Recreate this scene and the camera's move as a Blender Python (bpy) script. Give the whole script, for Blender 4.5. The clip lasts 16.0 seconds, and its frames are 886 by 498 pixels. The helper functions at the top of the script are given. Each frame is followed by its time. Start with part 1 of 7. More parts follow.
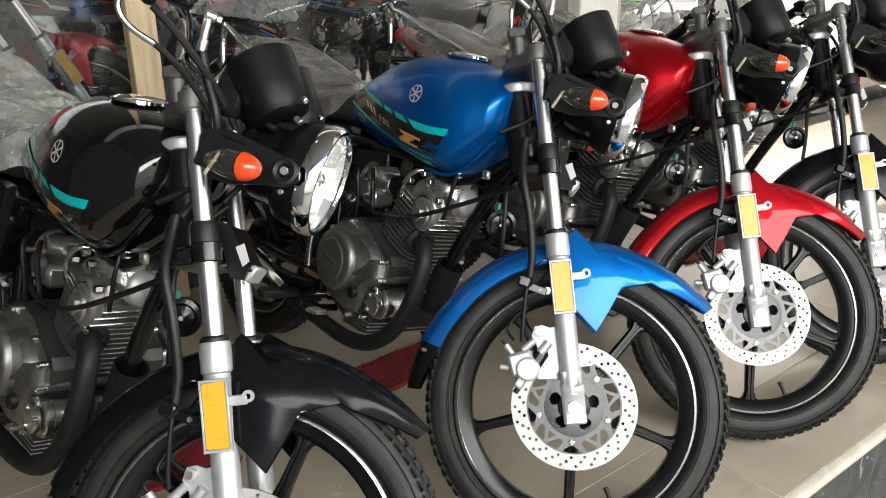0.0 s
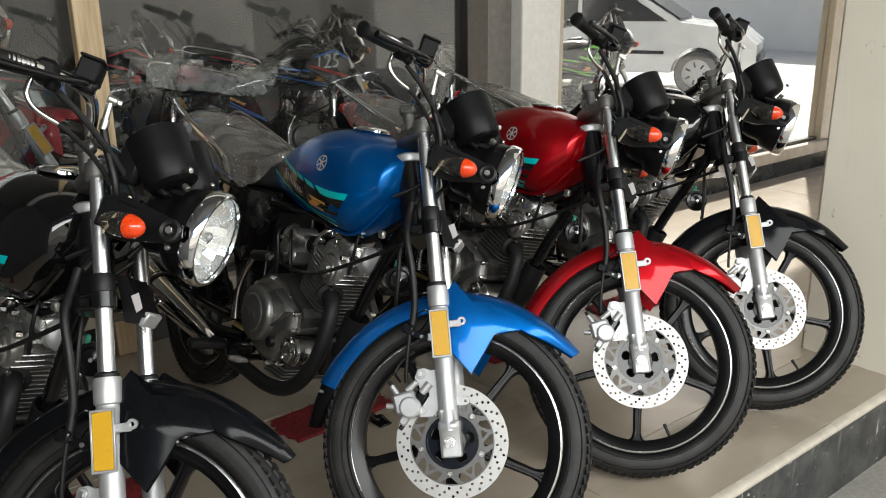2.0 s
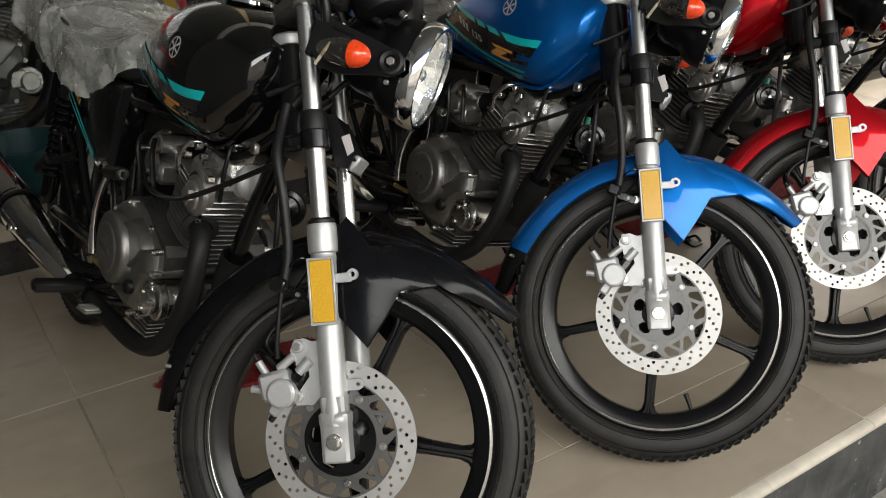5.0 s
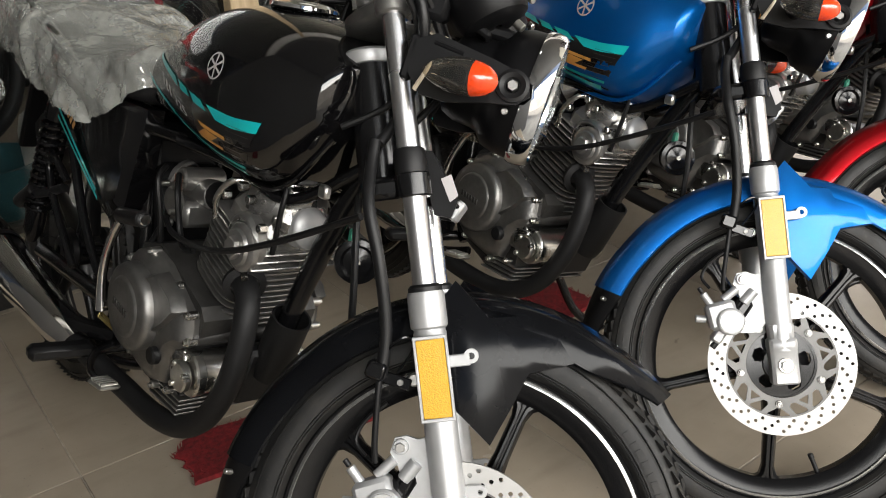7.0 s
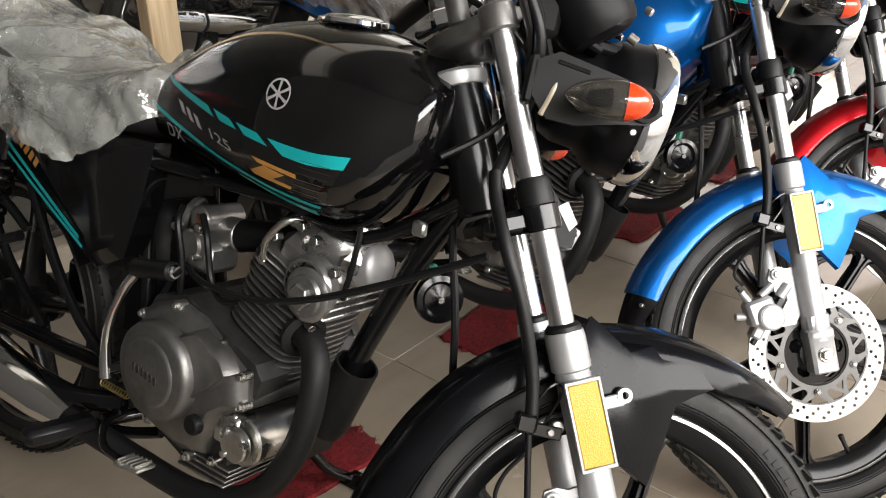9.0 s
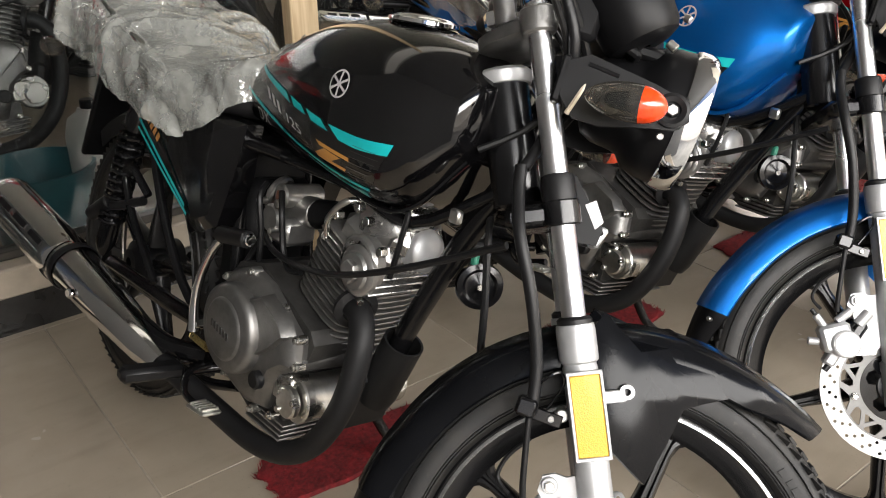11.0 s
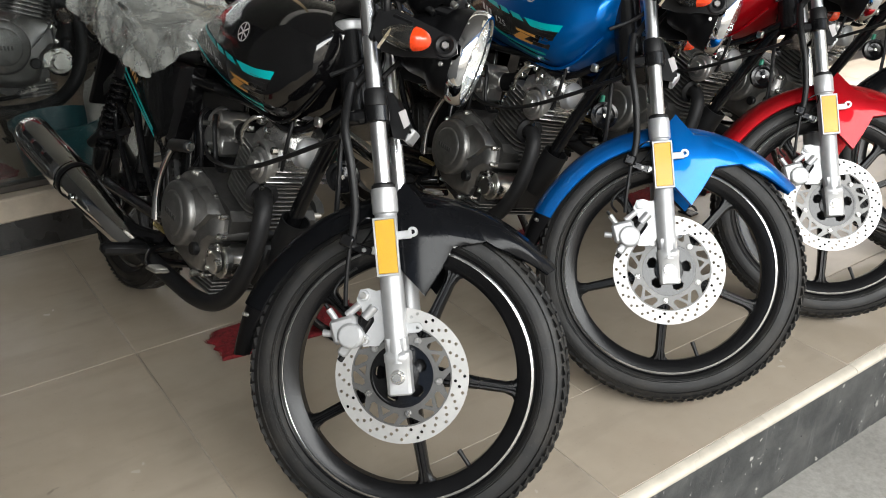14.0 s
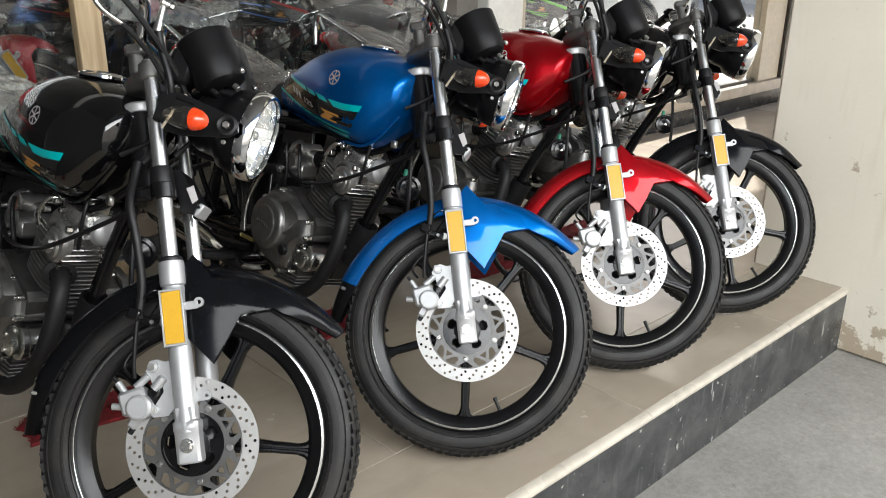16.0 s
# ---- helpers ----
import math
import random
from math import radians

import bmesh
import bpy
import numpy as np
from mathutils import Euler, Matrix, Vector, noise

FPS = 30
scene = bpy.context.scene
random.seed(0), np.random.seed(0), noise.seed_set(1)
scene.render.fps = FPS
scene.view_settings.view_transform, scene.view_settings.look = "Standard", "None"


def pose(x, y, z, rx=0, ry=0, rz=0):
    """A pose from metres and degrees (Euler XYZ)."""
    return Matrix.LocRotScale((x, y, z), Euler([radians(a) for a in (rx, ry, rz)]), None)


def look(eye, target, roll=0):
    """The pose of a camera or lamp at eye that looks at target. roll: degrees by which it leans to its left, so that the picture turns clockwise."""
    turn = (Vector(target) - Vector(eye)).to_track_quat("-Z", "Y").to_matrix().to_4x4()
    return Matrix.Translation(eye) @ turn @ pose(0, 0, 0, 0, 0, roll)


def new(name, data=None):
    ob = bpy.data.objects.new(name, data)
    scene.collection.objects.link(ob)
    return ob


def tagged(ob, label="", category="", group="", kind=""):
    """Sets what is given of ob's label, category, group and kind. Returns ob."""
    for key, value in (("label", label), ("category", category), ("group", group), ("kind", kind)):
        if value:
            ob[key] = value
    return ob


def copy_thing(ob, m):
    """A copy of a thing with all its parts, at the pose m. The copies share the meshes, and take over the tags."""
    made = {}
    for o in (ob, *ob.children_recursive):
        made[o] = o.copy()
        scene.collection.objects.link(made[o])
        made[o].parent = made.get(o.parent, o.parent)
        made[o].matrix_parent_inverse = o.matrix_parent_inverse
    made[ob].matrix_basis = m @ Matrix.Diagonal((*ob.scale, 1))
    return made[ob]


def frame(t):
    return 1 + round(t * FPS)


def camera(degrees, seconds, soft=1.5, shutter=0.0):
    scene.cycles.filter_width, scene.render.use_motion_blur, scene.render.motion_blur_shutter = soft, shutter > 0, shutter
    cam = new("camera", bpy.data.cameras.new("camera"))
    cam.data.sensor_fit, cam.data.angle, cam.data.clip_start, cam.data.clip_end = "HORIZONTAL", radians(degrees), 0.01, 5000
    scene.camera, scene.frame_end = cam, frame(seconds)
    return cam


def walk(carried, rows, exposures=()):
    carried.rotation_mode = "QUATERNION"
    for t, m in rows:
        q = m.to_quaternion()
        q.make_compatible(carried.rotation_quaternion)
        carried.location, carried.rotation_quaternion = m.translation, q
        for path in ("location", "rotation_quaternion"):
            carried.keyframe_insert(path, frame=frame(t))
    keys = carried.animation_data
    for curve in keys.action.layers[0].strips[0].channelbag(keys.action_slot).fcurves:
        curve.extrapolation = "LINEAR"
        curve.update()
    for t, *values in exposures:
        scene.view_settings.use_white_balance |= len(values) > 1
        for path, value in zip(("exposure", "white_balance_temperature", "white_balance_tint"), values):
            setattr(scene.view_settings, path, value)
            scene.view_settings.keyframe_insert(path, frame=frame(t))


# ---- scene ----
cam = camera(55.4, 16.0, 1.0)
PATH = [
    (0, (-0.3450, -0.9090, 1.1845), (0.7492, 0.4521, 0.4889), -0.3),
    (0.5, (-0.3553, -0.9381, 1.2024), (0.8469, 0.3525, 0.5519), 0.1),
    (1, (-0.3657, -0.9945, 1.2306), (0.8667, 0.2829, 0.6102), -0.3),
    (1.5, (-0.3337, -1.0998, 1.2428), (0.8422, 0.2482, 0.6647), -0.5),
    (2, (-0.2829, -1.2164, 1.2297), (0.8357, 0.1861, 0.6704), -0.6),
    (2.5, (-0.2463, -1.2991, 1.2118), (0.8272, 0.1354, 0.6403), -1.0),
    (3, (-0.2425, -1.3075, 1.2015), (0.8093, 0.1307, 0.6017), -1.2),
    (3.5, (-0.2566, -1.2587, 1.1441), (0.7511, 0.1645, 0.4429), -0.9),
    (4, (-0.2923, -1.1675, 1.1084), (0.6787, 0.2425, 0.3301), 0.2),
    (4.5, (-0.3544, -1.0594, 1.1112), (0.6072, 0.3619, 0.3432), 0.4),
    (5, (-0.4333, -0.9541, 1.1093), (0.5161, 0.4681, 0.3291), -0.7),
    (5.2, (-0.4568, -0.9231, 1.1046), (0.4916, 0.4973, 0.3188), -1.2),
    (7.5, (-0.4615, -0.4550, 1.0981), (0.6486, 0.8169, 0.2709), -0.3),
    (8, (-0.5574, -0.3309, 1.1093), (0.6655, 0.8178, 0.2624), -1.1),
    (8.5, (-0.6091, -0.2764, 1.1122), (0.6627, 0.8056, 0.2474), -0.6),
    (9, (-0.6420, -0.2519, 1.1178), (0.6618, 0.8075, 0.2737), 0.4),
    (9.5, (-0.6552, -0.2510, 1.1159), (0.6448, 0.8150, 0.2756), 0.9),
    (9.7, (-0.6514, -0.2585, 1.1159), (0.6326, 0.8178, 0.2643), 0.9),
    (12, (-0.5273, -0.6072, 1.1319), (0.3506, 0.8479, 0.3282), -1.4),
    (12.5, (-0.6091, -0.7116, 1.1357), (0.2735, 0.7163, 0.2878), -2.3),
    (13, (-0.6796, -0.8375, 1.1338), (0.2397, 0.5508, 0.2596), -1.7),
    (13.5, (-0.6759, -0.9184, 1.1516), (0.3046, 0.4437, 0.3038), -0.5),
    (14, (-0.6373, -1.0434, 1.1592), (0.3384, 0.3384, 0.3385), -0.3),
    (14.5, (-0.5978, -1.1524, 1.1526), (0.3835, 0.2397, 0.3564), -0.0),
    (15, (-0.5809, -1.2333, 1.1629), (0.4540, 0.1457, 0.4128), -0.1),
    (15.5, (-0.5753, -1.2652, 1.1648), (0.5367, 0.0884, 0.4814), -0.1),
    (16, (-0.5518, -1.2314, 1.1704), (0.6636, 0.0432, 0.5134), 0.6),
]
EXPOSURES = [(0, 0.38, 6500, 6), (0.6, 0.13, 6500, 6), (1.5, -0.04, 6500, 5), (2.5, -0.17, 6450, 6), (3.5, -0.08, 6500, 6), (5, -0.26, 6700, 7), (7.5, 0.47, 6700, 9), (9, 0.63, 6700, 11), (12.5, 0.90, 6600, 9), (13.2, 0.58, 6500, 8), (14, 0.33, 6400, 7), (15.5, 0.14, 6300, 7), (16, 0.20, 6300, 7)]
walk(cam, [(t, look(eye, target, roll)) for t, eye, target, roll in PATH], EXPOSURES)

# ---- world and light ----
world = bpy.data.worlds.new("world")
scene.world = world
world.use_nodes = True
wn = world.node_tree
sky = wn.nodes.new("ShaderNodeTexSky")
sky.sky_type, sky.sun_disc = "NISHITA", False
sky.sun_elevation, sky.sun_rotation = radians(46), radians(60)
sky.dust_density, sky.air_density, sky.ozone_density = 5.0, 0.8, 0.6
wn.links.new(sky.outputs[0], wn.nodes["Background"].inputs[0])
wn.nodes["Background"].inputs[1].default_value = 0.155

sun_data = bpy.data.lights.new("sun", "SUN")
sun_data.energy, sun_data.angle, sun_data.color = 8.5, radians(1.0), (1.0, 0.96, 0.92)
sun = new("sun", sun_data)
sun.matrix_world = look((6.0, 3.5, 7.2), (0, 0, 0))

# added area lamp standing in for open sky, between porch roof and yard
fill_data = bpy.data.lights.new("front_opening", "AREA")
fill_data.shape, fill_data.size, fill_data.size_y, fill_data.energy, fill_data.color = "RECTANGLE", 4.6, 1.1, 165, (1.0, 0.985, 0.965)
front = new("front_opening", fill_data)
front.matrix_world = look((0.40, -2.45, 2.05), (0.80, -0.1, 0.0))


# ---- materials ----
def principled(name):
    m = bpy.data.materials.new(name)
    m.use_nodes = True
    return m, m.node_tree, m.node_tree.nodes["Principled BSDF"]


def link(t, a, b):
    t.links.new(a, b)


def noise_node(t, scale, detail=4.0, rough=0.55, space="Object"):
    c = t.nodes.new("ShaderNodeTexCoord")
    n = t.nodes.new("ShaderNodeTexNoise")
    n.inputs["Scale"].default_value, n.inputs["Detail"].default_value = scale, detail
    n.inputs["Roughness"].default_value = rough
    link(t, c.outputs[space], n.inputs["Vector"])
    return n.outputs["Fac"]


def ramp(t, fac, *stops):
    r = t.nodes.new("ShaderNodeValToRGB")
    el = r.color_ramp.elements
    while len(el) < len(stops):
        el.new(0.5)
    for e, (p, c) in zip(el, stops):
        e.position = p
        e.color = (*c, 1) if len(c) == 3 else c
    link(t, fac, r.inputs[0])
    return r.outputs[0]


def grey(v):
    return (v, v, v)


def bump(t, height, strength, dist=0.002):
    b = t.nodes.new("ShaderNodeBump")
    b.inputs["Strength"].default_value, b.inputs["Distance"].default_value = strength, dist
    link(t, height, b.inputs["Height"])
    return b.outputs[0]


def mixc(t, fac, a, b, mode="MIX"):
    m = t.nodes.new("ShaderNodeMix")
    m.data_type, m.blend_type = "RGBA", mode
    for sock, v in ((m.inputs[0], fac), (m.inputs[6], a), (m.inputs[7], b)):
        if isinstance(v, (int, float)):
            sock.default_value = v
        elif isinstance(v, tuple):
            sock.default_value = (*v, 1)
        else:
            link(t, v, sock)
    return m.outputs[2]


def simple(name, color, rough, metal=0.0, coat=0.0, var=0.15, scale=30.0, rvar=0.1, bmp=0.0, bscale=None, spec=0.5):
    """A surface with two scales of variation in colour and gloss, and fine relief."""
    m, t, p = principled(name)
    n1 = noise_node(t, scale)
    n2 = noise_node(t, scale * 0.13, 3)
    lo, hi = tuple(c * (1 - var) for c in color), tuple(min(1, c * (1 + var)) for c in color)
    c1 = ramp(t, n1, (0.3, lo), (0.7, hi))
    c2 = ramp(t, n2, (0.3, grey(1 - var)), (0.7, grey(1.0)))
    link(t, mixc(t, 1.0, c1, c2, "MULTIPLY"), p.inputs["Base Color"])
    r = ramp(t, n2, (0.3, grey(max(0.02, rough - rvar))), (0.7, grey(min(1, rough + rvar))))
    link(t, r, p.inputs["Roughness"])
    p.inputs["Metallic"].default_value = metal
    p.inputs["Coat Weight"].default_value = coat
    p.inputs["Coat Roughness"].default_value = 0.04
    p.inputs["Specular IOR Level"].default_value = spec
    p.inputs["Coat IOR"].default_value = 1.35
    if bmp:
        link(t, bump(t, noise_node(t, bscale or scale * 6, 5), bmp), p.inputs["Normal"])
    return m


def flake_paint(name, color, dark):
    """Metallic car paint: fine flakes under a clear coat, with a thin film of dust."""
    m, t, p = principled(name)
    f = ramp(t, noise_node(t, 2200, 2), (0.35, dark), (0.65, color))
    d = ramp(t, noise_node(t, 7, 5), (0.45, grey(0.0)), (0.8, grey(0.025)))
    link(t, mixc(t, d, f, (0.4, 0.38, 0.35)), p.inputs["Base Color"])
    p.inputs["Metallic"].default_value, p.inputs["Roughness"].default_value = 0.72, 0.38
    p.inputs["Coat Weight"].default_value, p.inputs["Coat Roughness"].default_value = 0.7, 0.03
    p.inputs["Coat IOR"].default_value = 1.35
    p.inputs["Specular IOR Level"].default_value = 0.1
    link(t, bump(t, noise_node(t, 60, 2), 0.02), p.inputs["Coat Normal"])
    return m


PAINT = {
    "black": simple("black_gloss_paint", (0.0035, 0.0034, 0.0038), 0.08, coat=1.0, var=0.3, scale=12, rvar=0.03, spec=0.45),
    "blue": flake_paint("blue_metallic_paint", (0.0002, 0.128, 0.44), (0.0001, 0.072, 0.29)),
    "red": flake_paint("red_metallic_paint", (0.40, 0.002, 0.008), (0.24, 0.001, 0.004)),
}
PAINT["black_guard"] = simple("black_satin_plastic_paint", (0.0045, 0.0048, 0.0058), 0.16, var=0.3, scale=9, rvar=0.04, spec=0.16)
PLASTIC = simple("black_moulded_plastic", (0.0045, 0.0045, 0.005), 0.42, var=0.25, scale=14, bmp=0.08, bscale=900, spec=0.17)
GLOSSBLACK = simple("black_enamelled_steel", (0.0045, 0.0045, 0.005), 0.16, var=0.3, scale=18, spec=0.42)


def rubber_material():
    """Tyre rubber: black, with brown road dust in patches and fine relief."""
    m, t, p = principled("tyre_rubber")
    base = ramp(t, noise_node(t, 26, 5), (0.3, (0.006, 0.006, 0.0062)), (0.7, (0.0095, 0.0093, 0.009)))
    dust = ramp(t, noise_node(t, 9, 7, 0.65), (0.48, grey(0.0)), (0.76, grey(0.24)))
    fine = ramp(t, noise_node(t, 120, 4, 0.6), (0.62, grey(0.0)), (0.74, grey(0.22)))
    c = mixc(t, dust, base, (0.085, 0.072, 0.056))
    link(t, mixc(t, fine, c, (0.11, 0.10, 0.085)), p.inputs["Base Color"])
    link(t, ramp(t, noise_node(t, 11, 4), (0.3, grey(0.42)), (0.7, grey(0.66))), p.inputs["Roughness"])
    p.inputs["Specular IOR Level"].default_value = 0.42
    link(t, bump(t, noise_node(t, 600, 5), 0.22), p.inputs["Normal"])
    return m


RUBBER = rubber_material()
HOSE = simple("black_rubber_hose", (0.0065, 0.0065, 0.007), 0.42, var=0.2, scale=40, spec=0.3)
CHROME = simple("chrome_plating", (0.86, 0.87, 0.88), 0.07, metal=1.0, var=0.03, scale=8, rvar=0.03)
MUFFLER = simple("muffler_chrome", (0.84, 0.83, 0.81), 0.08, metal=1.0, var=0.05, scale=8, rvar=0.03)
TUBE = simple("polished_fork_tube", (0.72, 0.72, 0.725), 0.27, metal=1.0, var=0.05, scale=20, rvar=0.04)
SILVER = simple("silver_painted_alloy", (0.45, 0.455, 0.46), 0.42, metal=0.55, var=0.06, scale=60, rvar=0.05, bmp=0.05, bscale=1500)
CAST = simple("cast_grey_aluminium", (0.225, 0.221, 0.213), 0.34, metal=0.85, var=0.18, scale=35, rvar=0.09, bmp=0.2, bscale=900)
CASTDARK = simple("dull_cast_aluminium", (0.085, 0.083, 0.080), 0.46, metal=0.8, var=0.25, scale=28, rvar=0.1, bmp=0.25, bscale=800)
CASTHI = simple("bright_cast_aluminium", (0.34, 0.334, 0.322), 0.30, metal=0.85, var=0.14, scale=40, rvar=0.08, bmp=0.12, bscale=900)
BOWL = simple("silvered_lamp_bowl", (0.95, 0.96, 0.96), 0.10, metal=0.75, var=0.03, scale=20)
STEEL = simple("zinc_plated_steel", (0.62, 0.61, 0.58), 0.28, metal=1.0, var=0.15, scale=50)
WEBM = simple("grey_disc_web", (0.125, 0.123, 0.120), 0.44, metal=0.75, var=0.1, scale=40)
DISCM = simple("ground_disc_steel", (0.42, 0.415, 0.405), 0.46, metal=0.75, var=0.05, scale=40, rvar=0.06, bmp=0.05, bscale=1600)
RIMLIP = simple("polished_rim_lip", (0.50, 0.50, 0.49), 0.22, metal=0.95, var=0.15, scale=15)
RIM = simple("black_gloss_alloy_rim", (0.0055, 0.0055, 0.006), 0.25, var=0.25, scale=15, rvar=0.06, spec=0.26)
EXHAUST = simple("matt_black_exhaust_coating", (0.007, 0.007, 0.0075), 0.55, var=0.25, scale=22, bmp=0.15, bscale=900, spec=0.35)
TEAL = simple("teal_decal_film", (0.0, 0.40, 0.41), 0.3, coat=0.6, var=0.05)
GOLD = simple("gold_decal_film", (0.55, 0.26, 0.06), 0.35, coat=0.6, var=0.08)
GREYDECAL = simple("silver_grey_decal_film", (0.42, 0.40, 0.40), 0.35, coat=0.6, var=0.08)
DARKDECAL = simple("smoke_grey_decal_film", (0.007, 0.0065, 0.0065), 0.22, coat=0.8, var=0.1)
LINEDECAL = simple("dim_grey_decal_film", (0.07, 0.065, 0.062), 0.35, coat=0.6, var=0.1)
WHITEMARK = simple("white_mark", (0.62, 0.62, 0.61), 0.4, var=0.06)


def lens_material(name, color, rough, trans, cell, coat=0.6):
    """Coloured moulded plastic with a fine prism pattern."""
    m, t, p = principled(name)
    c = t.nodes.new("ShaderNodeTexCoord")
    v = t.nodes.new("ShaderNodeTexVoronoi")
    v.inputs["Scale"].default_value = cell
    link(t, c.outputs["Object"], v.inputs["Vector"])
    link(t, ramp(t, v.outputs["Distance"], (0.0, tuple(k * 0.7 for k in color)), (0.6, color)), p.inputs["Base Color"])
    p.inputs["Roughness"].default_value, p.inputs["Transmission Weight"].default_value = rough, trans
    p.inputs["Coat Weight"].default_value = coat
    link(t, bump(t, v.outputs["Distance"], 0.16), p.inputs["Normal"])
    return m


AMBER = lens_material("amber_reflector_plastic", (0.64, 0.36, 0.02), 0.30, 0.0, 520, 0.12)
ORANGE = lens_material("orange_signal_lens", (0.80, 0.06, 0.008), 0.15, 0.15, 180)


def pane_material(name, clear, dust, gloss, edge=0.9):
    """Thin glass: mostly clear, glossier at grazing angles, with faint dust."""
    m, t, p = principled(name)
    out = t.nodes["Material Output"]
    tr = t.nodes.new("ShaderNodeBsdfTransparent")
    tr.inputs[0].default_value = (*clear, 1)
    gl = t.nodes.new("ShaderNodeBsdfGlossy")
    gl.inputs["Roughness"].default_value = 0.01
    lw = t.nodes.new("ShaderNodeLayerWeight")
    mx = t.nodes.new("ShaderNodeMixShader")
    link(t, ramp(t, lw.outputs["Facing"], (0.0, grey(gloss)), (0.5, grey(gloss * 1.4)), (0.78, grey(gloss * 4)), (1.0, grey(edge))), mx.inputs[0])
    link(t, tr.outputs[0], mx.inputs[1])
    link(t, gl.outputs[0], mx.inputs[2])
    df = t.nodes.new("ShaderNodeBsdfDiffuse")
    df.inputs[0].default_value = (0.55, 0.55, 0.53, 1)
    m2 = t.nodes.new("ShaderNodeMixShader")
    link(t, ramp(t, noise_node(t, 3, 6), (0.35, grey(dust * 0.2)), (0.8, grey(dust))), m2.inputs[0])
    link(t, mx.outputs[0], m2.inputs[1])
    link(t, df.outputs[0], m2.inputs[2])
    link(t, m2.outputs[0], out.inputs[0])
    return m


SMOKE = pane_material("clear_smoked_signal_lens", (0.76, 0.72, 0.65), 0.05, 0.06, 0.40)
# left glass tinted to dim the showroom, right kept clear to brighten the street
PANEDIM = pane_material("shop_window_glass", (0.76, 0.78, 0.78), 0.02, 0.05)
PANECLEAR = pane_material("clear_shop_window_glass", (0.96, 0.97, 0.97), 0.03, 0.05)
HEADGLASS = pane_material("headlamp_glass", (0.98, 0.99, 0.99), 0.004, 0.03, 0.25)


def film_material(name, tint, cover, rough=0.22, folds=0.5, shine=0.12, gloss=0.13):
    """Thin clear plastic sheeting: see-through, milky where it gathers, glossy."""
    m, t, p = principled(name)
    out = t.nodes["Material Output"]
    tr = t.nodes.new("ShaderNodeBsdfTransparent")
    tr.inputs[0].default_value = (0.93, 0.93, 0.92, 1)
    p.inputs["Base Color"].default_value = (*tint, 1)
    p.inputs["Roughness"].default_value = rough
    p.inputs["Specular IOR Level"].default_value = 0.8
    p.inputs["Subsurface Weight"].default_value = 0.0
    crease = noise_node(t, 16, 6, 0.6)
    c = t.nodes.new("ShaderNodeTexCoord")

    def ridges(scale, dist, below):
        """Sharp creases where a bent noise crosses its middle."""
        n = t.nodes.new("ShaderNodeTexNoise")
        n.inputs["Scale"].default_value, n.inputs["Detail"].default_value = scale, 3.0
        n.inputs["Distortion"].default_value = 0.9
        link(t, c.outputs["Object"], n.inputs["Vector"])
        s = t.nodes.new("ShaderNodeMath")
        s.operation = "SUBTRACT"
        s.inputs[1].default_value = 0.5
        link(t, n.outputs["Fac"], s.inputs[0])
        q = t.nodes.new("ShaderNodeMath")
        q.operation = "ABSOLUTE"
        link(t, s.outputs[0], q.inputs[0])
        b = t.nodes.new("ShaderNodeBump")
        b.invert = True
        b.inputs["Strength"].default_value, b.inputs["Distance"].default_value = folds, dist
        link(t, q.outputs[0], b.inputs["Height"])
        if below is not None:
            link(t, below.outputs[0], b.inputs["Normal"])
        return b

    b2 = ridges(19, 0.05, ridges(7, 0.12, None))
    soft = ridges(17, 0.020, ridges(7, 0.055, None))
    link(t, soft.outputs[0], p.inputs["Normal"])
    mx = t.nodes.new("ShaderNodeMixShader")
    link(t, ramp(t, crease, (0.3, grey(cover - 0.15)), (0.7, grey(min(1.0, cover + 0.2)))), mx.inputs[0])
    link(t, tr.outputs[0], mx.inputs[1])
    link(t, p.outputs[0], mx.inputs[2])
    gl = t.nodes.new("ShaderNodeBsdfGlossy")
    gl.inputs["Roughness"].default_value = gloss
    link(t, b2.outputs[0], gl.inputs["Normal"])
    m3 = t.nodes.new("ShaderNodeMixShader")
    m3.inputs[0].default_value = shine
    link(t, mx.outputs[0], m3.inputs[1])
    link(t, gl.outputs[0], m3.inputs[2])
    link(t, m3.outputs[0], out.inputs[0])
    return m


FILM = film_material("milky_plastic_bag", (0.72, 0.74, 0.69), 0.38, 0.14, 0.30, 0.26, 0.06)
FILMSHOP = film_material("shiny_clear_sheet", (0.66, 0.68, 0.68), 0.40, 0.15, 0.6)
FILMTHIN = film_material("clear_seat_wrap", (0.40, 0.38, 0.35), 0.30, 0.18, 0.4)


def stretched(t, scale, stretch, detail=5):
    """Noise drawn out along one axis, for runs and scratches."""
    c = t.nodes.new("ShaderNodeTexCoord")
    mp = t.nodes.new("ShaderNodeMapping")
    mp.inputs["Scale"].default_value = stretch
    link(t, c.outputs["Object"], mp.inputs[0])
    n = t.nodes.new("ShaderNodeTexNoise")
    n.inputs["Scale"].default_value, n.inputs["Detail"].default_value = scale, detail
    link(t, mp.outputs[0], n.inputs["Vector"])
    return n.outputs["Fac"]


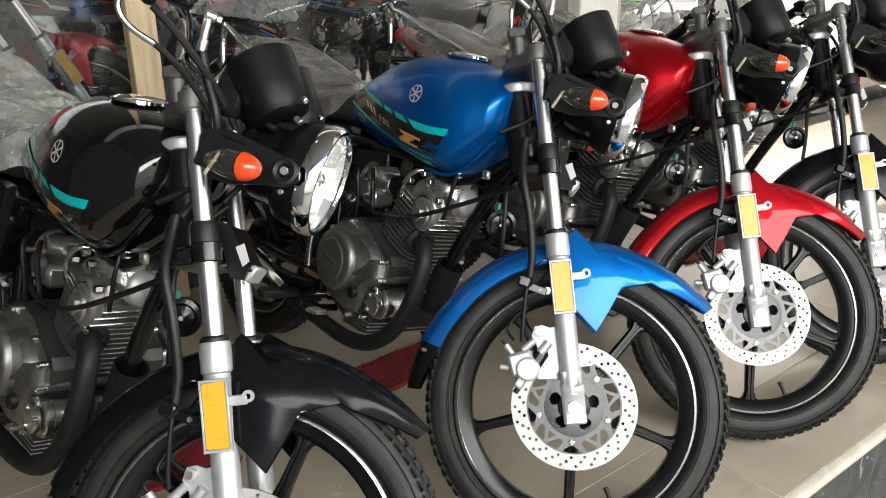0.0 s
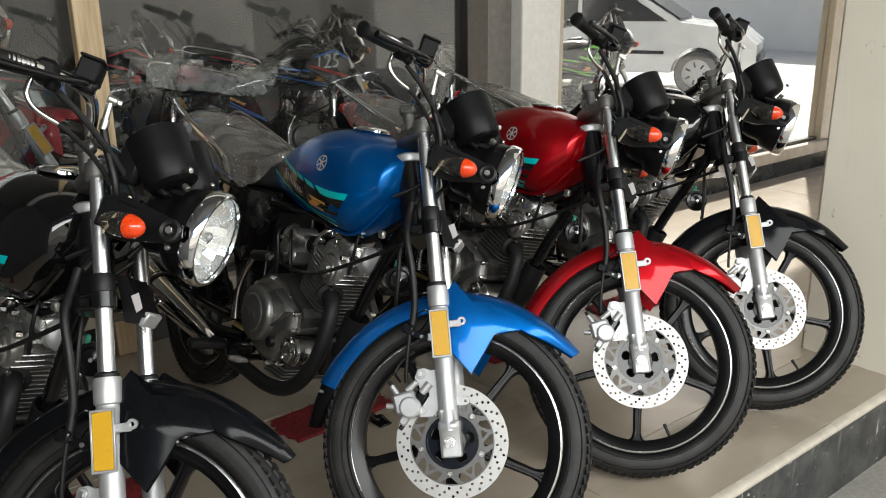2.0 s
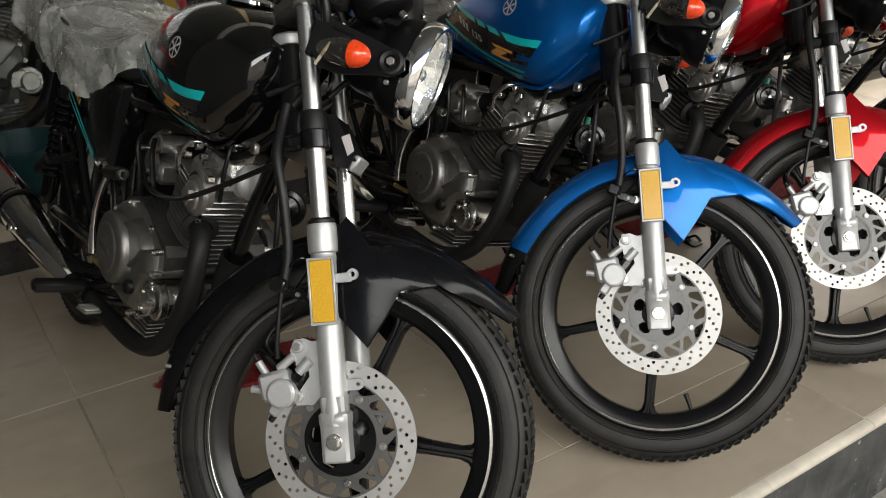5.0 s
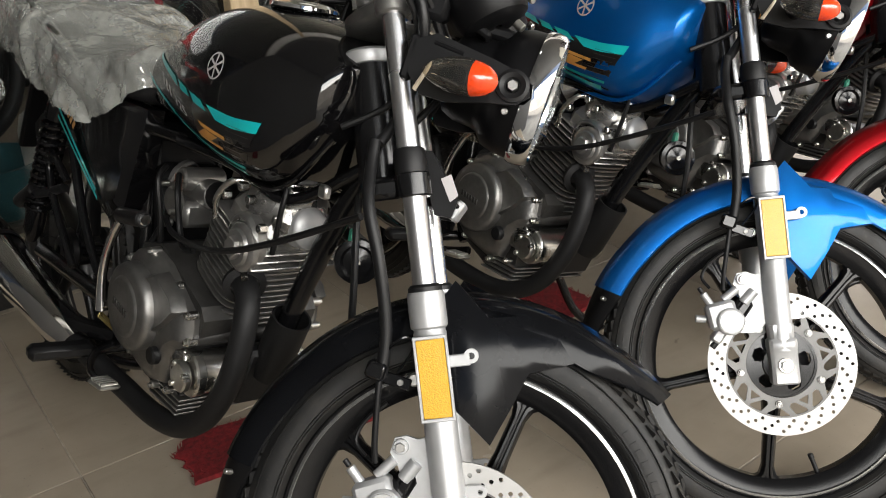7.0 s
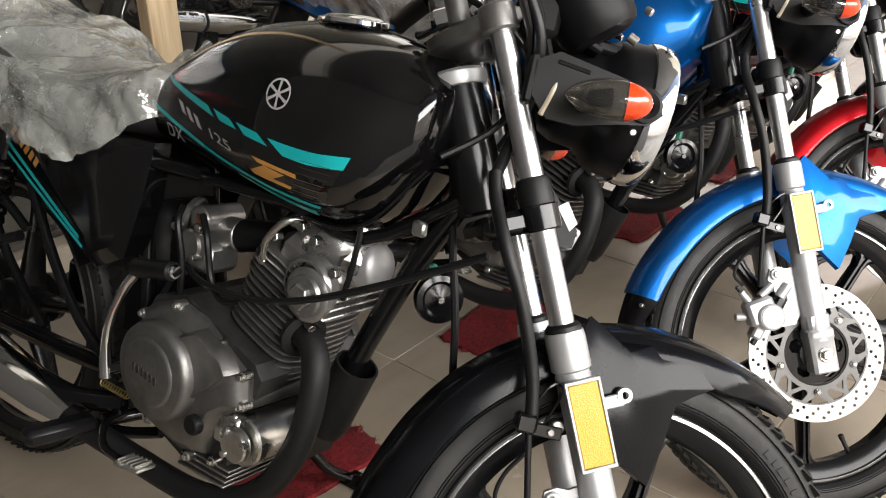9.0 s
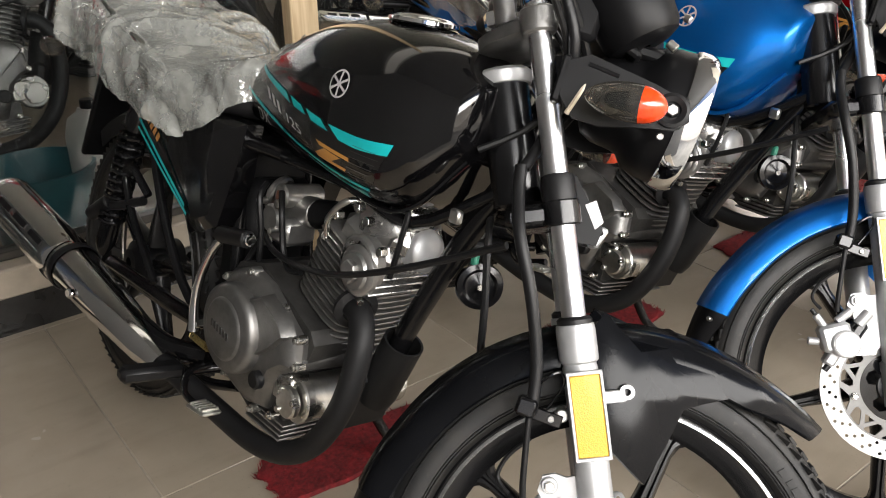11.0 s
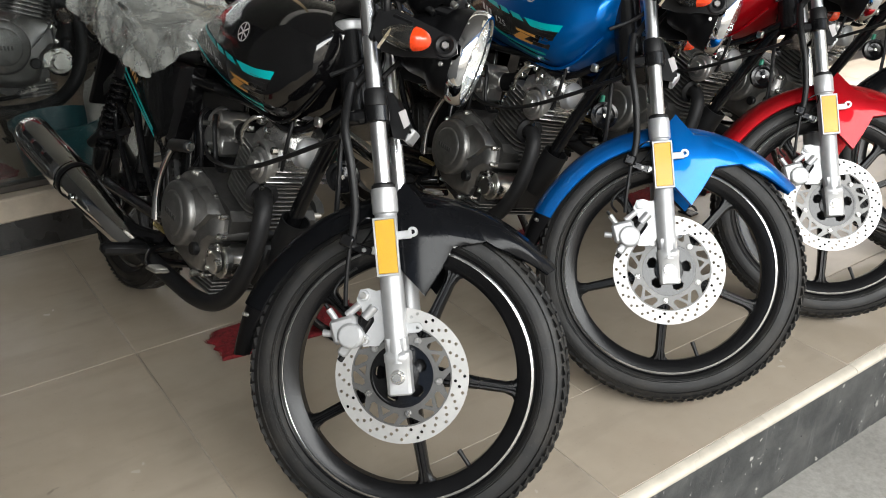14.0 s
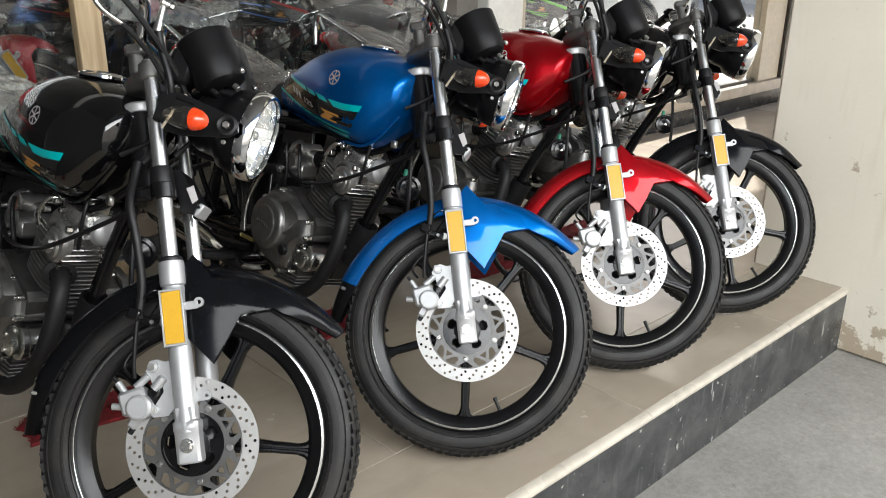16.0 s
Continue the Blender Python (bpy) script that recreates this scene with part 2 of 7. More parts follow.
def tile_material():
    m, t, p = principled("beige_glazed_floor_tile")
    info = t.nodes.new("ShaderNodeObjectInfo")
    base = ramp(t, noise_node(t, 3, 6), (0.3, (0.345, 0.290, 0.222)), (0.7, (0.43, 0.368, 0.290)))
    tint = ramp(t, info.outputs["Random"], (0.0, grey(0.93)), (1.0, grey(1.0)))
    specks = ramp(t, noise_node(t, 160, 3), (0.66, grey(1.0)), (0.74, grey(0.78)))
    dirt = ramp(t, noise_node(t, 3.5, 5, 0.6), (0.30, grey(1.0)), (0.85, grey(0.80)))
    marks = ramp(t, noise_node(t, 13, 3, 0.5), (0.71, grey(1.0)), (0.745, grey(0.62)))
    scuff = ramp(t, stretched(t, 3, (1.0, 5.0, 1.0)), (0.52, grey(1.0)), (0.80, grey(0.84)))
    c = mixc(t, 1.0, mixc(t, 1.0, mixc(t, 1.0, base, tint, "MULTIPLY"), specks, "MULTIPLY"), dirt, "MULTIPLY")
    c = mixc(t, 1.0, mixc(t, 1.0, c, marks, "MULTIPLY"), scuff, "MULTIPLY")
    link(t, c, p.inputs["Base Color"])
    link(t, ramp(t, noise_node(t, 5, 4), (0.2, grey(0.17)), (0.85, grey(0.30))), p.inputs["Roughness"])
    link(t, bump(t, noise_node(t, 90, 4), 0.02), p.inputs["Normal"])
    return m


TILE = tile_material()
GROUT = simple("grey_brown_grout", (0.36, 0.315, 0.255), 0.85, var=0.3, scale=40, bmp=0.3)
NOSING = simple("cream_tile_nosing", (0.56, 0.51, 0.43), 0.3, var=0.12, scale=20)


def granite_material():
    m, t, p = principled("scuffed_black_granite")
    base = ramp(t, noise_node(t, 240, 4, 0.7), (0.35, (0.022, 0.023, 0.024)), (0.7, (0.06, 0.063, 0.064)))
    dust = ramp(t, noise_node(t, 9, 8, 0.7), (0.42, grey(0.0)), (0.78, grey(0.42)))
    runs = ramp(t, stretched(t, 5, (9, 9, 0.8)), (0.60, grey(0.0)), (0.72, grey(0.40)))
    nicks = ramp(t, stretched(t, 16, (3, 3, 0.7), 3), (0.70, grey(0.0)), (0.73, grey(0.75)))
    spot = ramp(t, noise_node(t, 45, 3, 0.5), (0.69, grey(0.0)), (0.73, grey(0.7)))
    c = mixc(t, dust, base, (0.20, 0.20, 0.19))
    c = mixc(t, runs, c, (0.24, 0.24, 0.235))
    c = mixc(t, nicks, c, (0.48, 0.48, 0.46))
    link(t, mixc(t, spot, c, (0.55, 0.54, 0.50)), p.inputs["Base Color"])
    link(t, ramp(t, noise_node(t, 14, 5), (0.3, grey(0.25)), (0.7, grey(0.6))), p.inputs["Roughness"])
    return m


GRANITE = granite_material()
PLINTH = simple("polished_black_granite", (0.014, 0.0135, 0.013), 0.28, var=0.35, scale=60, rvar=0.1)


def concrete_material():
    m, t, p = principled("worn_cement_screed")
    a = ramp(t, noise_node(t, 2.2, 8, 0.65), (0.3, (0.23, 0.22, 0.20)), (0.7, (0.36, 0.345, 0.315)))
    b = ramp(t, noise_node(t, 60, 6, 0.7), (0.35, grey(0.75)), (0.65, grey(1.0)))
    s = ramp(t, noise_node(t, 18, 4), (0.68, grey(1.0)), (0.75, grey(0.55)))
    link(t, mixc(t, 1.0, mixc(t, 1.0, a, b, "MULTIPLY"), s, "MULTIPLY"), p.inputs["Base Color"])
    p.inputs["Roughness"].default_value = 0.85
    link(t, bump(t, noise_node(t, 35, 8, 0.7), 0.5, 0.004), p.inputs["Normal"])
    return m


CONCRETE = concrete_material()


def wall_material(name, color, stain):
    m, t, p = principled(name)
    a = ramp(t, noise_node(t, 1.6, 6), (0.3, tuple(c * 0.9 for c in color)), (0.7, color))
    s = ramp(t, noise_node(t, 7, 8, 0.7), (0.55, grey(0.0)), (0.8, grey(0.5)))
    link(t, mixc(t, s, a, stain), p.inputs["Base Color"])
    p.inputs["Roughness"].default_value = 0.7
    link(t, bump(t, noise_node(t, 45, 6), 0.25, 0.003), p.inputs["Normal"])
    return m


def pillar_material():
    """Cream paint with runs, and flaked brown patches crowding to the foot."""
    m, t, p = principled("cream_painted_plaster")
    a = ramp(t, noise_node(t, 1.6, 6), (0.3, (0.74, 0.69, 0.58)), (0.7, (0.82, 0.77, 0.66)))
    runs = ramp(t, stretched(t, 4, (6, 6, 0.6)), (0.58, grey(0.0)), (0.80, grey(0.30)))
    c = mixc(t, runs, a, (0.58, 0.50, 0.36))
    co = t.nodes.new("ShaderNodeTexCoord")
    sep = t.nodes.new("ShaderNodeSeparateXYZ")
    link(t, co.outputs["Object"], sep.inputs[0])
    ad = t.nodes.new("ShaderNodeMath")
    ad.operation = "MULTIPLY_ADD"
    ad.inputs[1].default_value, ad.inputs[2].default_value = -0.55, -0.06
    link(t, sep.outputs[2], ad.inputs[0])
    low = t.nodes.new("ShaderNodeMath")
    low.operation = "MAXIMUM"
    low.inputs[1].default_value = -0.12
    link(t, ad.outputs[0], low.inputs[0])
    sm = t.nodes.new("ShaderNodeMath")
    sm.operation = "ADD"
    link(t, noise_node(t, 13, 8, 0.7), sm.inputs[0])
    link(t, low.outputs[0], sm.inputs[1])
    flake = ramp(t, sm.outputs[0], (0.53, grey(0.0)), (0.58, grey(0.75)))
    link(t, mixc(t, flake, c, (0.36, 0.27, 0.17)), p.inputs["Base Color"])
    p.inputs["Roughness"].default_value = 0.7
    link(t, bump(t, noise_node(t, 38, 6), 0.35, 0.004), p.inputs["Normal"])
    return m


CREAM = pillar_material()
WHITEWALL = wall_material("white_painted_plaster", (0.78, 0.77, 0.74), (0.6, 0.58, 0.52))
# plaster with the dimness of showroom and porch put into its colour
SHADEWALL = wall_material("grey_interior_plaster", (0.12, 0.12, 0.12), (0.08, 0.08, 0.08))
SILL = simple("beige_stone_sill", (0.46, 0.40, 0.32), 0.4, var=0.15, scale=12)
FRAMEDARK = simple("bronze_anodised_aluminium", (0.075, 0.07, 0.062), 0.35, metal=0.6, var=0.1)
FRAMEWHITE = simple("white_coated_aluminium", (0.74, 0.73, 0.69), 0.35, var=0.06)
FRAMETAN = simple("pale_tan_aluminium", (0.50, 0.44, 0.34), 0.4, var=0.08)


def wood_material():
    m, t, p = principled("pale_raw_pine")
    c = t.nodes.new("ShaderNodeTexCoord")
    mp = t.nodes.new("ShaderNodeMapping")
    mp.inputs["Scale"].default_value = (9, 9, 0.7)
    link(t, c.outputs["Object"], mp.inputs[0])
    n = t.nodes.new("ShaderNodeTexNoise")
    n.inputs["Scale"].default_value, n.inputs["Detail"].default_value = 6, 6
    link(t, mp.outputs[0], n.inputs["Vector"])
    link(t, ramp(t, n.outputs["Fac"], (0.3, (0.38, 0.27, 0.15)), (0.7, (0.60, 0.47, 0.30))), p.inputs["Base Color"])
    p.inputs["Roughness"].default_value = 0.65
    return m


WOOD = wood_material()
MAT = simple("red_carpet_pile", (0.22, 0.012, 0.016), 0.95, var=0.45, scale=90, bmp=0.9, bscale=260)
SEATVINYL = simple("black_seat_vinyl", (0.014, 0.014, 0.015), 0.5, var=0.2, scale=20, bmp=0.15, bscale=500)
# paler than the ground, to put the street's glare into the colour
PALEGLARE = simple("pale_cement_paving", (0.66, 0.64, 0.60), 0.85, var=0.12, scale=4, bmp=0.2)
CARWHITE = simple("white_car_paint", (0.80, 0.80, 0.79), 0.3, coat=0.8, var=0.03)
DARKGLASS = simple("dark_car_window", (0.02, 0.022, 0.025), 0.08, var=0.05)
BUCKET = simple("teal_bucket_plastic", (0.01, 0.07, 0.08), 0.4, var=0.15)
GREENPAINT = simple("lime_green_film", (0.18, 0.62, 0.04), 0.35, coat=0.6, var=0.05)


# ---- mesh helpers ----
class Geo:
    """Vertices and faces gathered for one mesh."""

    def __init__(self):
        self.v, self.f = [], []

    def add(self, v, f, m=None):
        n = len(self.v)
        self.v += [tuple(m @ Vector(p)) for p in v] if m is not None else [tuple(p) for p in v]
        self.f += [tuple(i + n for i in q) for q in f]
        return self

    def box(self, c, s, bev=0.0, m=None):
        """A box at centre c of size s, its edges cut by bev."""
        x, y, z = (k / 2 for k in s)
        b = min(bev, x * 0.9, y * 0.9, z * 0.9)
        if b <= 0:
            v = [(i * x, j * y, k * z) for k in (-1, 1) for j in (-1, 1) for i in (-1, 1)]
            f = [(0, 2, 3, 1), (4, 5, 7, 6), (0, 1, 5, 4), (2, 6, 7, 3), (0, 4, 6, 2), (1, 3, 7, 5)]
        else:
            v, idx = [], {}
            for k in (-1, 1):
                for j in (-1, 1):
                    for i in (-1, 1):
                        for ax, q in enumerate(((i * x, j * (y - b), k * (z - b)), (i * (x - b), j * y, k * (z - b)), (i * (x - b), j * (y - b), k * z))):
                            idx[i, j, k, ax] = len(v)
                            v.append(q)
            f = [[idx[i, j, k, 0] for j, k in ((-1, -1), (1, -1), (1, 1), (-1, 1))][::i] for i in (-1, 1)]
            f += [[idx[i, j, k, 1] for i, k in ((-1, -1), (-1, 1), (1, 1), (1, -1))][::j] for j in (-1, 1)]
            f += [[idx[i, j, k, 2] for i, j in ((-1, -1), (1, -1), (1, 1), (-1, 1))][::k] for k in (-1, 1)]
            for j in (-1, 1):
                for k in (-1, 1):
                    f.append([idx[-1, j, k, 1], idx[1, j, k, 1], idx[1, j, k, 2], idx[-1, j, k, 2]][:: j * k * -1])
                    f.append([idx[j, -1, k, 0], idx[j, 1, k, 0], idx[j, 1, k, 2], idx[j, -1, k, 2]][:: j * k])
                    f.append([idx[j, k, -1, 0], idx[j, k, 1, 0], idx[j, k, 1, 1], idx[j, k, -1, 1]][:: j * k * -1])
            for i in (-1, 1):
                for j in (-1, 1):
                    for k in (-1, 1):
                        f.append([idx[i, j, k, 0], idx[i, j, k, 1], idx[i, j, k, 2]][:: i * j * k])
        v = [(p[0] + c[0], p[1] + c[1], p[2] + c[2]) for p in v] if m is None else v
        mm = None if m is None else Matrix.Translation(c) @ m
        return self.add(v, f, mm)

    def rings(self, rings, close=True, cap=True):
        """Joins rings of equally many points into a skin."""
        n, k, v, f = len(self.v), len(rings[0]), [], []
        for r in rings:
            v += r
        for a in range(len(rings) - 1):
            for i in range(k if close else k - 1):
                j = (i + 1) % k
                f.append((a * k + i, a * k + j, a * k + k + j, a * k + k + i))
        if cap:
            f.append(tuple(range(k))[::-1])
            f.append(tuple(range((len(rings) - 1) * k, len(rings) * k)))
        return self.add(v, f)

    def lathe(self, prof, o, axis, seg=32, cap=False, m=None):
        """Turns a profile of (radius, height) round an axis from o."""
        a = Vector(axis).normalized()
        u = a.orthogonal().normalized()
        w = a.cross(u)
        o = Vector(o)
        rings = []
        for r, h in prof:
            rings.append([o + a * h + (u * math.cos(2 * math.pi * i / seg) + w * math.sin(2 * math.pi * i / seg)) * r for i in range(seg)])
        return self.rings(rings, True, cap)

    def cyl(self, p, q, r, r2=None, seg=16, bev=0.0):
        p, q = Vector(p), Vector(q)
        h = (q - p).length
        r2 = r if r2 is None else r2
        b = min(bev, r * 0.5, r2 * 0.5, h * 0.4)
        prof = [(r, 0), (r2, h)] if not b else [(r - b, 0), (r, b), (r2, h - b), (r2 - b, h)]
        return self.lathe(prof, p, q - p, seg, True)

    def tube(self, pts, r, seg=10, smooth=4, cap=True):
        """A round bar along smoothed points; r is one radius or one for each point."""
        pts = [Vector(p) for p in pts]
        rs = list(r) if isinstance(r, (list, tuple)) else [r] * len(pts)
        path, rad = [], []
        for i in range(len(pts) - 1):
            p0, p1, p2, p3 = pts[max(i - 1, 0)], pts[i], pts[i + 1], pts[min(i + 2, len(pts) - 1)]
            for s in range(smooth):
                t = s / smooth
                path.append(0.5 * (2 * p1 + (p2 - p0) * t + (2 * p0 - 5 * p1 + 4 * p2 - p3) * t * t + (3 * p1 - p0 - 3 * p2 + p3) * t ** 3))
                rad.append(rs[i] * (1 - t) + rs[i + 1] * t)
        path.append(pts[-1])
        rad.append(rs[-1])
        rings, u = [], None
        for i, p in enumerate(path):
            d = (path[min(i + 1, len(path) - 1)] - path[max(i - 1, 0)]).normalized()
            u = d.orthogonal().normalized() if u is None else (u - d * u.dot(d)).normalized()
            w = d.cross(u)
            rings.append([p + (u * math.cos(2 * math.pi * k / seg) + w * math.sin(2 * math.pi * k / seg)) * rad[i] for k in range(seg)])
        return self.rings(rings, True, cap)

    def plate(self, outer, holes, thick, m, bev=0.0):
        """A flat plate in its own xy with holes through it, thick along z and centred, laid by m."""
        bm = bmesh.new()
        edges = []
        for loop in (outer, *holes):
            vs = [bm.verts.new((p[0], p[1], 0)) for p in loop]
            edges += [bm.edges.new((vs[i], vs[(i + 1) % len(vs)])) for i in range(len(vs))]
        bmesh.ops.triangle_fill(bm, use_beauty=True, use_dissolve=False, edges=edges)
        bm.verts.index_update()
        flat = [(v.co.x, v.co.y) for v in bm.verts]
        tris = []
        for q in bm.faces:
            ids = [v.index for v in q.verts]
            a, b, c = (flat[i] for i in ids[:3])
            if (b[0] - a[0]) * (c[1] - a[1]) - (b[1] - a[1]) * (c[0] - a[0]) < 0:
                ids.reverse()
            tris.append(ids)
        n = len(flat)
        v = [(x, y, thick / 2) for x, y in flat] + [(x, y, -thick / 2) for x, y in flat]
        f = [tuple(q) for q in tris] + [tuple(i + n for i in reversed(q)) for q in tris]
        seen = {}
        for q in tris:
            for i in range(3):
                seen[q[i], q[(i + 1) % 3]] = True
        for a, b in list(seen):
            if (b, a) not in seen:
                f.append((b, a, a + n, b + n))
        bm.free()
        return self.add(v, f, m)

    def mesh(self, name, mat, angle=38):
        me = bpy.data.meshes.new(name)
        me.from_pydata(self.v, [], self.f)
        me.validate()
        me.shade_smooth()
        me.set_sharp_from_angle(angle=radians(angle))
        me.materials.append(mat)
        return me


def part(name, geo, mat, parent=None, label="", m=None, angle=38):
    """One mesh object under a thing or under a part."""
    ob = new(name, geo.mesh(name, mat, angle))
    if parent is not None:
        ob.parent = parent
    if m is not None:
        ob.matrix_basis = m
    if label:
        ob["label"] = label
    return ob


def thing(name, label, category, m=None, group="", kind=""):
    ob = new(name)
    ob.empty_display_size = 0.05
    if m is not None:
        ob.matrix_basis = m
    return tagged(ob, label, category, group, kind)


def circle(r, n, c=(0, 0), start=0.0):
    return [(c[0] + r * math.cos(start + 2 * math.pi * i / n), c[1] + r * math.sin(start + 2 * math.pi * i / n)) for i in range(n)]


def side_plane(x, y, z):
    """Lays a plate's x along the bike, its y upward and its thickness across."""
    return Matrix(((1, 0, 0, x), (0, 0, -1, y), (0, 1, 0, z), (0, 0, 0, 1)))


# ---- setting ----
EDGE, GROUND, SHOP = -0.236, -0.257, 1.78
X0, X1 = -2.3, 6.6


def slab(name, c, s, mat, label, category, kind="structure", bev=0.0, parent=None):
    ob = part(name, Geo().box(c, s, bev), mat, parent)
    return tagged(ob, label, category, "", kind)


slab("ground", (0, 0, GROUND - 0.05), (240, 240, 0.1), CONCRETE, "worn grey cement ground before the step", "ground")
deck = slab("floor", ((X0 + X1) / 2, (EDGE + 6.6) / 2 + 0.01, (GROUND + 0.0022) / 2), (X1 - X0, 6.6 - EDGE - 0.02, -GROUND - 0.0058), GROUT, "raised shop floor with beige glazed tiles", "floor")
slab("step_riser", ((X0 + X1) / 2, EDGE + 0.006, GROUND / 2 - 0.010), (X1 - X0, 0.014, -GROUND - 0.020), GRANITE, "scuffed black granite step riser with dust and paint specks", "step")

# shopfront: granite plinth, stone sill, frames, posts, panes
slab("wall_plinth", ((X0 + 6.47) / 2, SHOP + 0.06, 0.059), (6.47 - X0, 0.12, 0.118), PLINTH, "low black granite plinth under the shop window", "wall")
slab("window_sill", ((X0 + 6.49) / 2, SHOP + 0.05, 0.159), (6.49 - X0, 0.16, 0.082), SILL, "beige stone sill below the shop glass", "sill", bev=0.006)
slab("wall_above", ((X0 + 6.6) / 2, SHOP + 0.06, 2.81), (6.6 - X0, 0.14, 0.42), WHITEWALL, "white wall above the shop window", "wall")
slab("ceiling", ((X0 + 5.4) / 2, 4.20, 3.07), (5.4 - X0, 5.0, 0.10), WHITEWALL, "plain white ceiling over the showroom", "ceiling")
# unseen slab, added to keep sun and high sky off the porch
slab("ceiling_porch", ((X0 + 5.05) / 2, -0.15, 3.07), (5.05 - X0, 3.7, 0.10), SHADEWALL, "unseen grey slab added to shade the porch", "ceiling")


def shop_window(x0, x1, glass):
    w = thing("window", "large fixed shop window pane", "window", None, "shop window panes", "structure")
    pane = part("pane", Geo().box(((x0 + x1) / 2, SHOP + 0.05, 1.40), (x1 - x0, 0.008, 2.40)), glass, w, "dusty clear plate glass")
    pane.visible_shadow = False
    part("bottom_rail", Geo().box(((x0 + x1) / 2, SHOP + 0.05, 0.212), (x1 - x0, 0.05, 0.024), 0.004), FRAMEDARK, w)
    part("top_rail", Geo().box(((x0 + x1) / 2, SHOP + 0.05, 2.59), (x1 - x0, 0.05, 0.05), 0.004), FRAMEDARK, w)
    return w


shop_window(X0, 2.31, PANEDIM)
shop_window(2.945, 5.70, PANECLEAR)
slab("window_mullion", (2.375, SHOP + 0.05, 1.40), (0.13, 0.10, 2.40), FRAMEDARK, "dark bronze aluminium window mullion", "window frame", bev=0.004)
slab("window_mullion", (2.53, SHOP + 0.06, 1.40), (0.178, 0.07, 2.40), simple("grey_curtain_track", (0.16, 0.15, 0.135), 0.6), "grey folded shutter edge beside the mullion", "window frame", bev=0.01)
slab("window_post", (2.755, SHOP + 0.04, 1.40), (0.268, 0.16, 2.40), FRAMEWHITE, "white painted window post", "post", bev=0.006)
slab("window_post", (2.917, SHOP + 0.05, 1.40), (0.054, 0.12, 2.40), FRAMETAN, "tan timber window post", "post", bev=0.004)
slab("window_post", (5.86, SHOP + 0.05, 1.40), (0.32, 0.10, 2.40), FRAMETAN, "pale aluminium frame at the end of the shop window", "post", bev=0.004)
slab("window_post", (6.08, SHOP + 0.04, 1.40), (0.11, 0.13, 2.40), FRAMEDARK, "dark frame at the end of the shop window", "post", bev=0.004)
slab("window_post", (6.295, SHOP + 0.05, 1.40), (0.31, 0.16, 2.40), FRAMEWHITE, "white end pier of the shop window", "post", bev=0.004)

wood = part("wooden_post", Geo().box((0.598, SHOP - 0.035, 1.50), (0.090, 0.05, 3.0), 0.003), WOOD)
tagged(wood, "raw pale pine plank standing before the glass", "post", "", "structure")

# pillar at the end of the step
slab("pillar", (2.77, -0.335, 1.3815), (0.42, 0.97, 3.277), CREAM, "cream painted pillar with stained plaster at the step's end", "pillar", bev=0.012)

# added reflector out of view, pale so that the front brake disc brightens
slab("wall_opposite", (0, -10.2, 2.5), (60, 0.4, 5.5), simple("pale_street_wall", (0.74, 0.71, 0.66), 0.9, var=0.25, scale=1.5), "unseen pale wall added behind the viewer to bounce light", "wall")

# showroom walls, after two unseen light blockers
# unseen block over the shop, added for the shadow it throws on the yard
slab("wall_upper", ((X0 + 5.4) / 2, 4.2, 6.2), (5.4 - X0, 4.9, 6.1), WHITEWALL, "unseen block added over the shop to shade the yard", "wall")
# out of view, added to block light from the left end of the porch
slab("wall_porch", (-1.10, 0.48, 1.38), (0.1, 2.54, 3.26), SHADEWALL, "unseen grey wall added to cut light from the porch's left", "wall")
slab("wall_left", (X0 - 0.05, 4.2, 1.38), (0.1, 5.0, 3.26), SHADEWALL, "side wall of the showroom, greyed for its dim light", "wall")
slab("wall_back", ((X0 + 6.9) / 2, 6.65, 1.38), (6.9 - X0, 0.1, 3.26), SHADEWALL, "back wall of the showroom, greyed for its dim light", "wall")


# ---- motorcycles ----
# Bike space: x forward, y to the rider's left, z up, the origin under the front axle.
RAKE = radians(25)
SR, CR = math.sin(RAKE), math.cos(RAKE)
STEM = Vector((-0.052 * CR, 0, 0.3 - 0.052 * SR))
AXIS = Vector((-SR, 0, CR))
SPIN = 30.0


def steer_matrix(deg):
    return Matrix.Translation(STEM) @ Matrix.Rotation(radians(deg), 4, AXIS) @ Matrix.Translation(-STEM)


def leg(s, y, fwd=0.0):
    """A point s up along a fork leg, at the side y, fwd ahead of its axis."""
    return Vector((-SR * s + CR * fwd, y, 0.3 + CR * s + SR * fwd))


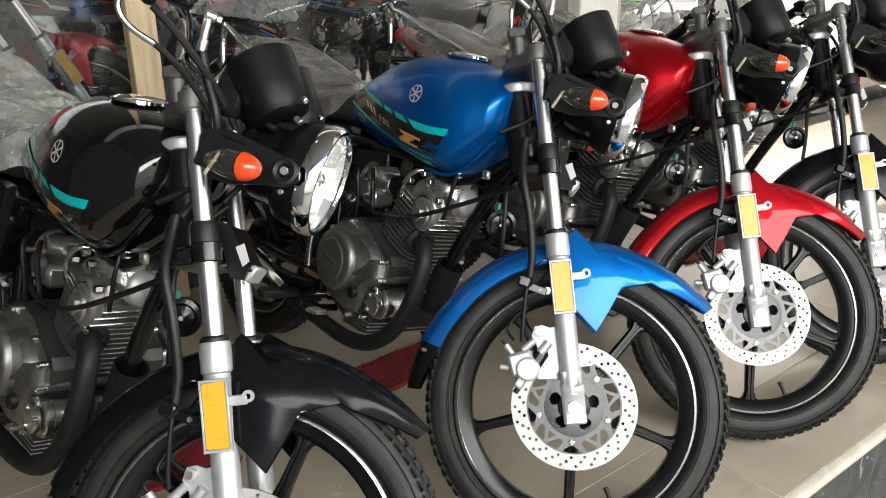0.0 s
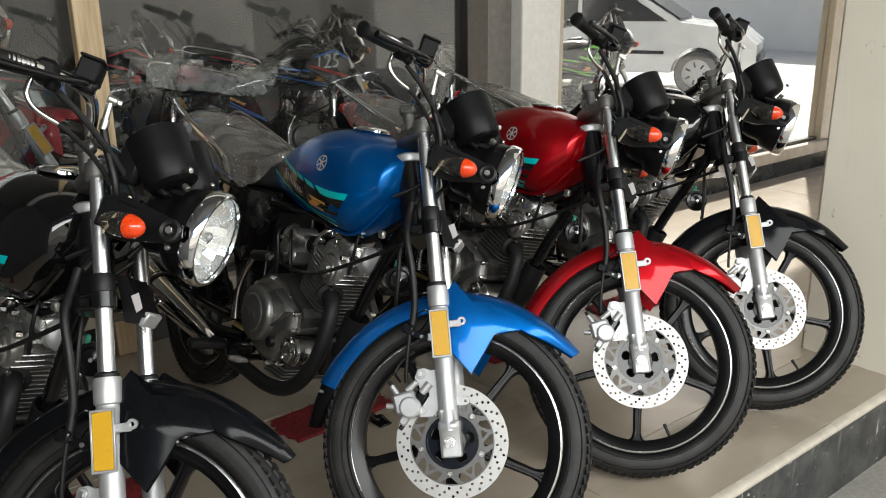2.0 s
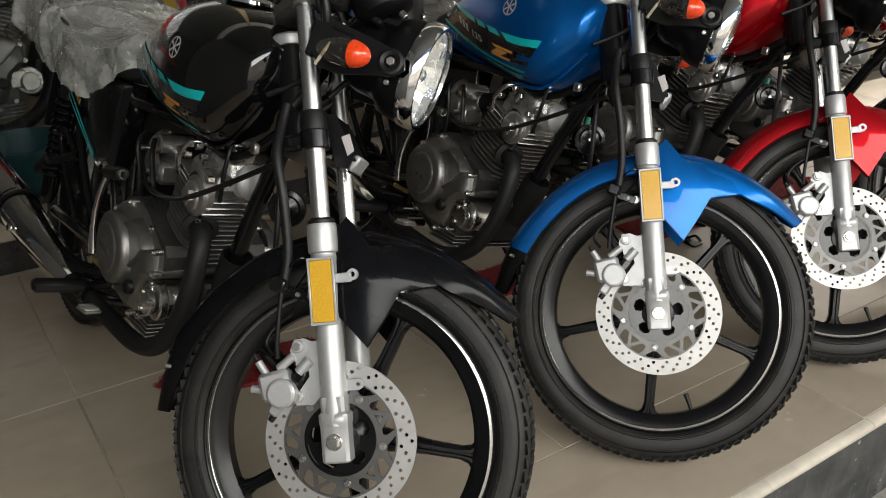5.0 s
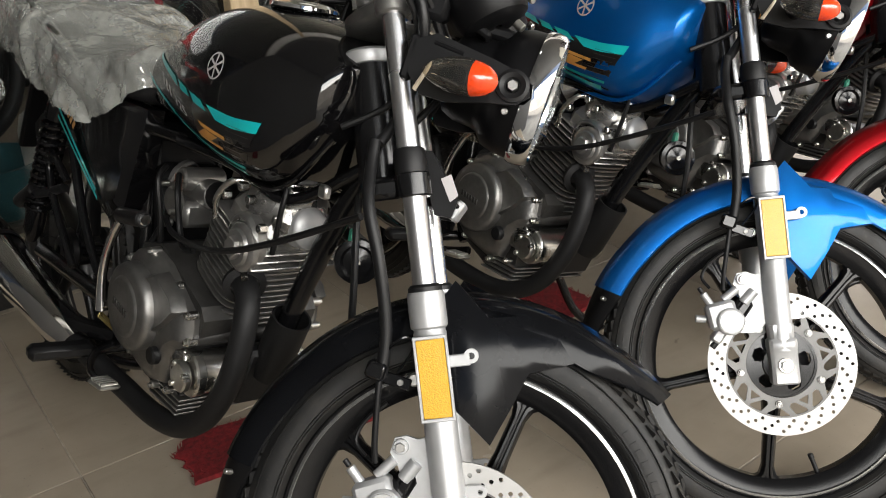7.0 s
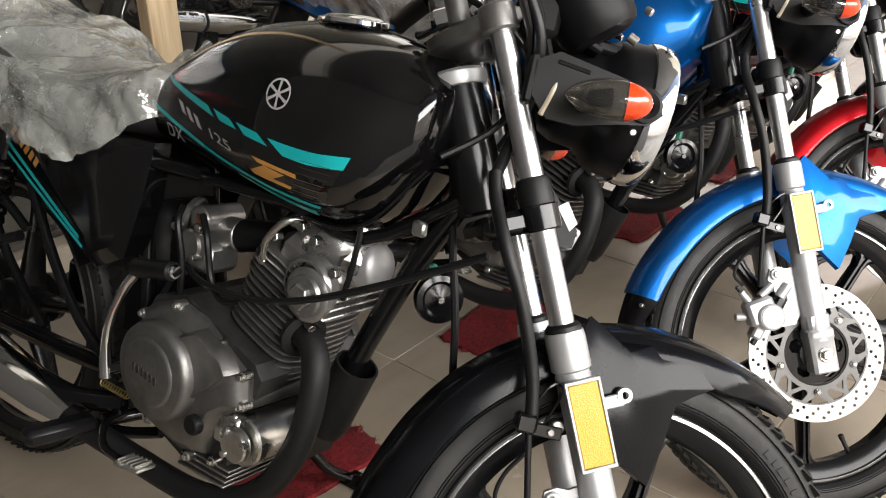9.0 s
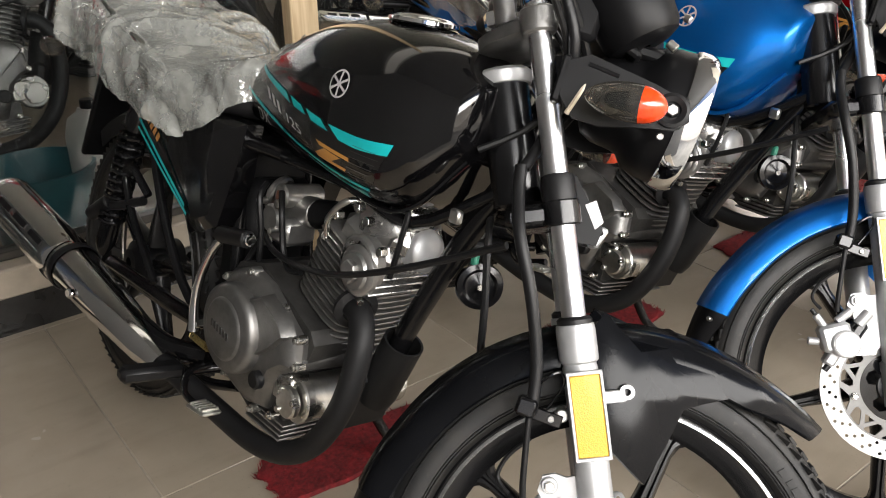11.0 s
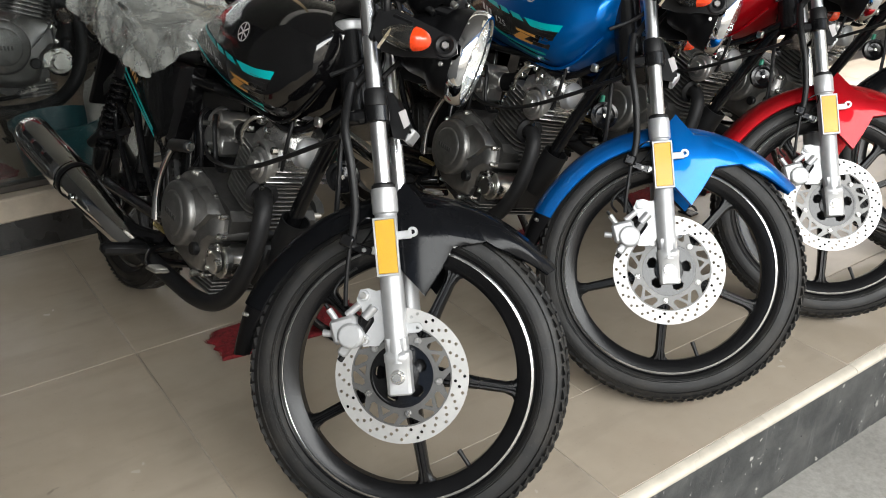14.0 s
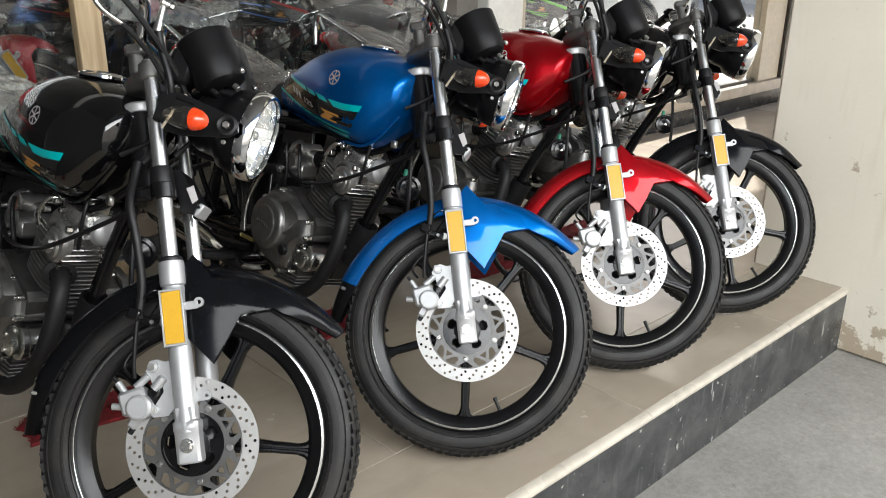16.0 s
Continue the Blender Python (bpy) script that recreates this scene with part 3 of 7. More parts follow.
def wheel_parts(root, m, o, tyre_w, disc):
    """Tyre, rim, spokes and hub round the axle at o."""
    ox, oz = o
    m = (m if m is not None else Matrix()) @ Matrix.Translation((ox, -0.008 if disc else 0, oz)) @ Matrix.Diagonal((1.045, 1.045, 1.045, 1)) @ Matrix.Translation((-ox, 0, -oz))
    R, hw = 0.302, tyre_w / 2
    g = Geo()
    prof = [(0.2405, -hw * 0.64), (0.249, -hw * 0.92), (0.265, -hw), (0.283, -hw * 0.90), (0.2945, -hw * 0.62), (0.2985, -hw * 0.3), (0.300, 0)]
    prof = prof + [(r, -h) for r, h in reversed(prof[:-1])] + [(0.229, hw * 0.5), (0.229, -hw * 0.5), (0.2405, -hw * 0.64)]
    g.lathe(prof, (ox, 0, oz), (0, 1, 0), 96)
    # tread blocks in four staggered rows, the outer ones hooked over the shoulder
    n = 84
    tread = Geo()
    for i in range(n):
        for row, (lat, w, off, rr) in enumerate(((-0.70, 0.40, 0.0, 0.2894), (-0.24, 0.36, 0.5, 0.2995), (0.24, 0.36, 0.0, 0.2995), (0.70, 0.40, 0.5, 0.2894))):
            a = 2 * math.pi * (i + off) / n
            tilt = -lat * 0.95 if abs(lat) > 0.5 else -lat * 0.25
            mm = Matrix.Translation((ox, 0, oz)) @ Matrix.Rotation(-a, 4, "Y") @ Matrix.Translation((rr, lat * hw, 0)) @ Matrix.Rotation(tilt, 4, "Z") @ Matrix.Rotation(0.35 * (1 if row % 2 else -1), 4, "X")
            tread.add(*block(0.0019, w * hw / 2, 0.0082), mm)
    tyre = part("tyre", g, RUBBER, root, "ribbed black road tyre with block tread", m)
    part("tread", tread, RUBBER, tyre)["kind"] = "stuff"
    # raised ring and lettering bars on the side wall
    g = Geo()
    for s in (-1, 1):
        for rr in (0.2510, 0.2545, 0.2790):
            g.lathe([(rr - 0.0012, s * hw * 0.93), (rr, s * (hw * 0.97 + 0.0016)), (rr + 0.0012, s * hw * 0.93)], (ox, 0, oz), (0, 1, 0), 80)
        for k in range(22):
            a = 0.4 + k * 0.055 + (2.6 if k > 10 else 0)
            mm = Matrix.Translation((ox, s * (hw + 0.0002), oz)) @ Matrix.Rotation(-a, 4, "Y") @ Matrix.Translation((0.264, 0, 0))
            g.add(*block(0.0042, 0.0007, 0.0026 + 0.002 * (k % 3)), mm)
    part("sidewall_ring", g, RUBBER, tyre)
    g = Geo()
    rp = [(0.240, -0.030), (0.243, -0.0275), (0.238, -0.0255), (0.230, -0.0235), (0.222, -0.0215), (0.212, -0.017), (0.206, -0.012), (0.206, 0.012), (0.212, 0.017), (0.222, 0.0215), (0.230, 0.0235), (0.238, 0.0255), (0.243, 0.0275), (0.240, 0.030), (0.230, 0.020), (0.225, 0), (0.230, -0.020), (0.240, -0.030)]
    g.lathe(rp, (ox, 0, oz), (0, 1, 0), 96)
    lip = Geo()
    for s in (-1, 1):
        lip.lathe([(0.2318, s * 0.0240), (0.2323, s * 0.0288), (0.2330, s * 0.0294), (0.2372, s * 0.0287), (0.2379, s * 0.0280), (0.2384, s * 0.0240)], (ox, 0, oz), (0, 1, 0), 96)
    rim = part("rim", g, RIM, root, "black gloss cast alloy rim", m)
    part("rim_lip", lip, RIMLIP, rim)
    for k in range(5):
        a = math.radians(-90 + 72 * k + SPIN)
        g = Geo()
        rings = []
        for r, w, d in ((0.040, 0.030, 0.024), (0.075, 0.024, 0.021), (0.13, 0.0165, 0.0165), (0.185, 0.0155, 0.0135), (0.200, 0.022, 0.013), (0.2085, 0.040, 0.012)):
            c = Vector((ox + r * math.cos(a), 0, oz + r * math.sin(a)))
            t = Vector((-math.sin(a), 0, math.cos(a)))
            sec = []
            for u, v in ((-1, -0.55), (-0.55, -1), (-0.25, -1), (-0.12, -0.62), (0.12, -0.62), (0.25, -1), (0.55, -1), (1, -0.55), (1, 0.55), (0.55, 1), (0.25, 1), (0.12, 0.62), (-0.12, 0.62), (-0.25, 1), (-0.55, 1), (-1, 0.55)):
                sec.append(c + t * (u * w / 1.55) + Vector((0, v * d, 0)))
            rings.append(sec)
        g.rings(rings)
        part("spoke", g, RIM, rim)
    g = Geo()
    g.lathe([(0.012, -0.062), (0.030, -0.060), (0.040, -0.050), (0.048, -0.046), (0.050, -0.034), (0.036, -0.024), (0.034, 0.024), (0.050, 0.034), (0.048, 0.05), (0.03, 0.058), (0.012, 0.06)], (ox, 0, oz), (0, 1, 0), 40)
    part("hub", g, RIM, rim)
    if disc:
        outer = circle(0.1225, 96)
        holes = [circle(0.0925, 72)]
        for i in range(72):
            a = 2 * math.pi * i / 72
            rr = (0.0985, 0.1070, 0.1150)[(i * 2) % 3]
            holes.append(circle(0.0031, 8, (rr * math.cos(a), rr * math.sin(a)), a))
        g = Geo().plate(outer, holes, 0.0042, side_plane(ox, -0.0585, oz))
        d = part("brake_disc", g, DISCM, root, "drilled bright steel brake disc", m, 30)
        for k in range(5):
            th = math.radians(-90 + 72 * k + SPIN)
            g = Geo()
            p = Vector((ox + 0.0690 * math.cos(th), -0.0595, oz + 0.0690 * math.sin(th)))
            g.cyl(p, p + Vector((0, -0.004, 0)), 0.0066, seg=14, bev=0.001)
            g.cyl(p + Vector((0, -0.004, 0)), p + Vector((0, -0.0075, 0)), 0.0048, seg=6, bev=0.0008)
            part("disc_bolt", g, CASTHI, d)
        gaps = []
        for k in range(5):
            th = math.radians(-90 + 72 * k + SPIN)
            P = lambda da, rr: (rr * math.cos(th + math.radians(da)), rr * math.sin(th + math.radians(da)))
            gaps.append([P(-13, 0.0895), P(-5, 0.0900), P(5, 0.0900), P(13, 0.0895), P(2.5, 0.0765), P(-2.5, 0.0765)])
            gaps.append([P(19, 0.0885), P(26, 0.0898), P(32, 0.0895), P(33, 0.0860), P(22, 0.0690), P(16, 0.0692), P(14, 0.0745)])
            gaps.append([P(53, 0.0885), P(58, 0.0745), P(56, 0.0692), P(50, 0.0690), P(39, 0.0860), P(40, 0.0895), P(46, 0.0898)])
            gaps.append([P(28, 0.0670), P(36, 0.0800), P(44, 0.0670)])
        part("disc_web", Geo().plate(circle(0.0935, 72), gaps + [circle(0.0585, 60)], 0.0038, side_plane(ox, -0.0583, oz)), WEBM, d, "drilled lattice web of the disc", None, 30)
        a = math.radians(-66 + SPIN)
        q = Vector((ox + 0.207 * math.cos(a), 0, oz + 0.207 * math.sin(a)))
        r = Vector((-math.cos(a), 0, -math.sin(a)))
        part("valve_stem", Geo().cyl(q, q + r * 0.030, 0.0042, seg=10, bev=0.001).cyl(q + r * 0.024, q + r * 0.034, 0.0050, seg=10, bev=0.001), HOSE, rim)
        g = Geo()
        hl = [[(rr * math.cos(math.radians(-54 + 72 * k + SPIN) + da), rr * math.sin(math.radians(-54 + 72 * k + SPIN) + da)) for da, rr in ((-0.30, 0.033), (0.30, 0.033), (0.30, 0.044), (0.12, 0.050), (-0.12, 0.050), (-0.30, 0.044))] for k in range(5)]
        g.plate(circle(0.0580, 60), hl, 0.010, side_plane(ox, -0.0530, oz))
        g.lathe([(0.0580, -0.057), (0.0580, -0.0605), (0.0540, -0.0605), (0.0540, -0.056)], (ox, 0, oz), (0, 1, 0), 60)
        part("disc_carrier", g, GLOSSBLACK, d)
    return rim


def block(x, y, z):
    """A small tread block, narrower outward."""
    k = 0.86
    v = [(-x, -y, -z), (-x, y, -z), (-x, y, z), (-x, -y, z), (x, -y * k, -z * k), (x, y * k, -z * k), (x, y * k, z * k), (x, -y * k, z * k)]
    return v, [(4, 5, 6, 7), (0, 4, 7, 3), (1, 2, 6, 5), (0, 1, 5, 4), (3, 7, 6, 2), (0, 3, 2, 1)]


def fork_parts(root, m):
    for y in (-0.085, 0.085):
        sgn = -1 if y < 0 else 1
        g = Geo()
        d = AXIS
        g.lathe([(0.0215, 0.025), (0.0220, 0.05), (0.0222, 0.300), (0.0212, 0.302), (0.0212, 0.305), (0.0245, 0.308), (0.0250, 0.314), (0.0250, 0.346), (0.0238, 0.354), (0.0175, 0.356)], leg(0, y), d, 36)
        # squared foot that clamps the axle
        rings = []
        for s, w, t in ((-0.034, 0.0205, 0.0165), (-0.031, 0.0230, 0.0190), (0.026, 0.0230, 0.0190), (0.030, 0.0240, 0.0215), (0.044, 0.0240, 0.0215), (0.048, 0.0200, 0.0190), (0.072, 0.0205, 0.0205)):
            c = leg(s, y)
            f = Vector((CR, 0, SR))
            rings.append([c + f * (a * w) + Vector((0, b * t, 0)) for a, b in ((-1, -0.75), (-0.75, -1), (0.75, -1), (1, -0.75), (1, 0.75), (0.75, 1), (-0.75, 1), (-1, 0.75))])
        g.rings(rings)
        lug = [(0.0, -0.009), (0.030, -0.009), (0.036, -0.006), (0.0385, 0.0), (0.036, 0.006), (0.030, 0.009), (0.0, 0.009)]
        o = leg(0.088, y - sgn * 0.004, 0.012)
        g.plate(lug, [circle(0.0035, 10, (0.029, 0))], 0.006, Matrix(((CR, 0, -SR, o.x), (0, -1, 0, o.y), (SR, 0, CR, o.z), (0, 0, 0, 1))) @ Matrix.Rotation(radians(90), 4, "X"))
        lower = part("fork_lower", g, SILVER, root, "silver painted fork slider", m)
        g = Geo()
        g.cyl(leg(0, y) + Vector((0, sgn * 0.015, 0)), leg(0, y) + Vector((0, sgn * 0.0225, 0)), 0.0135, seg=24, bev=0.0012)
        g.cyl(leg(0, y) + Vector((0, sgn * 0.0225, 0)), leg(0, y) + Vector((0, sgn * 0.030, 0)), 0.0098, seg=6, bev=0.0012)
        part("axle_nut", g, STEEL, lower)
        g = Geo()
        g.lathe([(0.0225, 0.354), (0.0225, 0.360), (0.0185, 0.364), (0.0158, 0.364)], leg(0, y), d, 28)
        part("dust_seal", g, HOSE, lower)
        g = Geo()
        g.cyl(leg(0.35, y), leg(0.765, y), 0.0155, seg=32)
        part("fork_tube", g, TUBE, root, "polished steel fork tube", m)
        g = Geo()
        g.lathe([(0.0165, 0.505), (0.0215, 0.507), (0.0222, 0.513), (0.0222, 0.537), (0.0205, 0.543), (0.0165, 0.545)], leg(0, y), d, 28)
        part("rubber_gaiter_band", g, HOSE, root, "", m)
        # reflector on its carrier with a forward lug
        ry = y + sgn * 0.029
        fr = Matrix(((CR, 0, -SR), (0, 1, 0), (SR, 0, CR))).to_4x4()
        g = Geo()
        g.box(leg(0.243, ry - sgn * 0.004, 0.002), (0.044, 0.008, 0.110), 0.003, fr)
        g.box(leg(0.262, ry - sgn * 0.008, 0.033), (0.034, 0.004, 0.016), 0.0015, fr)
        g.lathe([(0.0045, -0.003), (0.0095, -0.003), (0.0095, 0.003), (0.0045, 0.003), (0.0045, -0.003)], leg(0.266, ry - sgn * 0.008, 0.052), (0, 1, 0), 18)
        for a, b in ((0.0205, 0), (-0.0205, 0)):
            g.box(leg(0.243, ry + sgn * 0.001, a + 0.002), (0.004, 0.006, 0.110), 0.001, fr)
        for b in (-0.0525, 0.0525):
            g.box(leg(0.243 + b, ry + sgn * 0.001, 0.002), (0.042, 0.006, 0.005), 0.001, fr)
        carrier = part("reflector_frame", g, SILVER, root, "silver plastic reflector frame", m)
        g = Geo()
        g.box(leg(0.243, ry + sgn * 0.001, 0.002), (0.037, 0.004, 0.100), 0.001, fr)
        part("reflector", g, AMBER, carrier, "amber prismatic reflector")
    # caliper, its bracket and hose on the right leg
    g = Geo()
    out = [(-0.045, 0.385), (-0.058, 0.345), (-0.085, 0.333), (-0.098, 0.342), (-0.105, 0.362), (-0.100, 0.380), (-0.112, 0.398), (-0.128, 0.412), (-0.128, 0.432), (-0.114, 0.440), (-0.099, 0.440), (-0.082, 0.450), (-0.066, 0.470)]
    g.plate(out, [], 0.007, side_plane(0, -0.078, 0))
    for cx, cz in ((-0.1165, 0.4245), (-0.0885, 0.347)):
        g.cyl((cx, -0.080, cz), (cx, -0.088, cz), 0.0105, seg=18, bev=0.001)
    low = m @ Matrix.Translation((0, 0, -0.006))
    br = part("caliper_bracket", g, SILVER, root, "", low)
    for cx, cz in ((-0.1165, 0.4245), (-0.0885, 0.347)):
        g = Geo().cyl((cx, -0.088, cz), (cx, -0.094, cz), 0.0068, seg=6, bev=0.0008)
        part("bracket_bolt", g, STEEL, br)
    g = Geo()
    g.cyl((-0.112, -0.060, 0.346), (-0.112, -0.106, 0.346), 0.0245, seg=32, bev=0.003)
    g.cyl((-0.112, -0.104, 0.346), (-0.112, -0.108, 0.346), 0.0205, seg=32, bev=0.001)
    g.box((-0.128, -0.082, 0.352), (0.052, 0.036, 0.048), 0.006, Matrix.Rotation(-0.6, 4, "Y"))
    g.box((-0.118, -0.068, 0.318), (0.020, 0.028, 0.034), 0.004, Matrix.Rotation(0.2, 4, "Y"))
    g.cyl((-0.135, -0.084, 0.378), (-0.119, -0.084, 0.406), 0.0075, seg=14, bev=0.001)
    g.cyl((-0.151, -0.084, 0.362), (-0.172, -0.084, 0.377), 0.0065, seg=14, bev=0.001)
    g.cyl((-0.100, -0.084, 0.385), (-0.090, -0.084, 0.412), 0.0095, seg=14, bev=0.001)
    g.cyl((-0.150, -0.080, 0.335), (-0.168, -0.080, 0.330), 0.0070, seg=14, bev=0.001)
    cal = part("brake_caliper", g, SILVER, root, "cast silver disc brake caliper", low)
    part("caliper_body", Geo().box((-0.098, -0.072, 0.372), (0.034, 0.034, 0.058), 0.012, Matrix.Rotation(0.25, 4, "Y")), GLOSSBLACK, cal)
    for p, q, r in (((-0.118, -0.07, 0.302), (-0.122, -0.07, 0.290), 0.006), ((-0.173, -0.084, 0.378), (-0.182, -0.084, 0.384), 0.004)):
        part("bleed_cap", Geo().cyl(p, q, r, seg=12, bev=0.001), HOSE, cal)
    g = Geo().tube([(-0.142, -0.088, 0.395), (-0.150, -0.094, 0.42), (-0.162, -0.100, 0.47), (-0.175, -0.104, 0.53)], 0.0042, 10)
    part("hose_end", g, HOSE, cal)
    g = Geo().tube([(-0.168, -0.104, 0.500), (-0.180, -0.107, 0.56), (-0.214, -0.120, 0.64), (-0.250, -0.122, 0.705), (-0.268, -0.098, 0.755), (-0.276, -0.088, 0.79)], 0.0082, 12)
    hose = part("brake_hose", g, HOSE, root, "black rubber brake hose in its sleeve", m)
    g = Geo()
    g.box((-0.176, -0.104, 0.506), (0.026, 0.024, 0.024), 0.004)
    g.box((-0.148, -0.098, 0.500), (0.040, 0.004, 0.016), 0.0015)
    part("hose_clip", g, GLOSSBLACK, hose)
    part("clip_bolt", Geo().cyl((-0.142, -0.096, 0.500), (-0.142, -0.103, 0.500), 0.0048, seg=6, bev=0.0008), CAST, hose)
    g = Geo().tube([(-0.176, -0.096, 0.515), (-0.165, -0.112, 0.545), (-0.150, -0.112, 0.560), (-0.140, -0.100, 0.545), (-0.150, -0.095, 0.51)], 0.0018, 6)
    part("wire_guide", g, GLOSSBLACK, hose)
    # brake cable branch down to the wheel from behind
    g = Geo().tube([(-0.155, -0.05, 0.46), (-0.175, -0.052, 0.43), (-0.180, -0.055, 0.40), (-0.160, -0.06, 0.385)], 0.003, 8)
    part("brake_pipe", g, HOSE, root, "", m)
    # triple clamps
    g = Geo()
    a0 = STEM + AXIS * 0.715
    f = Vector((CR, 0, SR))
    for y in (-0.085, 0.085):
        c = leg(0.742, y)
        g.cyl(c - AXIS * 0.017, c + AXIS * 0.017, 0.0235, seg=28, bev=0.003)
        g.cyl(c + f * 0.020 + Vector((0, -0.012, 0)), c + f * 0.020 + Vector((0, 0.012, 0)), 0.0095, seg=16, bev=0.0015)
    rings = []
    for t in [i / 10 for i in range(11)]:
        y = -0.085 + 0.17 * t
        k = abs(2 * t - 1)
        c = leg(0.742, y, -0.045 * (1 - k ** 2))
        w, h = 0.016 + 0.020 * (1 - k ** 2), 0.0125
        rings.append([c + f * (p * w) + AXIS * (q * h) for p, q in ((-1, -0.6), (-0.6, -1), (0.6, -1), (1, -0.6), (1, 0.6), (0.6, 1), (-0.6, 1), (-1, 0.6))])
    g.rings(rings)
    for y in (-0.045, 0.045):
        c = leg(0.752, y, -0.040)
        g.cyl(c, c + AXIS * 0.045, 0.0145, seg=20, bev=0.003)
        g.box(c + AXIS * 0.056, (0.040, 0.026, 0.026), 0.006, Matrix.Rotation(-RAKE, 4, "Y"))
    clamp = part("top_clamp", g, CAST, root, "cast silver handlebar clamp", m)
    g = Geo()
    c = STEM + AXIS * 0.765
    g.cyl(c, c + AXIS * 0.022, 0.018, seg=6, bev=0.002)
    part("stem_nut", g, CHROME, clamp)
    g = Geo()
    for y in (-0.085, 0.085):
        c = leg(0.495, y)
        g.cyl(c - AXIS * 0.016, c + AXIS * 0.016, 0.0245, seg=24, bev=0.002)
    g.box(leg(0.495, 0, -0.035), (0.075, 0.19, 0.030), 0.008, Matrix.Rotation(-RAKE, 4, "Y"))
    g.box(leg(0.53, -0.06, -0.005), (0.02, 0.05, 0.02), 0.003)
    part("lower_clamp", g, GLOSSBLACK, root, "", m)
    # front plate with a small round lamp reflector between the legs
    g = Geo()
    g.plate([(-0.225, 0.800), (-0.205, 0.805), (-0.150, 0.748), (-0.152, 0.725), (-0.175, 0.722)], [], 0.008, side_plane(0, -0.040, 0))
    g.plate([(-0.225, 0.800), (-0.205, 0.805), (-0.150, 0.748), (-0.152, 0.725), (-0.175, 0.722)], [], 0.008, side_plane(0, 0.040, 0))
    g.box((-0.178, 0, 0.772), (0.086, 0.080, 0.006), 0.002, Matrix.Rotation(0.80, 4, "Y"))
    cov = part("fork_cover", g, PLASTIC, root, "black cover below the headlamp", m)
    part("cover_badge", Geo().box((-0.150, 0, 0.738), (0.012, 0.060, 0.030), 0.003, Matrix.Rotation(0.3, 4, "Y")), SILVER, cov)
    part("paper_sticker", Geo().plate([(-0.160, 0.745), (-0.152, 0.757), (-0.170, 0.782), (-0.182, 0.772)], [], 0.0008, side_plane(0, -0.0446, 0)), GREYDECAL, cov, "torn white paper sticker")


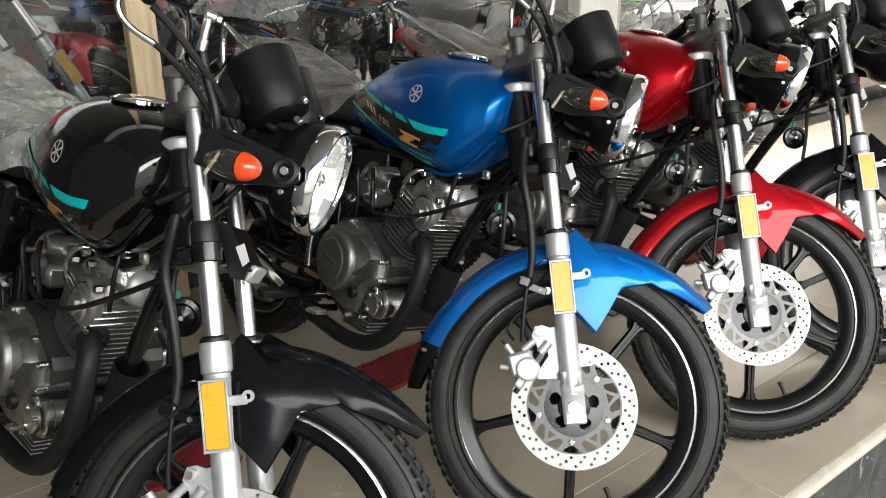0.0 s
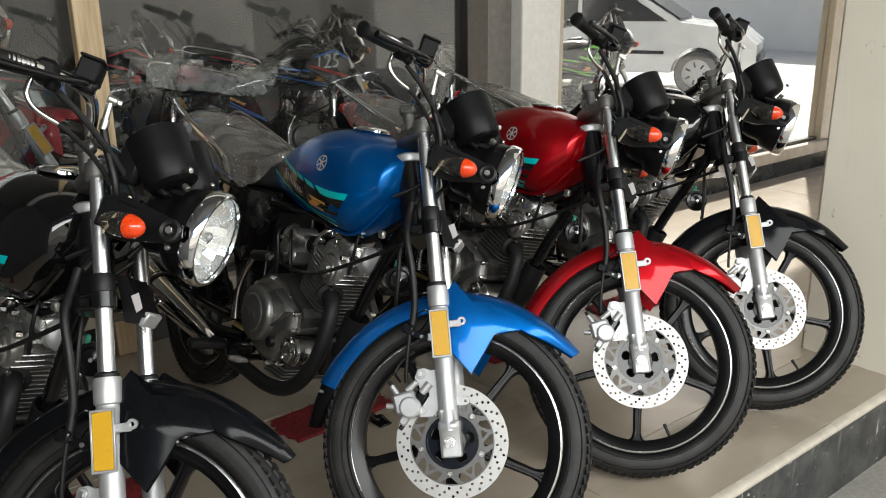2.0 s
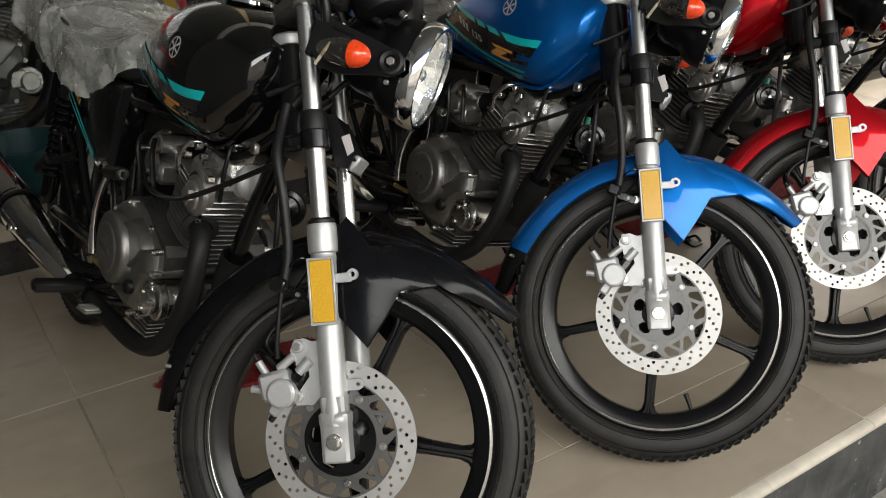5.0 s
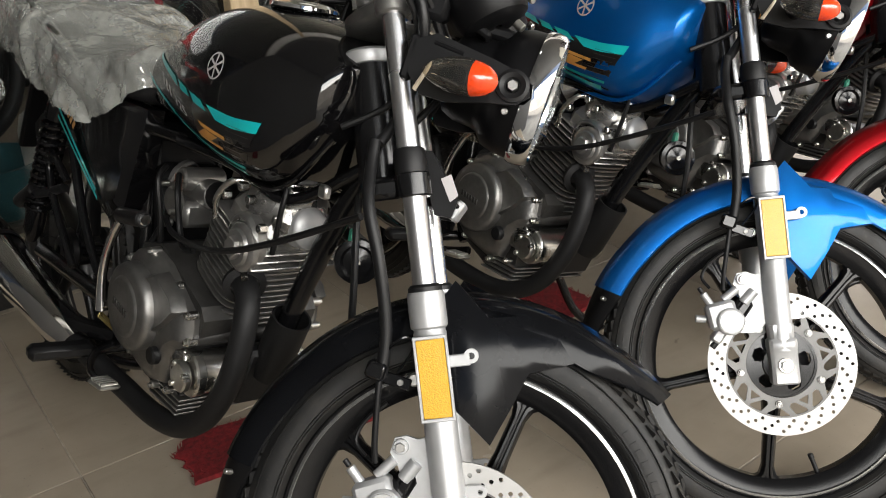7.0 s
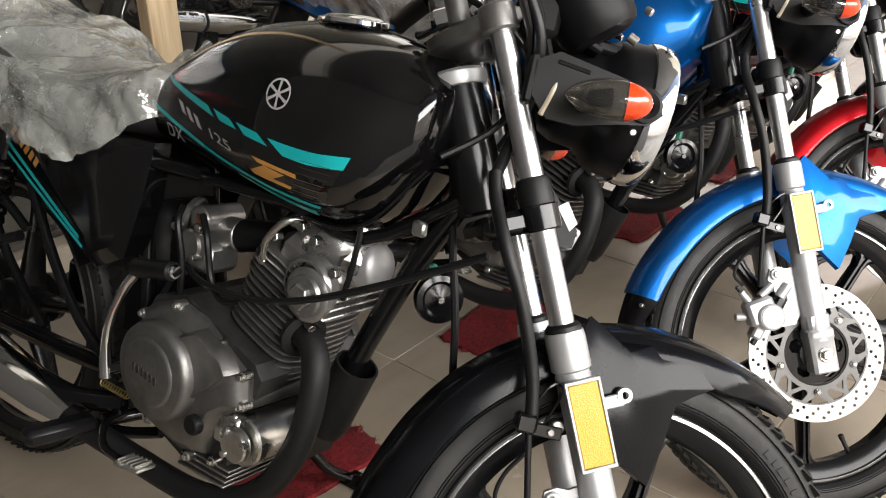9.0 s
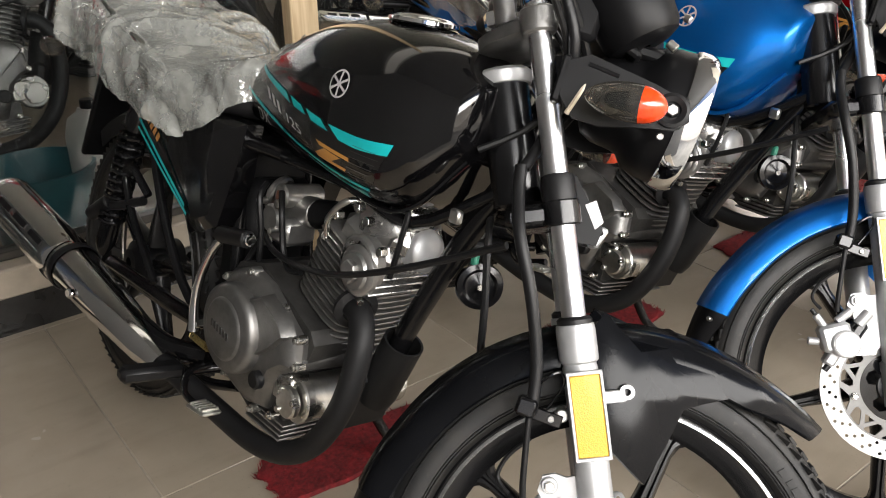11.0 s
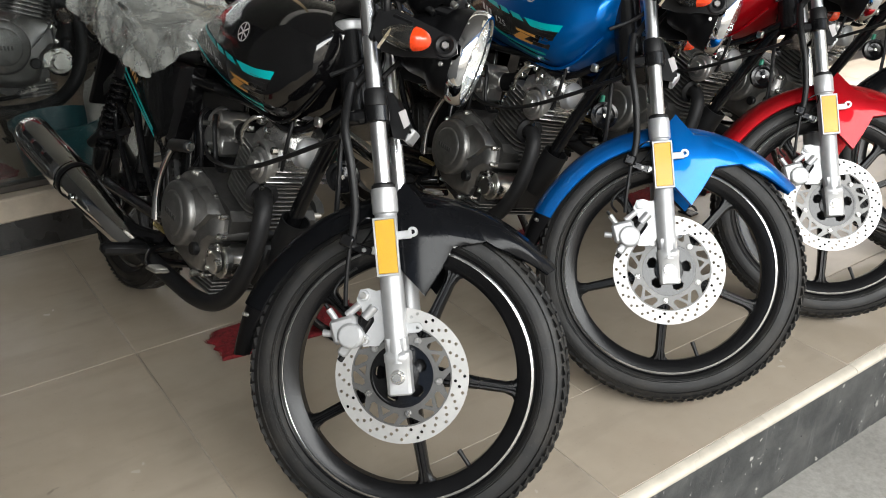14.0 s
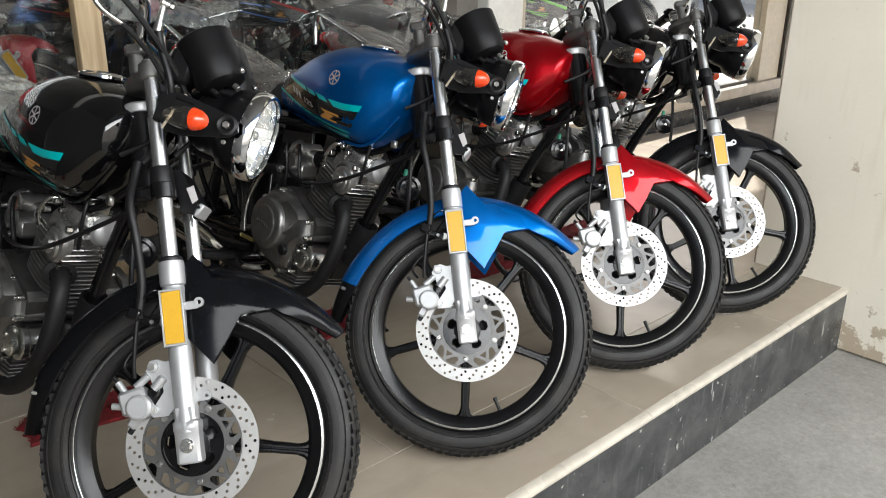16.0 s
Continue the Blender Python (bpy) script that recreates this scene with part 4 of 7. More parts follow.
def fender_parts(root, m, paint):
    """Painted mudguard that follows the wheel, with side wings and a rear flap."""
    def skin(a0, a1, n, lift=0.0, shrink=0.0):
        rings = []
        for i in range(n + 1):
            t = i / n
            th = math.radians(a0 + (a1 - a0) * t)
            deg = a0 + (a1 - a0) * t
            tipf = max(0.0, (74 - deg) / 17.5)
            tipr = max(0.0, (deg - 160) / 30)
            R = 0.334 + 0.005 * tipf ** 1.5 + 0.012 * tipr + lift
            w = 0.060 * (1 - 0.68 * tipf ** 1.6) * (1 - 0.18 * tipr) - shrink
            tail = max(0.0, (deg - 177) / 18)
            w *= 1 - 0.72 * tail ** 1.3
            drop = 0.034 * (1 - 0.75 * tipf) * (1 - 0.6 * tail) - shrink
            sec = [(-1.0, -drop), (-0.985, -drop * 0.45), (-0.90, -0.002), (-0.70, 0.008), (-0.40, 0.012), (-0.15, 0.0145), (0, 0.0165), (0.15, 0.0145), (0.40, 0.012), (0.70, 0.008), (0.90, -0.002), (0.985, -drop * 0.45), (1.0, -drop)]
            up = [Vector(((R + dr) * math.cos(th), u * w, 0.3 + (R + dr) * math.sin(th))) for u, dr in sec]
            dn = [Vector(((R + dr - 0.003) * math.cos(th), u * (w - 0.003), 0.3 + (R + dr - 0.003) * math.sin(th))) for u, dr in reversed(sec)]
            rings.append(up + dn)
        return Geo().rings(rings)
    fender = part("mudguard", skin(54.5, 177, 46), paint, root, "", m)
    fender["paint"] = 2
    flap = part("mudguard_flap", skin(175, 195, 10, -0.004, 0.003), PLASTIC, root, "", m)
    for s in (-1, 1):
        part("flap_rivet", Geo().cyl((-0.330, s * 0.05, 0.300), (-0.337, s * 0.060, 0.301), 0.004, seg=12, bev=0.001), STEEL, flap)
        # outer face with a peak before the fork, and a front face that runs into the guard
        o = [(-0.138, 0.080, 0.585), (-0.117, 0.075, 0.647), (-0.060, 0.082, 0.614), (-0.010, 0.083, 0.580), (0.012, 0.078, 0.562), (0.004, 0.084, 0.512), (-0.007, 0.088, 0.459), (-0.070, 0.094, 0.492), (-0.066, 0.098, 0.556),
             (-0.080, 0.042, 0.627), (-0.010, 0.046, 0.633), (0.052, 0.053, 0.623), (0.084, 0.0575, 0.604), (0.066, 0.0592, 0.5925), (0.036, 0.0665, 0.576)]
        v = [Vector((x, s * y, z)) for x, y, z in o]
        fo = [(0, 1, 8), (1, 2, 8), (2, 3, 8), (3, 4, 5, 8), (5, 6, 8), (6, 7, 8), (7, 0, 8), (1, 9, 10, 2), (2, 10, 11, 3), (3, 11, 12, 13), (3, 13, 14, 4)]
        rim = [0, 1, 9, 10, 11, 12, 13, 14, 4, 5, 6, 7]
        inner = {k: len(v) + i for i, k in enumerate(rim)}
        v += [Vector((o[k][0], s * max(0.040, o[k][1] - 0.012), o[k][2] - 0.003)) for k in rim]
        faces = [f if s > 0 else f[::-1] for f in fo]
        for i in range(len(rim)):
            a, b = rim[i], rim[(i + 1) % len(rim)]
            q = (a, b, inner[b], inner[a])
            faces.append(q if s < 0 else q[::-1])
        faces.append(tuple(inner[k] for k in (rim if s < 0 else rim[::-1])))
        wing = part("mudguard_wing", Geo().add(v, faces), paint, fender, "", None, 38)
        wing["paint"] = 2
        g = Geo().cyl((-0.128, s * 0.060, 0.505), (-0.128, s * 0.078, 0.505), 0.009, seg=14, bev=0.002)
        part("mudguard_bolt", g, STEEL, fender)


def head_parts(root, m):
    """Headlamp, signals, instruments and handlebar, all turning with the fork."""
    hc, hd = Vector((-0.098, 0, 0.922)), Vector((1, 0, -0.04)).normalized()
    g = Geo()
    g.lathe([(0.0115, -0.128), (0.0430, -0.126), (0.0573, -0.118), (0.0649, -0.100), (0.0669, -0.072), (0.0697, -0.062), (0.0840, -0.050), (0.0898, -0.030), (0.0912, -0.004)], hc, hd, 48)
    shell = part("headlamp_shell", g, PLASTIC, root, "black plastic headlamp bowl", m)
    g = Geo()
    g.lathe([(0.0912, -0.010), (0.0941, -0.009), (0.0960, -0.004), (0.0965, 0.006), (0.0950, 0.016), (0.0912, 0.0215), (0.0859, 0.0215), (0.0845, 0.016)], hc, hd, 64)
    part("headlamp_rim", g, CHROME, shell, "chrome headlamp rim")
    g = Geo()
    seg = 28
    rings = []
    rnd = random.Random(8)
    u, w = Vector((0, 1, 0)), Vector((0.04, 0, 1)).normalized()
    for r, h, wob in ((0.0895, 0.012, 0.0), (0.085, 0.000, 0.006), (0.070, -0.018, 0.010), (0.054, -0.032, 0.010), (0.036, -0.042, 0.008), (0.020, -0.048, 0.0), (0.012, -0.052, 0.0)):
        rings.append([hc + hd * (h + wob * rnd.uniform(-1, 1)) + (u * math.cos(2 * math.pi * i / seg) + w * math.sin(2 * math.pi * i / seg)) * r * 0.955 for i in range(seg)])
    g.rings(rings, True, False)
    part("headlamp_bowl", g, BOWL, shell, "", None, 2)
    g = Geo()
    g.lathe([(0.0855, 0.014), (0.0764, 0.0215), (0.0573, 0.028), (0.0334, 0.032), (0.0095, 0.0335), (0.0000, 0.0336), (0.0000, 0.031), (0.0095, 0.031), (0.0334, 0.0295), (0.0573, 0.0255), (0.0764, 0.019), (0.0855, 0.0115)], hc, hd, 48)
    lens = part("headlamp_lens", g, HEADGLASS, shell)
    lens.visible_shadow = False
    g = Geo()
    g.cyl(hc + hd * -0.045, hc + hd * -0.006, 0.0085, seg=16, bev=0.003)
    g.lathe([(0.0095, -0.012), (0.0124, -0.004), (0.0119, 0.004), (0.0057, 0.008), (0.0000, 0.0085)], hc, hd, 20)
    part("bulb_shield", g, CHROME, shell)
    for s in (-1, 1):
        g = Geo().cyl(hc + Vector((-0.026, s * 0.092, -0.045)), hc + Vector((-0.026, s * 0.101, -0.047)), 0.0045, seg=14, bev=0.001)
        part("rim_screw", g, CASTHI, shell)
        # folded bracket from the fork to the lamp
        g = Geo()
        pl = [(-0.262, 0.928), (-0.258, 0.885), (-0.235, 0.862), (-0.200, 0.862), (-0.150, 0.876), (-0.112, 0.884), (-0.097, 0.900), (-0.104, 0.922), (-0.150, 0.932), (-0.235, 0.944)]
        g.plate(pl, [circle(0.009, 12, (-0.122, 0.906))], 0.006, side_plane(0, s * 0.112, 0))
        g.box((-0.262, s * 0.100, 0.906), (0.012, 0.030, 0.060), 0.003)
        g.tube([(-0.235, s * 0.1145, 0.932), (-0.195, s * 0.1145, 0.928)], 0.003, 8, 1)
        brk = part("lamp_bracket", g, PLASTIC, root, "black headlamp bracket", m)
        g = Geo()
        g.lathe([(0.0215, 0.0), (0.0215, 0.008), (0.017, 0.010), (0.011, 0.007)], (-0.122, s * 0.113, 0.906), (0, s, 0), 24)
        part("bracket_grommet", g, HOSE, brk)
        g = Geo().cyl((-0.122, s * 0.110, 0.906), (-0.122, s * 0.124, 0.906), 0.0075, seg=6, bev=0.001)
        part("bracket_bolt", g, CASTHI, brk)
        # turn signal: smoked lens with an orange outer part
        c = Vector((-0.176, s * 0.178, 0.887))
        g = Geo()
        g.tube([(-0.195, s * 0.114, 0.893), (-0.192, s * 0.150, 0.894)], 0.014, 12, 2)
        sig = part("turn_signal", g, PLASTIC, root, "turn signal with a smoked and orange lens", m)
        ax = Vector((1, s * 0.22, 0.06)).normalized()
        side = Vector((-s * 0.22, 1, 0)).normalized()
        upv = ax.cross(side).normalized()

        def pod(t0, t1, n):
            rr = []
            for i in range(n + 1):
                t = t0 + (t1 - t0) * i / n
                q = math.sqrt(max(0.0, 1 - abs(t) ** 2.3)) if t > 0 else max(0.0, 1 - abs(t) ** 2.0) ** 0.62
                rr.append([c + ax * ((0.043 if t > 0 else 0.056) * t) + side * (0.024 * q * math.cos(k * math.pi / 10)) + upv * (0.023 * q * math.sin(k * math.pi / 10)) for k in range(20)])
            return Geo().rings(rr)
        part("smoked_lens", pod(-0.995, 0.30, 14), SMOKE, sig)
        part("bulb_holder", Geo().cyl(c - ax * 0.030, c - ax * 0.002, 0.007, 0.013, 12, 0.002), GLOSSBLACK, sig)
        part("orange_lens", pod(0.305, 0.995, 10), ORANGE, sig)
    # instruments: two cups on a black bracket
    gx = Vector((-0.66, 0, 0.75)).normalized()
    for y in (-0.054, 0.062):
        b = Vector((-0.178, y, 0.998))
        g = Geo()
        g.lathe([(0.006, -0.010), (0.034, -0.009), (0.047, -0.003), (0.0525, 0.008), (0.0560, 0.045), (0.0590, 0.090), (0.0595, 0.100), (0.0550, 0.103), (0.0530, 0.096)], b, gx, 44)
        cup = part("instrument_cup", g, PLASTIC, root, "black plastic instrument housing", m)
        g = Geo().lathe([(0.055, 0.095), (0.030, 0.0965), (0.0, 0.097)], b, gx, 32)
        part("dial_glass", g, DARKGLASS, cup)
        q = b + Vector((0.030, -0.018, 0.000))
        part("cup_screw", Geo().cyl(q, q + Vector((0.012, -0.002, -0.006)), 0.0062, seg=12, bev=0.001), STEEL, cup)
        q = b + Vector((0.038, -0.040, 0.030))
        part("cup_screw", Geo().cyl(q, q + Vector((0.008, -0.004, -0.004)), 0.0050, seg=12, bev=0.001), STEEL, cup)
    g = Geo()
    g.box((-0.215, 0, 0.985), (0.085, 0.15, 0.012), 0.004, Matrix.Rotation(0.35, 4, "Y"))
    g.box((-0.262, -0.070, 1.005), (0.050, 0.035, 0.075), 0.008)
    g.box((-0.165, 0.0, 0.985), (0.05, 0.10, 0.020), 0.006)
    part("instrument_bracket", g, PLASTIC, root, "", m)
    # handlebar
    g = Geo()
    half = [(0.0, 1.035, -0.362), (-0.055, 1.035, -0.362), (-0.082, 1.044, -0.359), (-0.105, 1.078, -0.355), (-0.135, 1.100, -0.357), (-0.20, 1.104, -0.367), (-0.29, 1.088, -0.397), (-0.37, 1.070, -0.437)]
    pts = [Vector((x, y, z)) for y, z, x in reversed(half)] + [Vector((x, -y, z)) for y, z, x in half[1:]]
    g.tube(pts, 0.0111, 14, 5)
    bar = part("handlebar", g, CHROME, root, "raised chrome handlebar", m)
    for s in (-1, 1):
        P = lambda y: Vector((-0.367 - (abs(y) - 0.20) * 0.40, s * abs(y), 1.104 - (abs(y) - 0.20) * 0.21))
        d = (P(0.37) - P(0.25)).normalized()
        g = Geo()
        prof = [(0.0165, 0)]
        for k in range(12):
            prof += [(0.0172, 0.005 + k * 0.0085), (0.0158, 0.009 + k * 0.0085)]
        prof += [(0.0185, 0.112), (0.0185, 0.118), (0.012, 0.121)]
        g.lathe(prof, P(0.262), d, 18, True)
        part("grip", g, HOSE, bar, "black rubber grip")
        g = Geo()
        g.box(P(0.235), (0.040, 0.046, 0.044), 0.009, Matrix.Rotation(-s * 0.38, 4, "Z"))
        g.box(P(0.235) + Vector((0.018, 0, -0.018)), (0.020, 0.028, 0.022), 0.005)
        g.cyl(P(0.225) + Vector((-0.02, 0, 0)), P(0.225) + Vector((-0.032, 0, 0)), 0.006, seg=12, bev=0.001)
        part("switch_housing", g, PLASTIC, bar)
        g = Geo()
        g.tube([P(0.185) + Vector((0.025, 0, 0)), P(0.21) + Vector((0.042, 0, 0)), P(0.28) + Vector((0.058, 0, -0.004)), P(0.36) + Vector((0.050, 0, -0.006)), P(0.385) + Vector((0.045, 0, -0.004))], [0.0085, 0.0075, 0.006, 0.006, 0.0085], 10, 4)
        part("hand_lever", g, GLOSSBLACK, bar, "black brake or clutch lever")
        g = Geo()
        g.box(P(0.175) + Vector((0.010, 0, 0)), (0.045, 0.030, 0.032), 0.006, Matrix.Rotation(-s * 0.38, 4, "Z"))
        g.cyl(P(0.175) + Vector((0.010, 0, 0.016)), P(0.175) + Vector((0.010, 0, 0.034)), 0.010, seg=14, bev=0.002)
        part("lever_perch", g, GLOSSBLACK, bar)
    g = Geo()
    g.box((-0.345, -0.172, 1.132), (0.040, 0.056, 0.042), 0.004, Matrix.Rotation(0.35, 4, "Z"))
    g.box((-0.345, -0.172, 1.155), (0.044, 0.060, 0.006), 0.002, Matrix.Rotation(0.35, 4, "Z"))
    part("fluid_reservoir", g, PLASTIC, bar, "black brake fluid box")
    b0 = Vector((-0.318, -0.122, 1.106))
    g = Geo()
    g.cyl(b0 + Vector((-0.006, -0.004, 0)), b0 + Vector((0.010, 0.006, 0)), 0.0085, seg=18, bev=0.002)
    g.cyl(b0 + Vector((0.010, 0.006, 0)), b0 + Vector((0.017, 0.010, 0)), 0.0060, seg=6, bev=0.001)
    g.cyl(b0 + Vector((0, 0, -0.008)), b0 + Vector((0.004, 0, -0.045)), 0.0065, seg=14)
    g.cyl(b0 + Vector((0.004, 0, -0.040)), b0 + Vector((0.006, 0, -0.060)), 0.0085, seg=14, bev=0.001)
    part("hose_union", g, STEEL, bar, "zinc brake hose union")
    g = Geo().tube([b0 + Vector((0.006, 0, -0.055)), (-0.292, -0.112, 1.01), (-0.262, -0.102, 0.96), (-0.252, -0.075, 0.90), (-0.262, -0.062, 0.83), (-0.272, -0.075, 0.79)], 0.0078, 12)
    part("upper_brake_hose", g, HOSE, bar)
    g = Geo().tube([(-0.397, -0.245, 1.078), (-0.394, -0.246, 1.048), (-0.375, -0.232, 1.028), (-0.345, -0.205, 1.020)], 0.0050, 10)
    part("cable_elbow", g, STEEL, bar, "zinc throttle cable elbow")
    for k, (pts, r) in enumerate((
        ([(-0.347, -0.207, 1.021), (-0.325, -0.180, 1.010), (-0.295, -0.130, 0.985), (-0.265, -0.080, 0.94), (-0.275, -0.040, 0.86), (-0.34, -0.03, 0.80)], 0.0050),
        ([(-0.370, -0.200, 1.075), (-0.325, -0.155, 1.045), (-0.262, -0.085, 0.985), (-0.225, -0.045, 0.93), (-0.205, -0.02, 0.90)], 0.0062),
        ([(-0.350, 0.200, 1.090), (-0.300, 0.170, 1.06), (-0.245, 0.110, 1.00), (-0.225, 0.070, 0.93), (-0.26, 0.045, 0.84)], 0.0055),
        ([(-0.345, 0.240, 1.085), (-0.285, 0.20, 1.03), (-0.24, 0.135, 0.95), (-0.25, 0.085, 0.86), (-0.29, 0.06, 0.79)], 0.0050),
    )):
        part("control_cable", Geo().tube(pts, r, 8), HOSE, bar)
    g = Geo().tube([(-0.225, -0.100, 0.945), (-0.232, -0.112, 0.905), (-0.243, -0.114, 0.865)], 0.0035, 8)
    part("wiring_tag", g, FRAMETAN, root, "", m)


def eased(t, at, values):
    """Values between stations, with their corners rounded off."""
    return sum(np.interp(t + d, at, values) * k for d, k in ((-0.07, 1), (-0.035, 2), (0, 3), (0.035, 2), (0.07, 1))) / 9


def tank_section(x):
    """Half-width, lower edge, upper edge and widest height of the fuel tank at x."""
    t = (-0.325 - x) / 0.535
    w = eased(t, [0, 0.05, 0.17, 0.38, 0.56, 0.74, 0.9, 1.0], [0.078, 0.112, 0.142, 0.150, 0.140, 0.120, 0.104, 0.094])
    zt = eased(t, [0, 0.05, 0.14, 0.31, 0.44, 0.6, 0.74, 0.87, 1.0], [0.900, 0.924, 0.944, 0.957, 0.957, 0.942, 0.915, 0.872, 0.828])
    zb = eased(t, [0, 0.04, 0.12, 0.21, 0.36, 0.65, 1.0], [0.815, 0.765, 0.706, 0.682, 0.688, 0.708, 0.735])
    return float(w), float(zb), float(zt), float(zb + (zt - zb) * 0.46)


def tank_side(x, z):
    """How far out the tank's skin lies at x and height z."""
    w, zb, zt, zm = tank_section(x)
    q = (z - zm) / ((zt - zm) if z > zm else (zm - zb))
    q = max(-1.0, min(1.0, q))
    return w * (1 - abs(q) ** (2.3 if z > zm else 2.9)) ** (1 / 2.3)


def smooth_curve(pts, n):
    out = []
    for i in range(len(pts) - 1):
        p = [Vector(pts[max(0, min(len(pts) - 1, i + k))]) for k in (-1, 0, 1, 2)]
        for s in range(n):
            t = s / n
            out.append(0.5 * (2 * p[1] + (p[2] - p[0]) * t + (2 * p[0] - 5 * p[1] + 4 * p[2] - p[3]) * t * t + (3 * p[1] - p[0] - 3 * p[2] + p[3]) * t ** 3))
    out.append(Vector(pts[-1]))
    return out


def decal_strip(top, bot, side_of, lift, n=8, rows=3, s=-1):
    """A film between two lines given by (x, z), lying on a curved side."""
    a, b = smooth_curve([(x, z, 0) for x, z in top], n), smooth_curve([(x, z, 0) for x, z in bot], n)
    k = len(a)
    v, f = [], []
    for r in range(rows + 1):
        for i in range(k):
            j = i * (len(b) - 1) / (k - 1)
            q = b[int(j)].lerp(b[min(int(j) + 1, len(b) - 1)], j - int(j))
            p = a[i].lerp(q, r / rows)
            v.append((p.x, s * (side_of(p.x, p.y) + lift), p.y))
    for r in range(rows):
        for i in range(k - 1):
            q = (r * k + i, r * k + i + 1, (r + 1) * k + i + 1, (r + 1) * k + i)
            f.append(q)
    return v, f


def text_shape(body, size):
    """Flat faces of a few characters in the built-in font."""
    cu = bpy.data.curves.new("letters", "FONT")
    cu.body, cu.size = body, size
    cu.resolution_u = 3
    ob = new("letters", cu)
    me = bpy.data.meshes.new_from_object(ob.evaluated_get(bpy.context.evaluated_depsgraph_get()))
    shape = [(v.co.x, v.co.y) for v in me.vertices], [tuple(p.vertices) for p in me.polygons]
    bpy.data.objects.remove(ob)
    return shape


def tank_parts(root, paint):
    xs = [-0.325 - 0.535 * t for t in [0, 0.012] + [0.03 * k for k in range(1, 34)] + [1.0]]
    rings = []
    for x in xs:
        w, zb, zt, zm = tank_section(x)
        sec = []
        for i in range(48):
            th = 2 * math.pi * i / 48
            c, s = math.cos(th), math.sin(th)
            z = zm + (zt - zm) * abs(s) ** 0.87 if s > 0 else zm - (zm - zb) * abs(s) ** 0.69
            y = math.copysign(w * abs(c) ** 0.87, c)
            sec.append(Vector((x, y, z)))
        rings.append(sec)
    cap0 = [Vector((-0.318, p.y * 0.8, 0.868 + (p.z - 0.868) * 0.75)) for p in rings[0]]
    g = Geo().rings([cap0] + rings)
    tank = part("fuel_tank", g, paint, root, "", None, 50)
    tank["paint"] = 1
    g = Geo()
    c, ax = Vector((-0.520, 0, 0.9535)), Vector((-0.03, 0, 1))
    g.lathe([(0.052, 0.0), (0.055, 0.003), (0.054, 0.008), (0.044, 0.011), (0.042, 0.013), (0.020, 0.016), (0.0, 0.0165)], c, ax, 36)
    part("filler_cap", g, CHROME, tank, "chrome fuel filler cap")
    # pressed seam along the lower edge
    for s in (-1, 1):
        pts = []
        for x in xs[1:]:
            w, zb, zt, zm = tank_section(x)
            pts.append((x, s * w * 0.50, zb + 0.002))
        part("tank_seam", Geo().tube(pts, 0.0045, 8, 2), paint, tank)["paint"] = 1
        v, f = [], []
        def D(name, mat, strips, lift=0.0015):
            g = Geo()
            for top, bot in strips:
                vv, ff = decal_strip([(x, z - 0.011) for x, z in top], [(x, z - 0.011) for x, z in bot], tank_side, lift, s=s)
                g.add(vv, ff if s < 0 else [q[::-1] for q in ff])
            part(name, g, mat, tank)["kind"] = "stuff" if len(strips) > 4 else ""
        D("dark_film", DARKDECAL, [([(-0.392, 0.808), (-0.46, 0.800), (-0.56, 0.808), (-0.66, 0.826), (-0.785, 0.850)], [(-0.446, 0.715), (-0.52, 0.730), (-0.62, 0.750), (-0.72, 0.775), (-0.835, 0.808)])], 0.0010)
        D("wide_stripe", TEAL, [([(-0.392, 0.808), (-0.45, 0.804), (-0.520, 0.808)], [(-0.400, 0.790), (-0.45, 0.787), (-0.492, 0.790)]),
                                 ([(-0.540, 0.811), (-0.585, 0.817)], [(-0.518, 0.797), (-0.565, 0.803)]),
                                 ([(-0.600, 0.819), (-0.640, 0.826)], [(-0.582, 0.807), (-0.622, 0.812)]),
                                 ([(-0.655, 0.828), (-0.71, 0.838), (-0.785, 0.852)], [(-0.636, 0.814), (-0.70, 0.827), (-0.782, 0.847)])])
        D("thin_stripe", TEAL, [([(-0.442, 0.732), (-0.52, 0.740), (-0.62, 0.758), (-0.72, 0.784), (-0.835, 0.815)], [(-0.446, 0.727), (-0.52, 0.735), (-0.62, 0.752), (-0.72, 0.777), (-0.835, 0.811)]),
                                ([(-0.456, 0.722), (-0.51, 0.727), (-0.60, 0.743)], [(-0.464, 0.712), (-0.51, 0.719), (-0.60, 0.740)])])
        D("gold_mark", GOLD, [([(-0.470, 0.770), (-0.550, 0.779)], [(-0.470, 0.764), (-0.540, 0.772)]), ([(-0.490, 0.764), (-0.527, 0.770)], [(-0.520, 0.752), (-0.558, 0.758)]), ([(-0.480, 0.751), (-0.560, 0.759)], [(-0.485, 0.746), (-0.552, 0.753)])])
        marks = []
        for x, z in ((-0.672, 0.790), (-0.694, 0.796), (-0.716, 0.803)):
            marks += [([(x - 0.008, z + 0.017), (x - 0.020, z + 0.020)], [(x + 0.006, z), (x - 0.006, z + 0.003)])]
        D("model_mark", GREYDECAL, marks)
        D("line_film", LINEDECAL, [([(-0.408 - k * 0.006, 0.789 - k * 0.0088), (-0.462 - k * 0.004, 0.791 - k * 0.0088)], [(-0.408 - k * 0.006, 0.7883 - k * 0.0088), (-0.462 - k * 0.004, 0.7903 - k * 0.0088)]) for k in range(7)])
        letters = text_shape("125", 0.025)
        vv = []
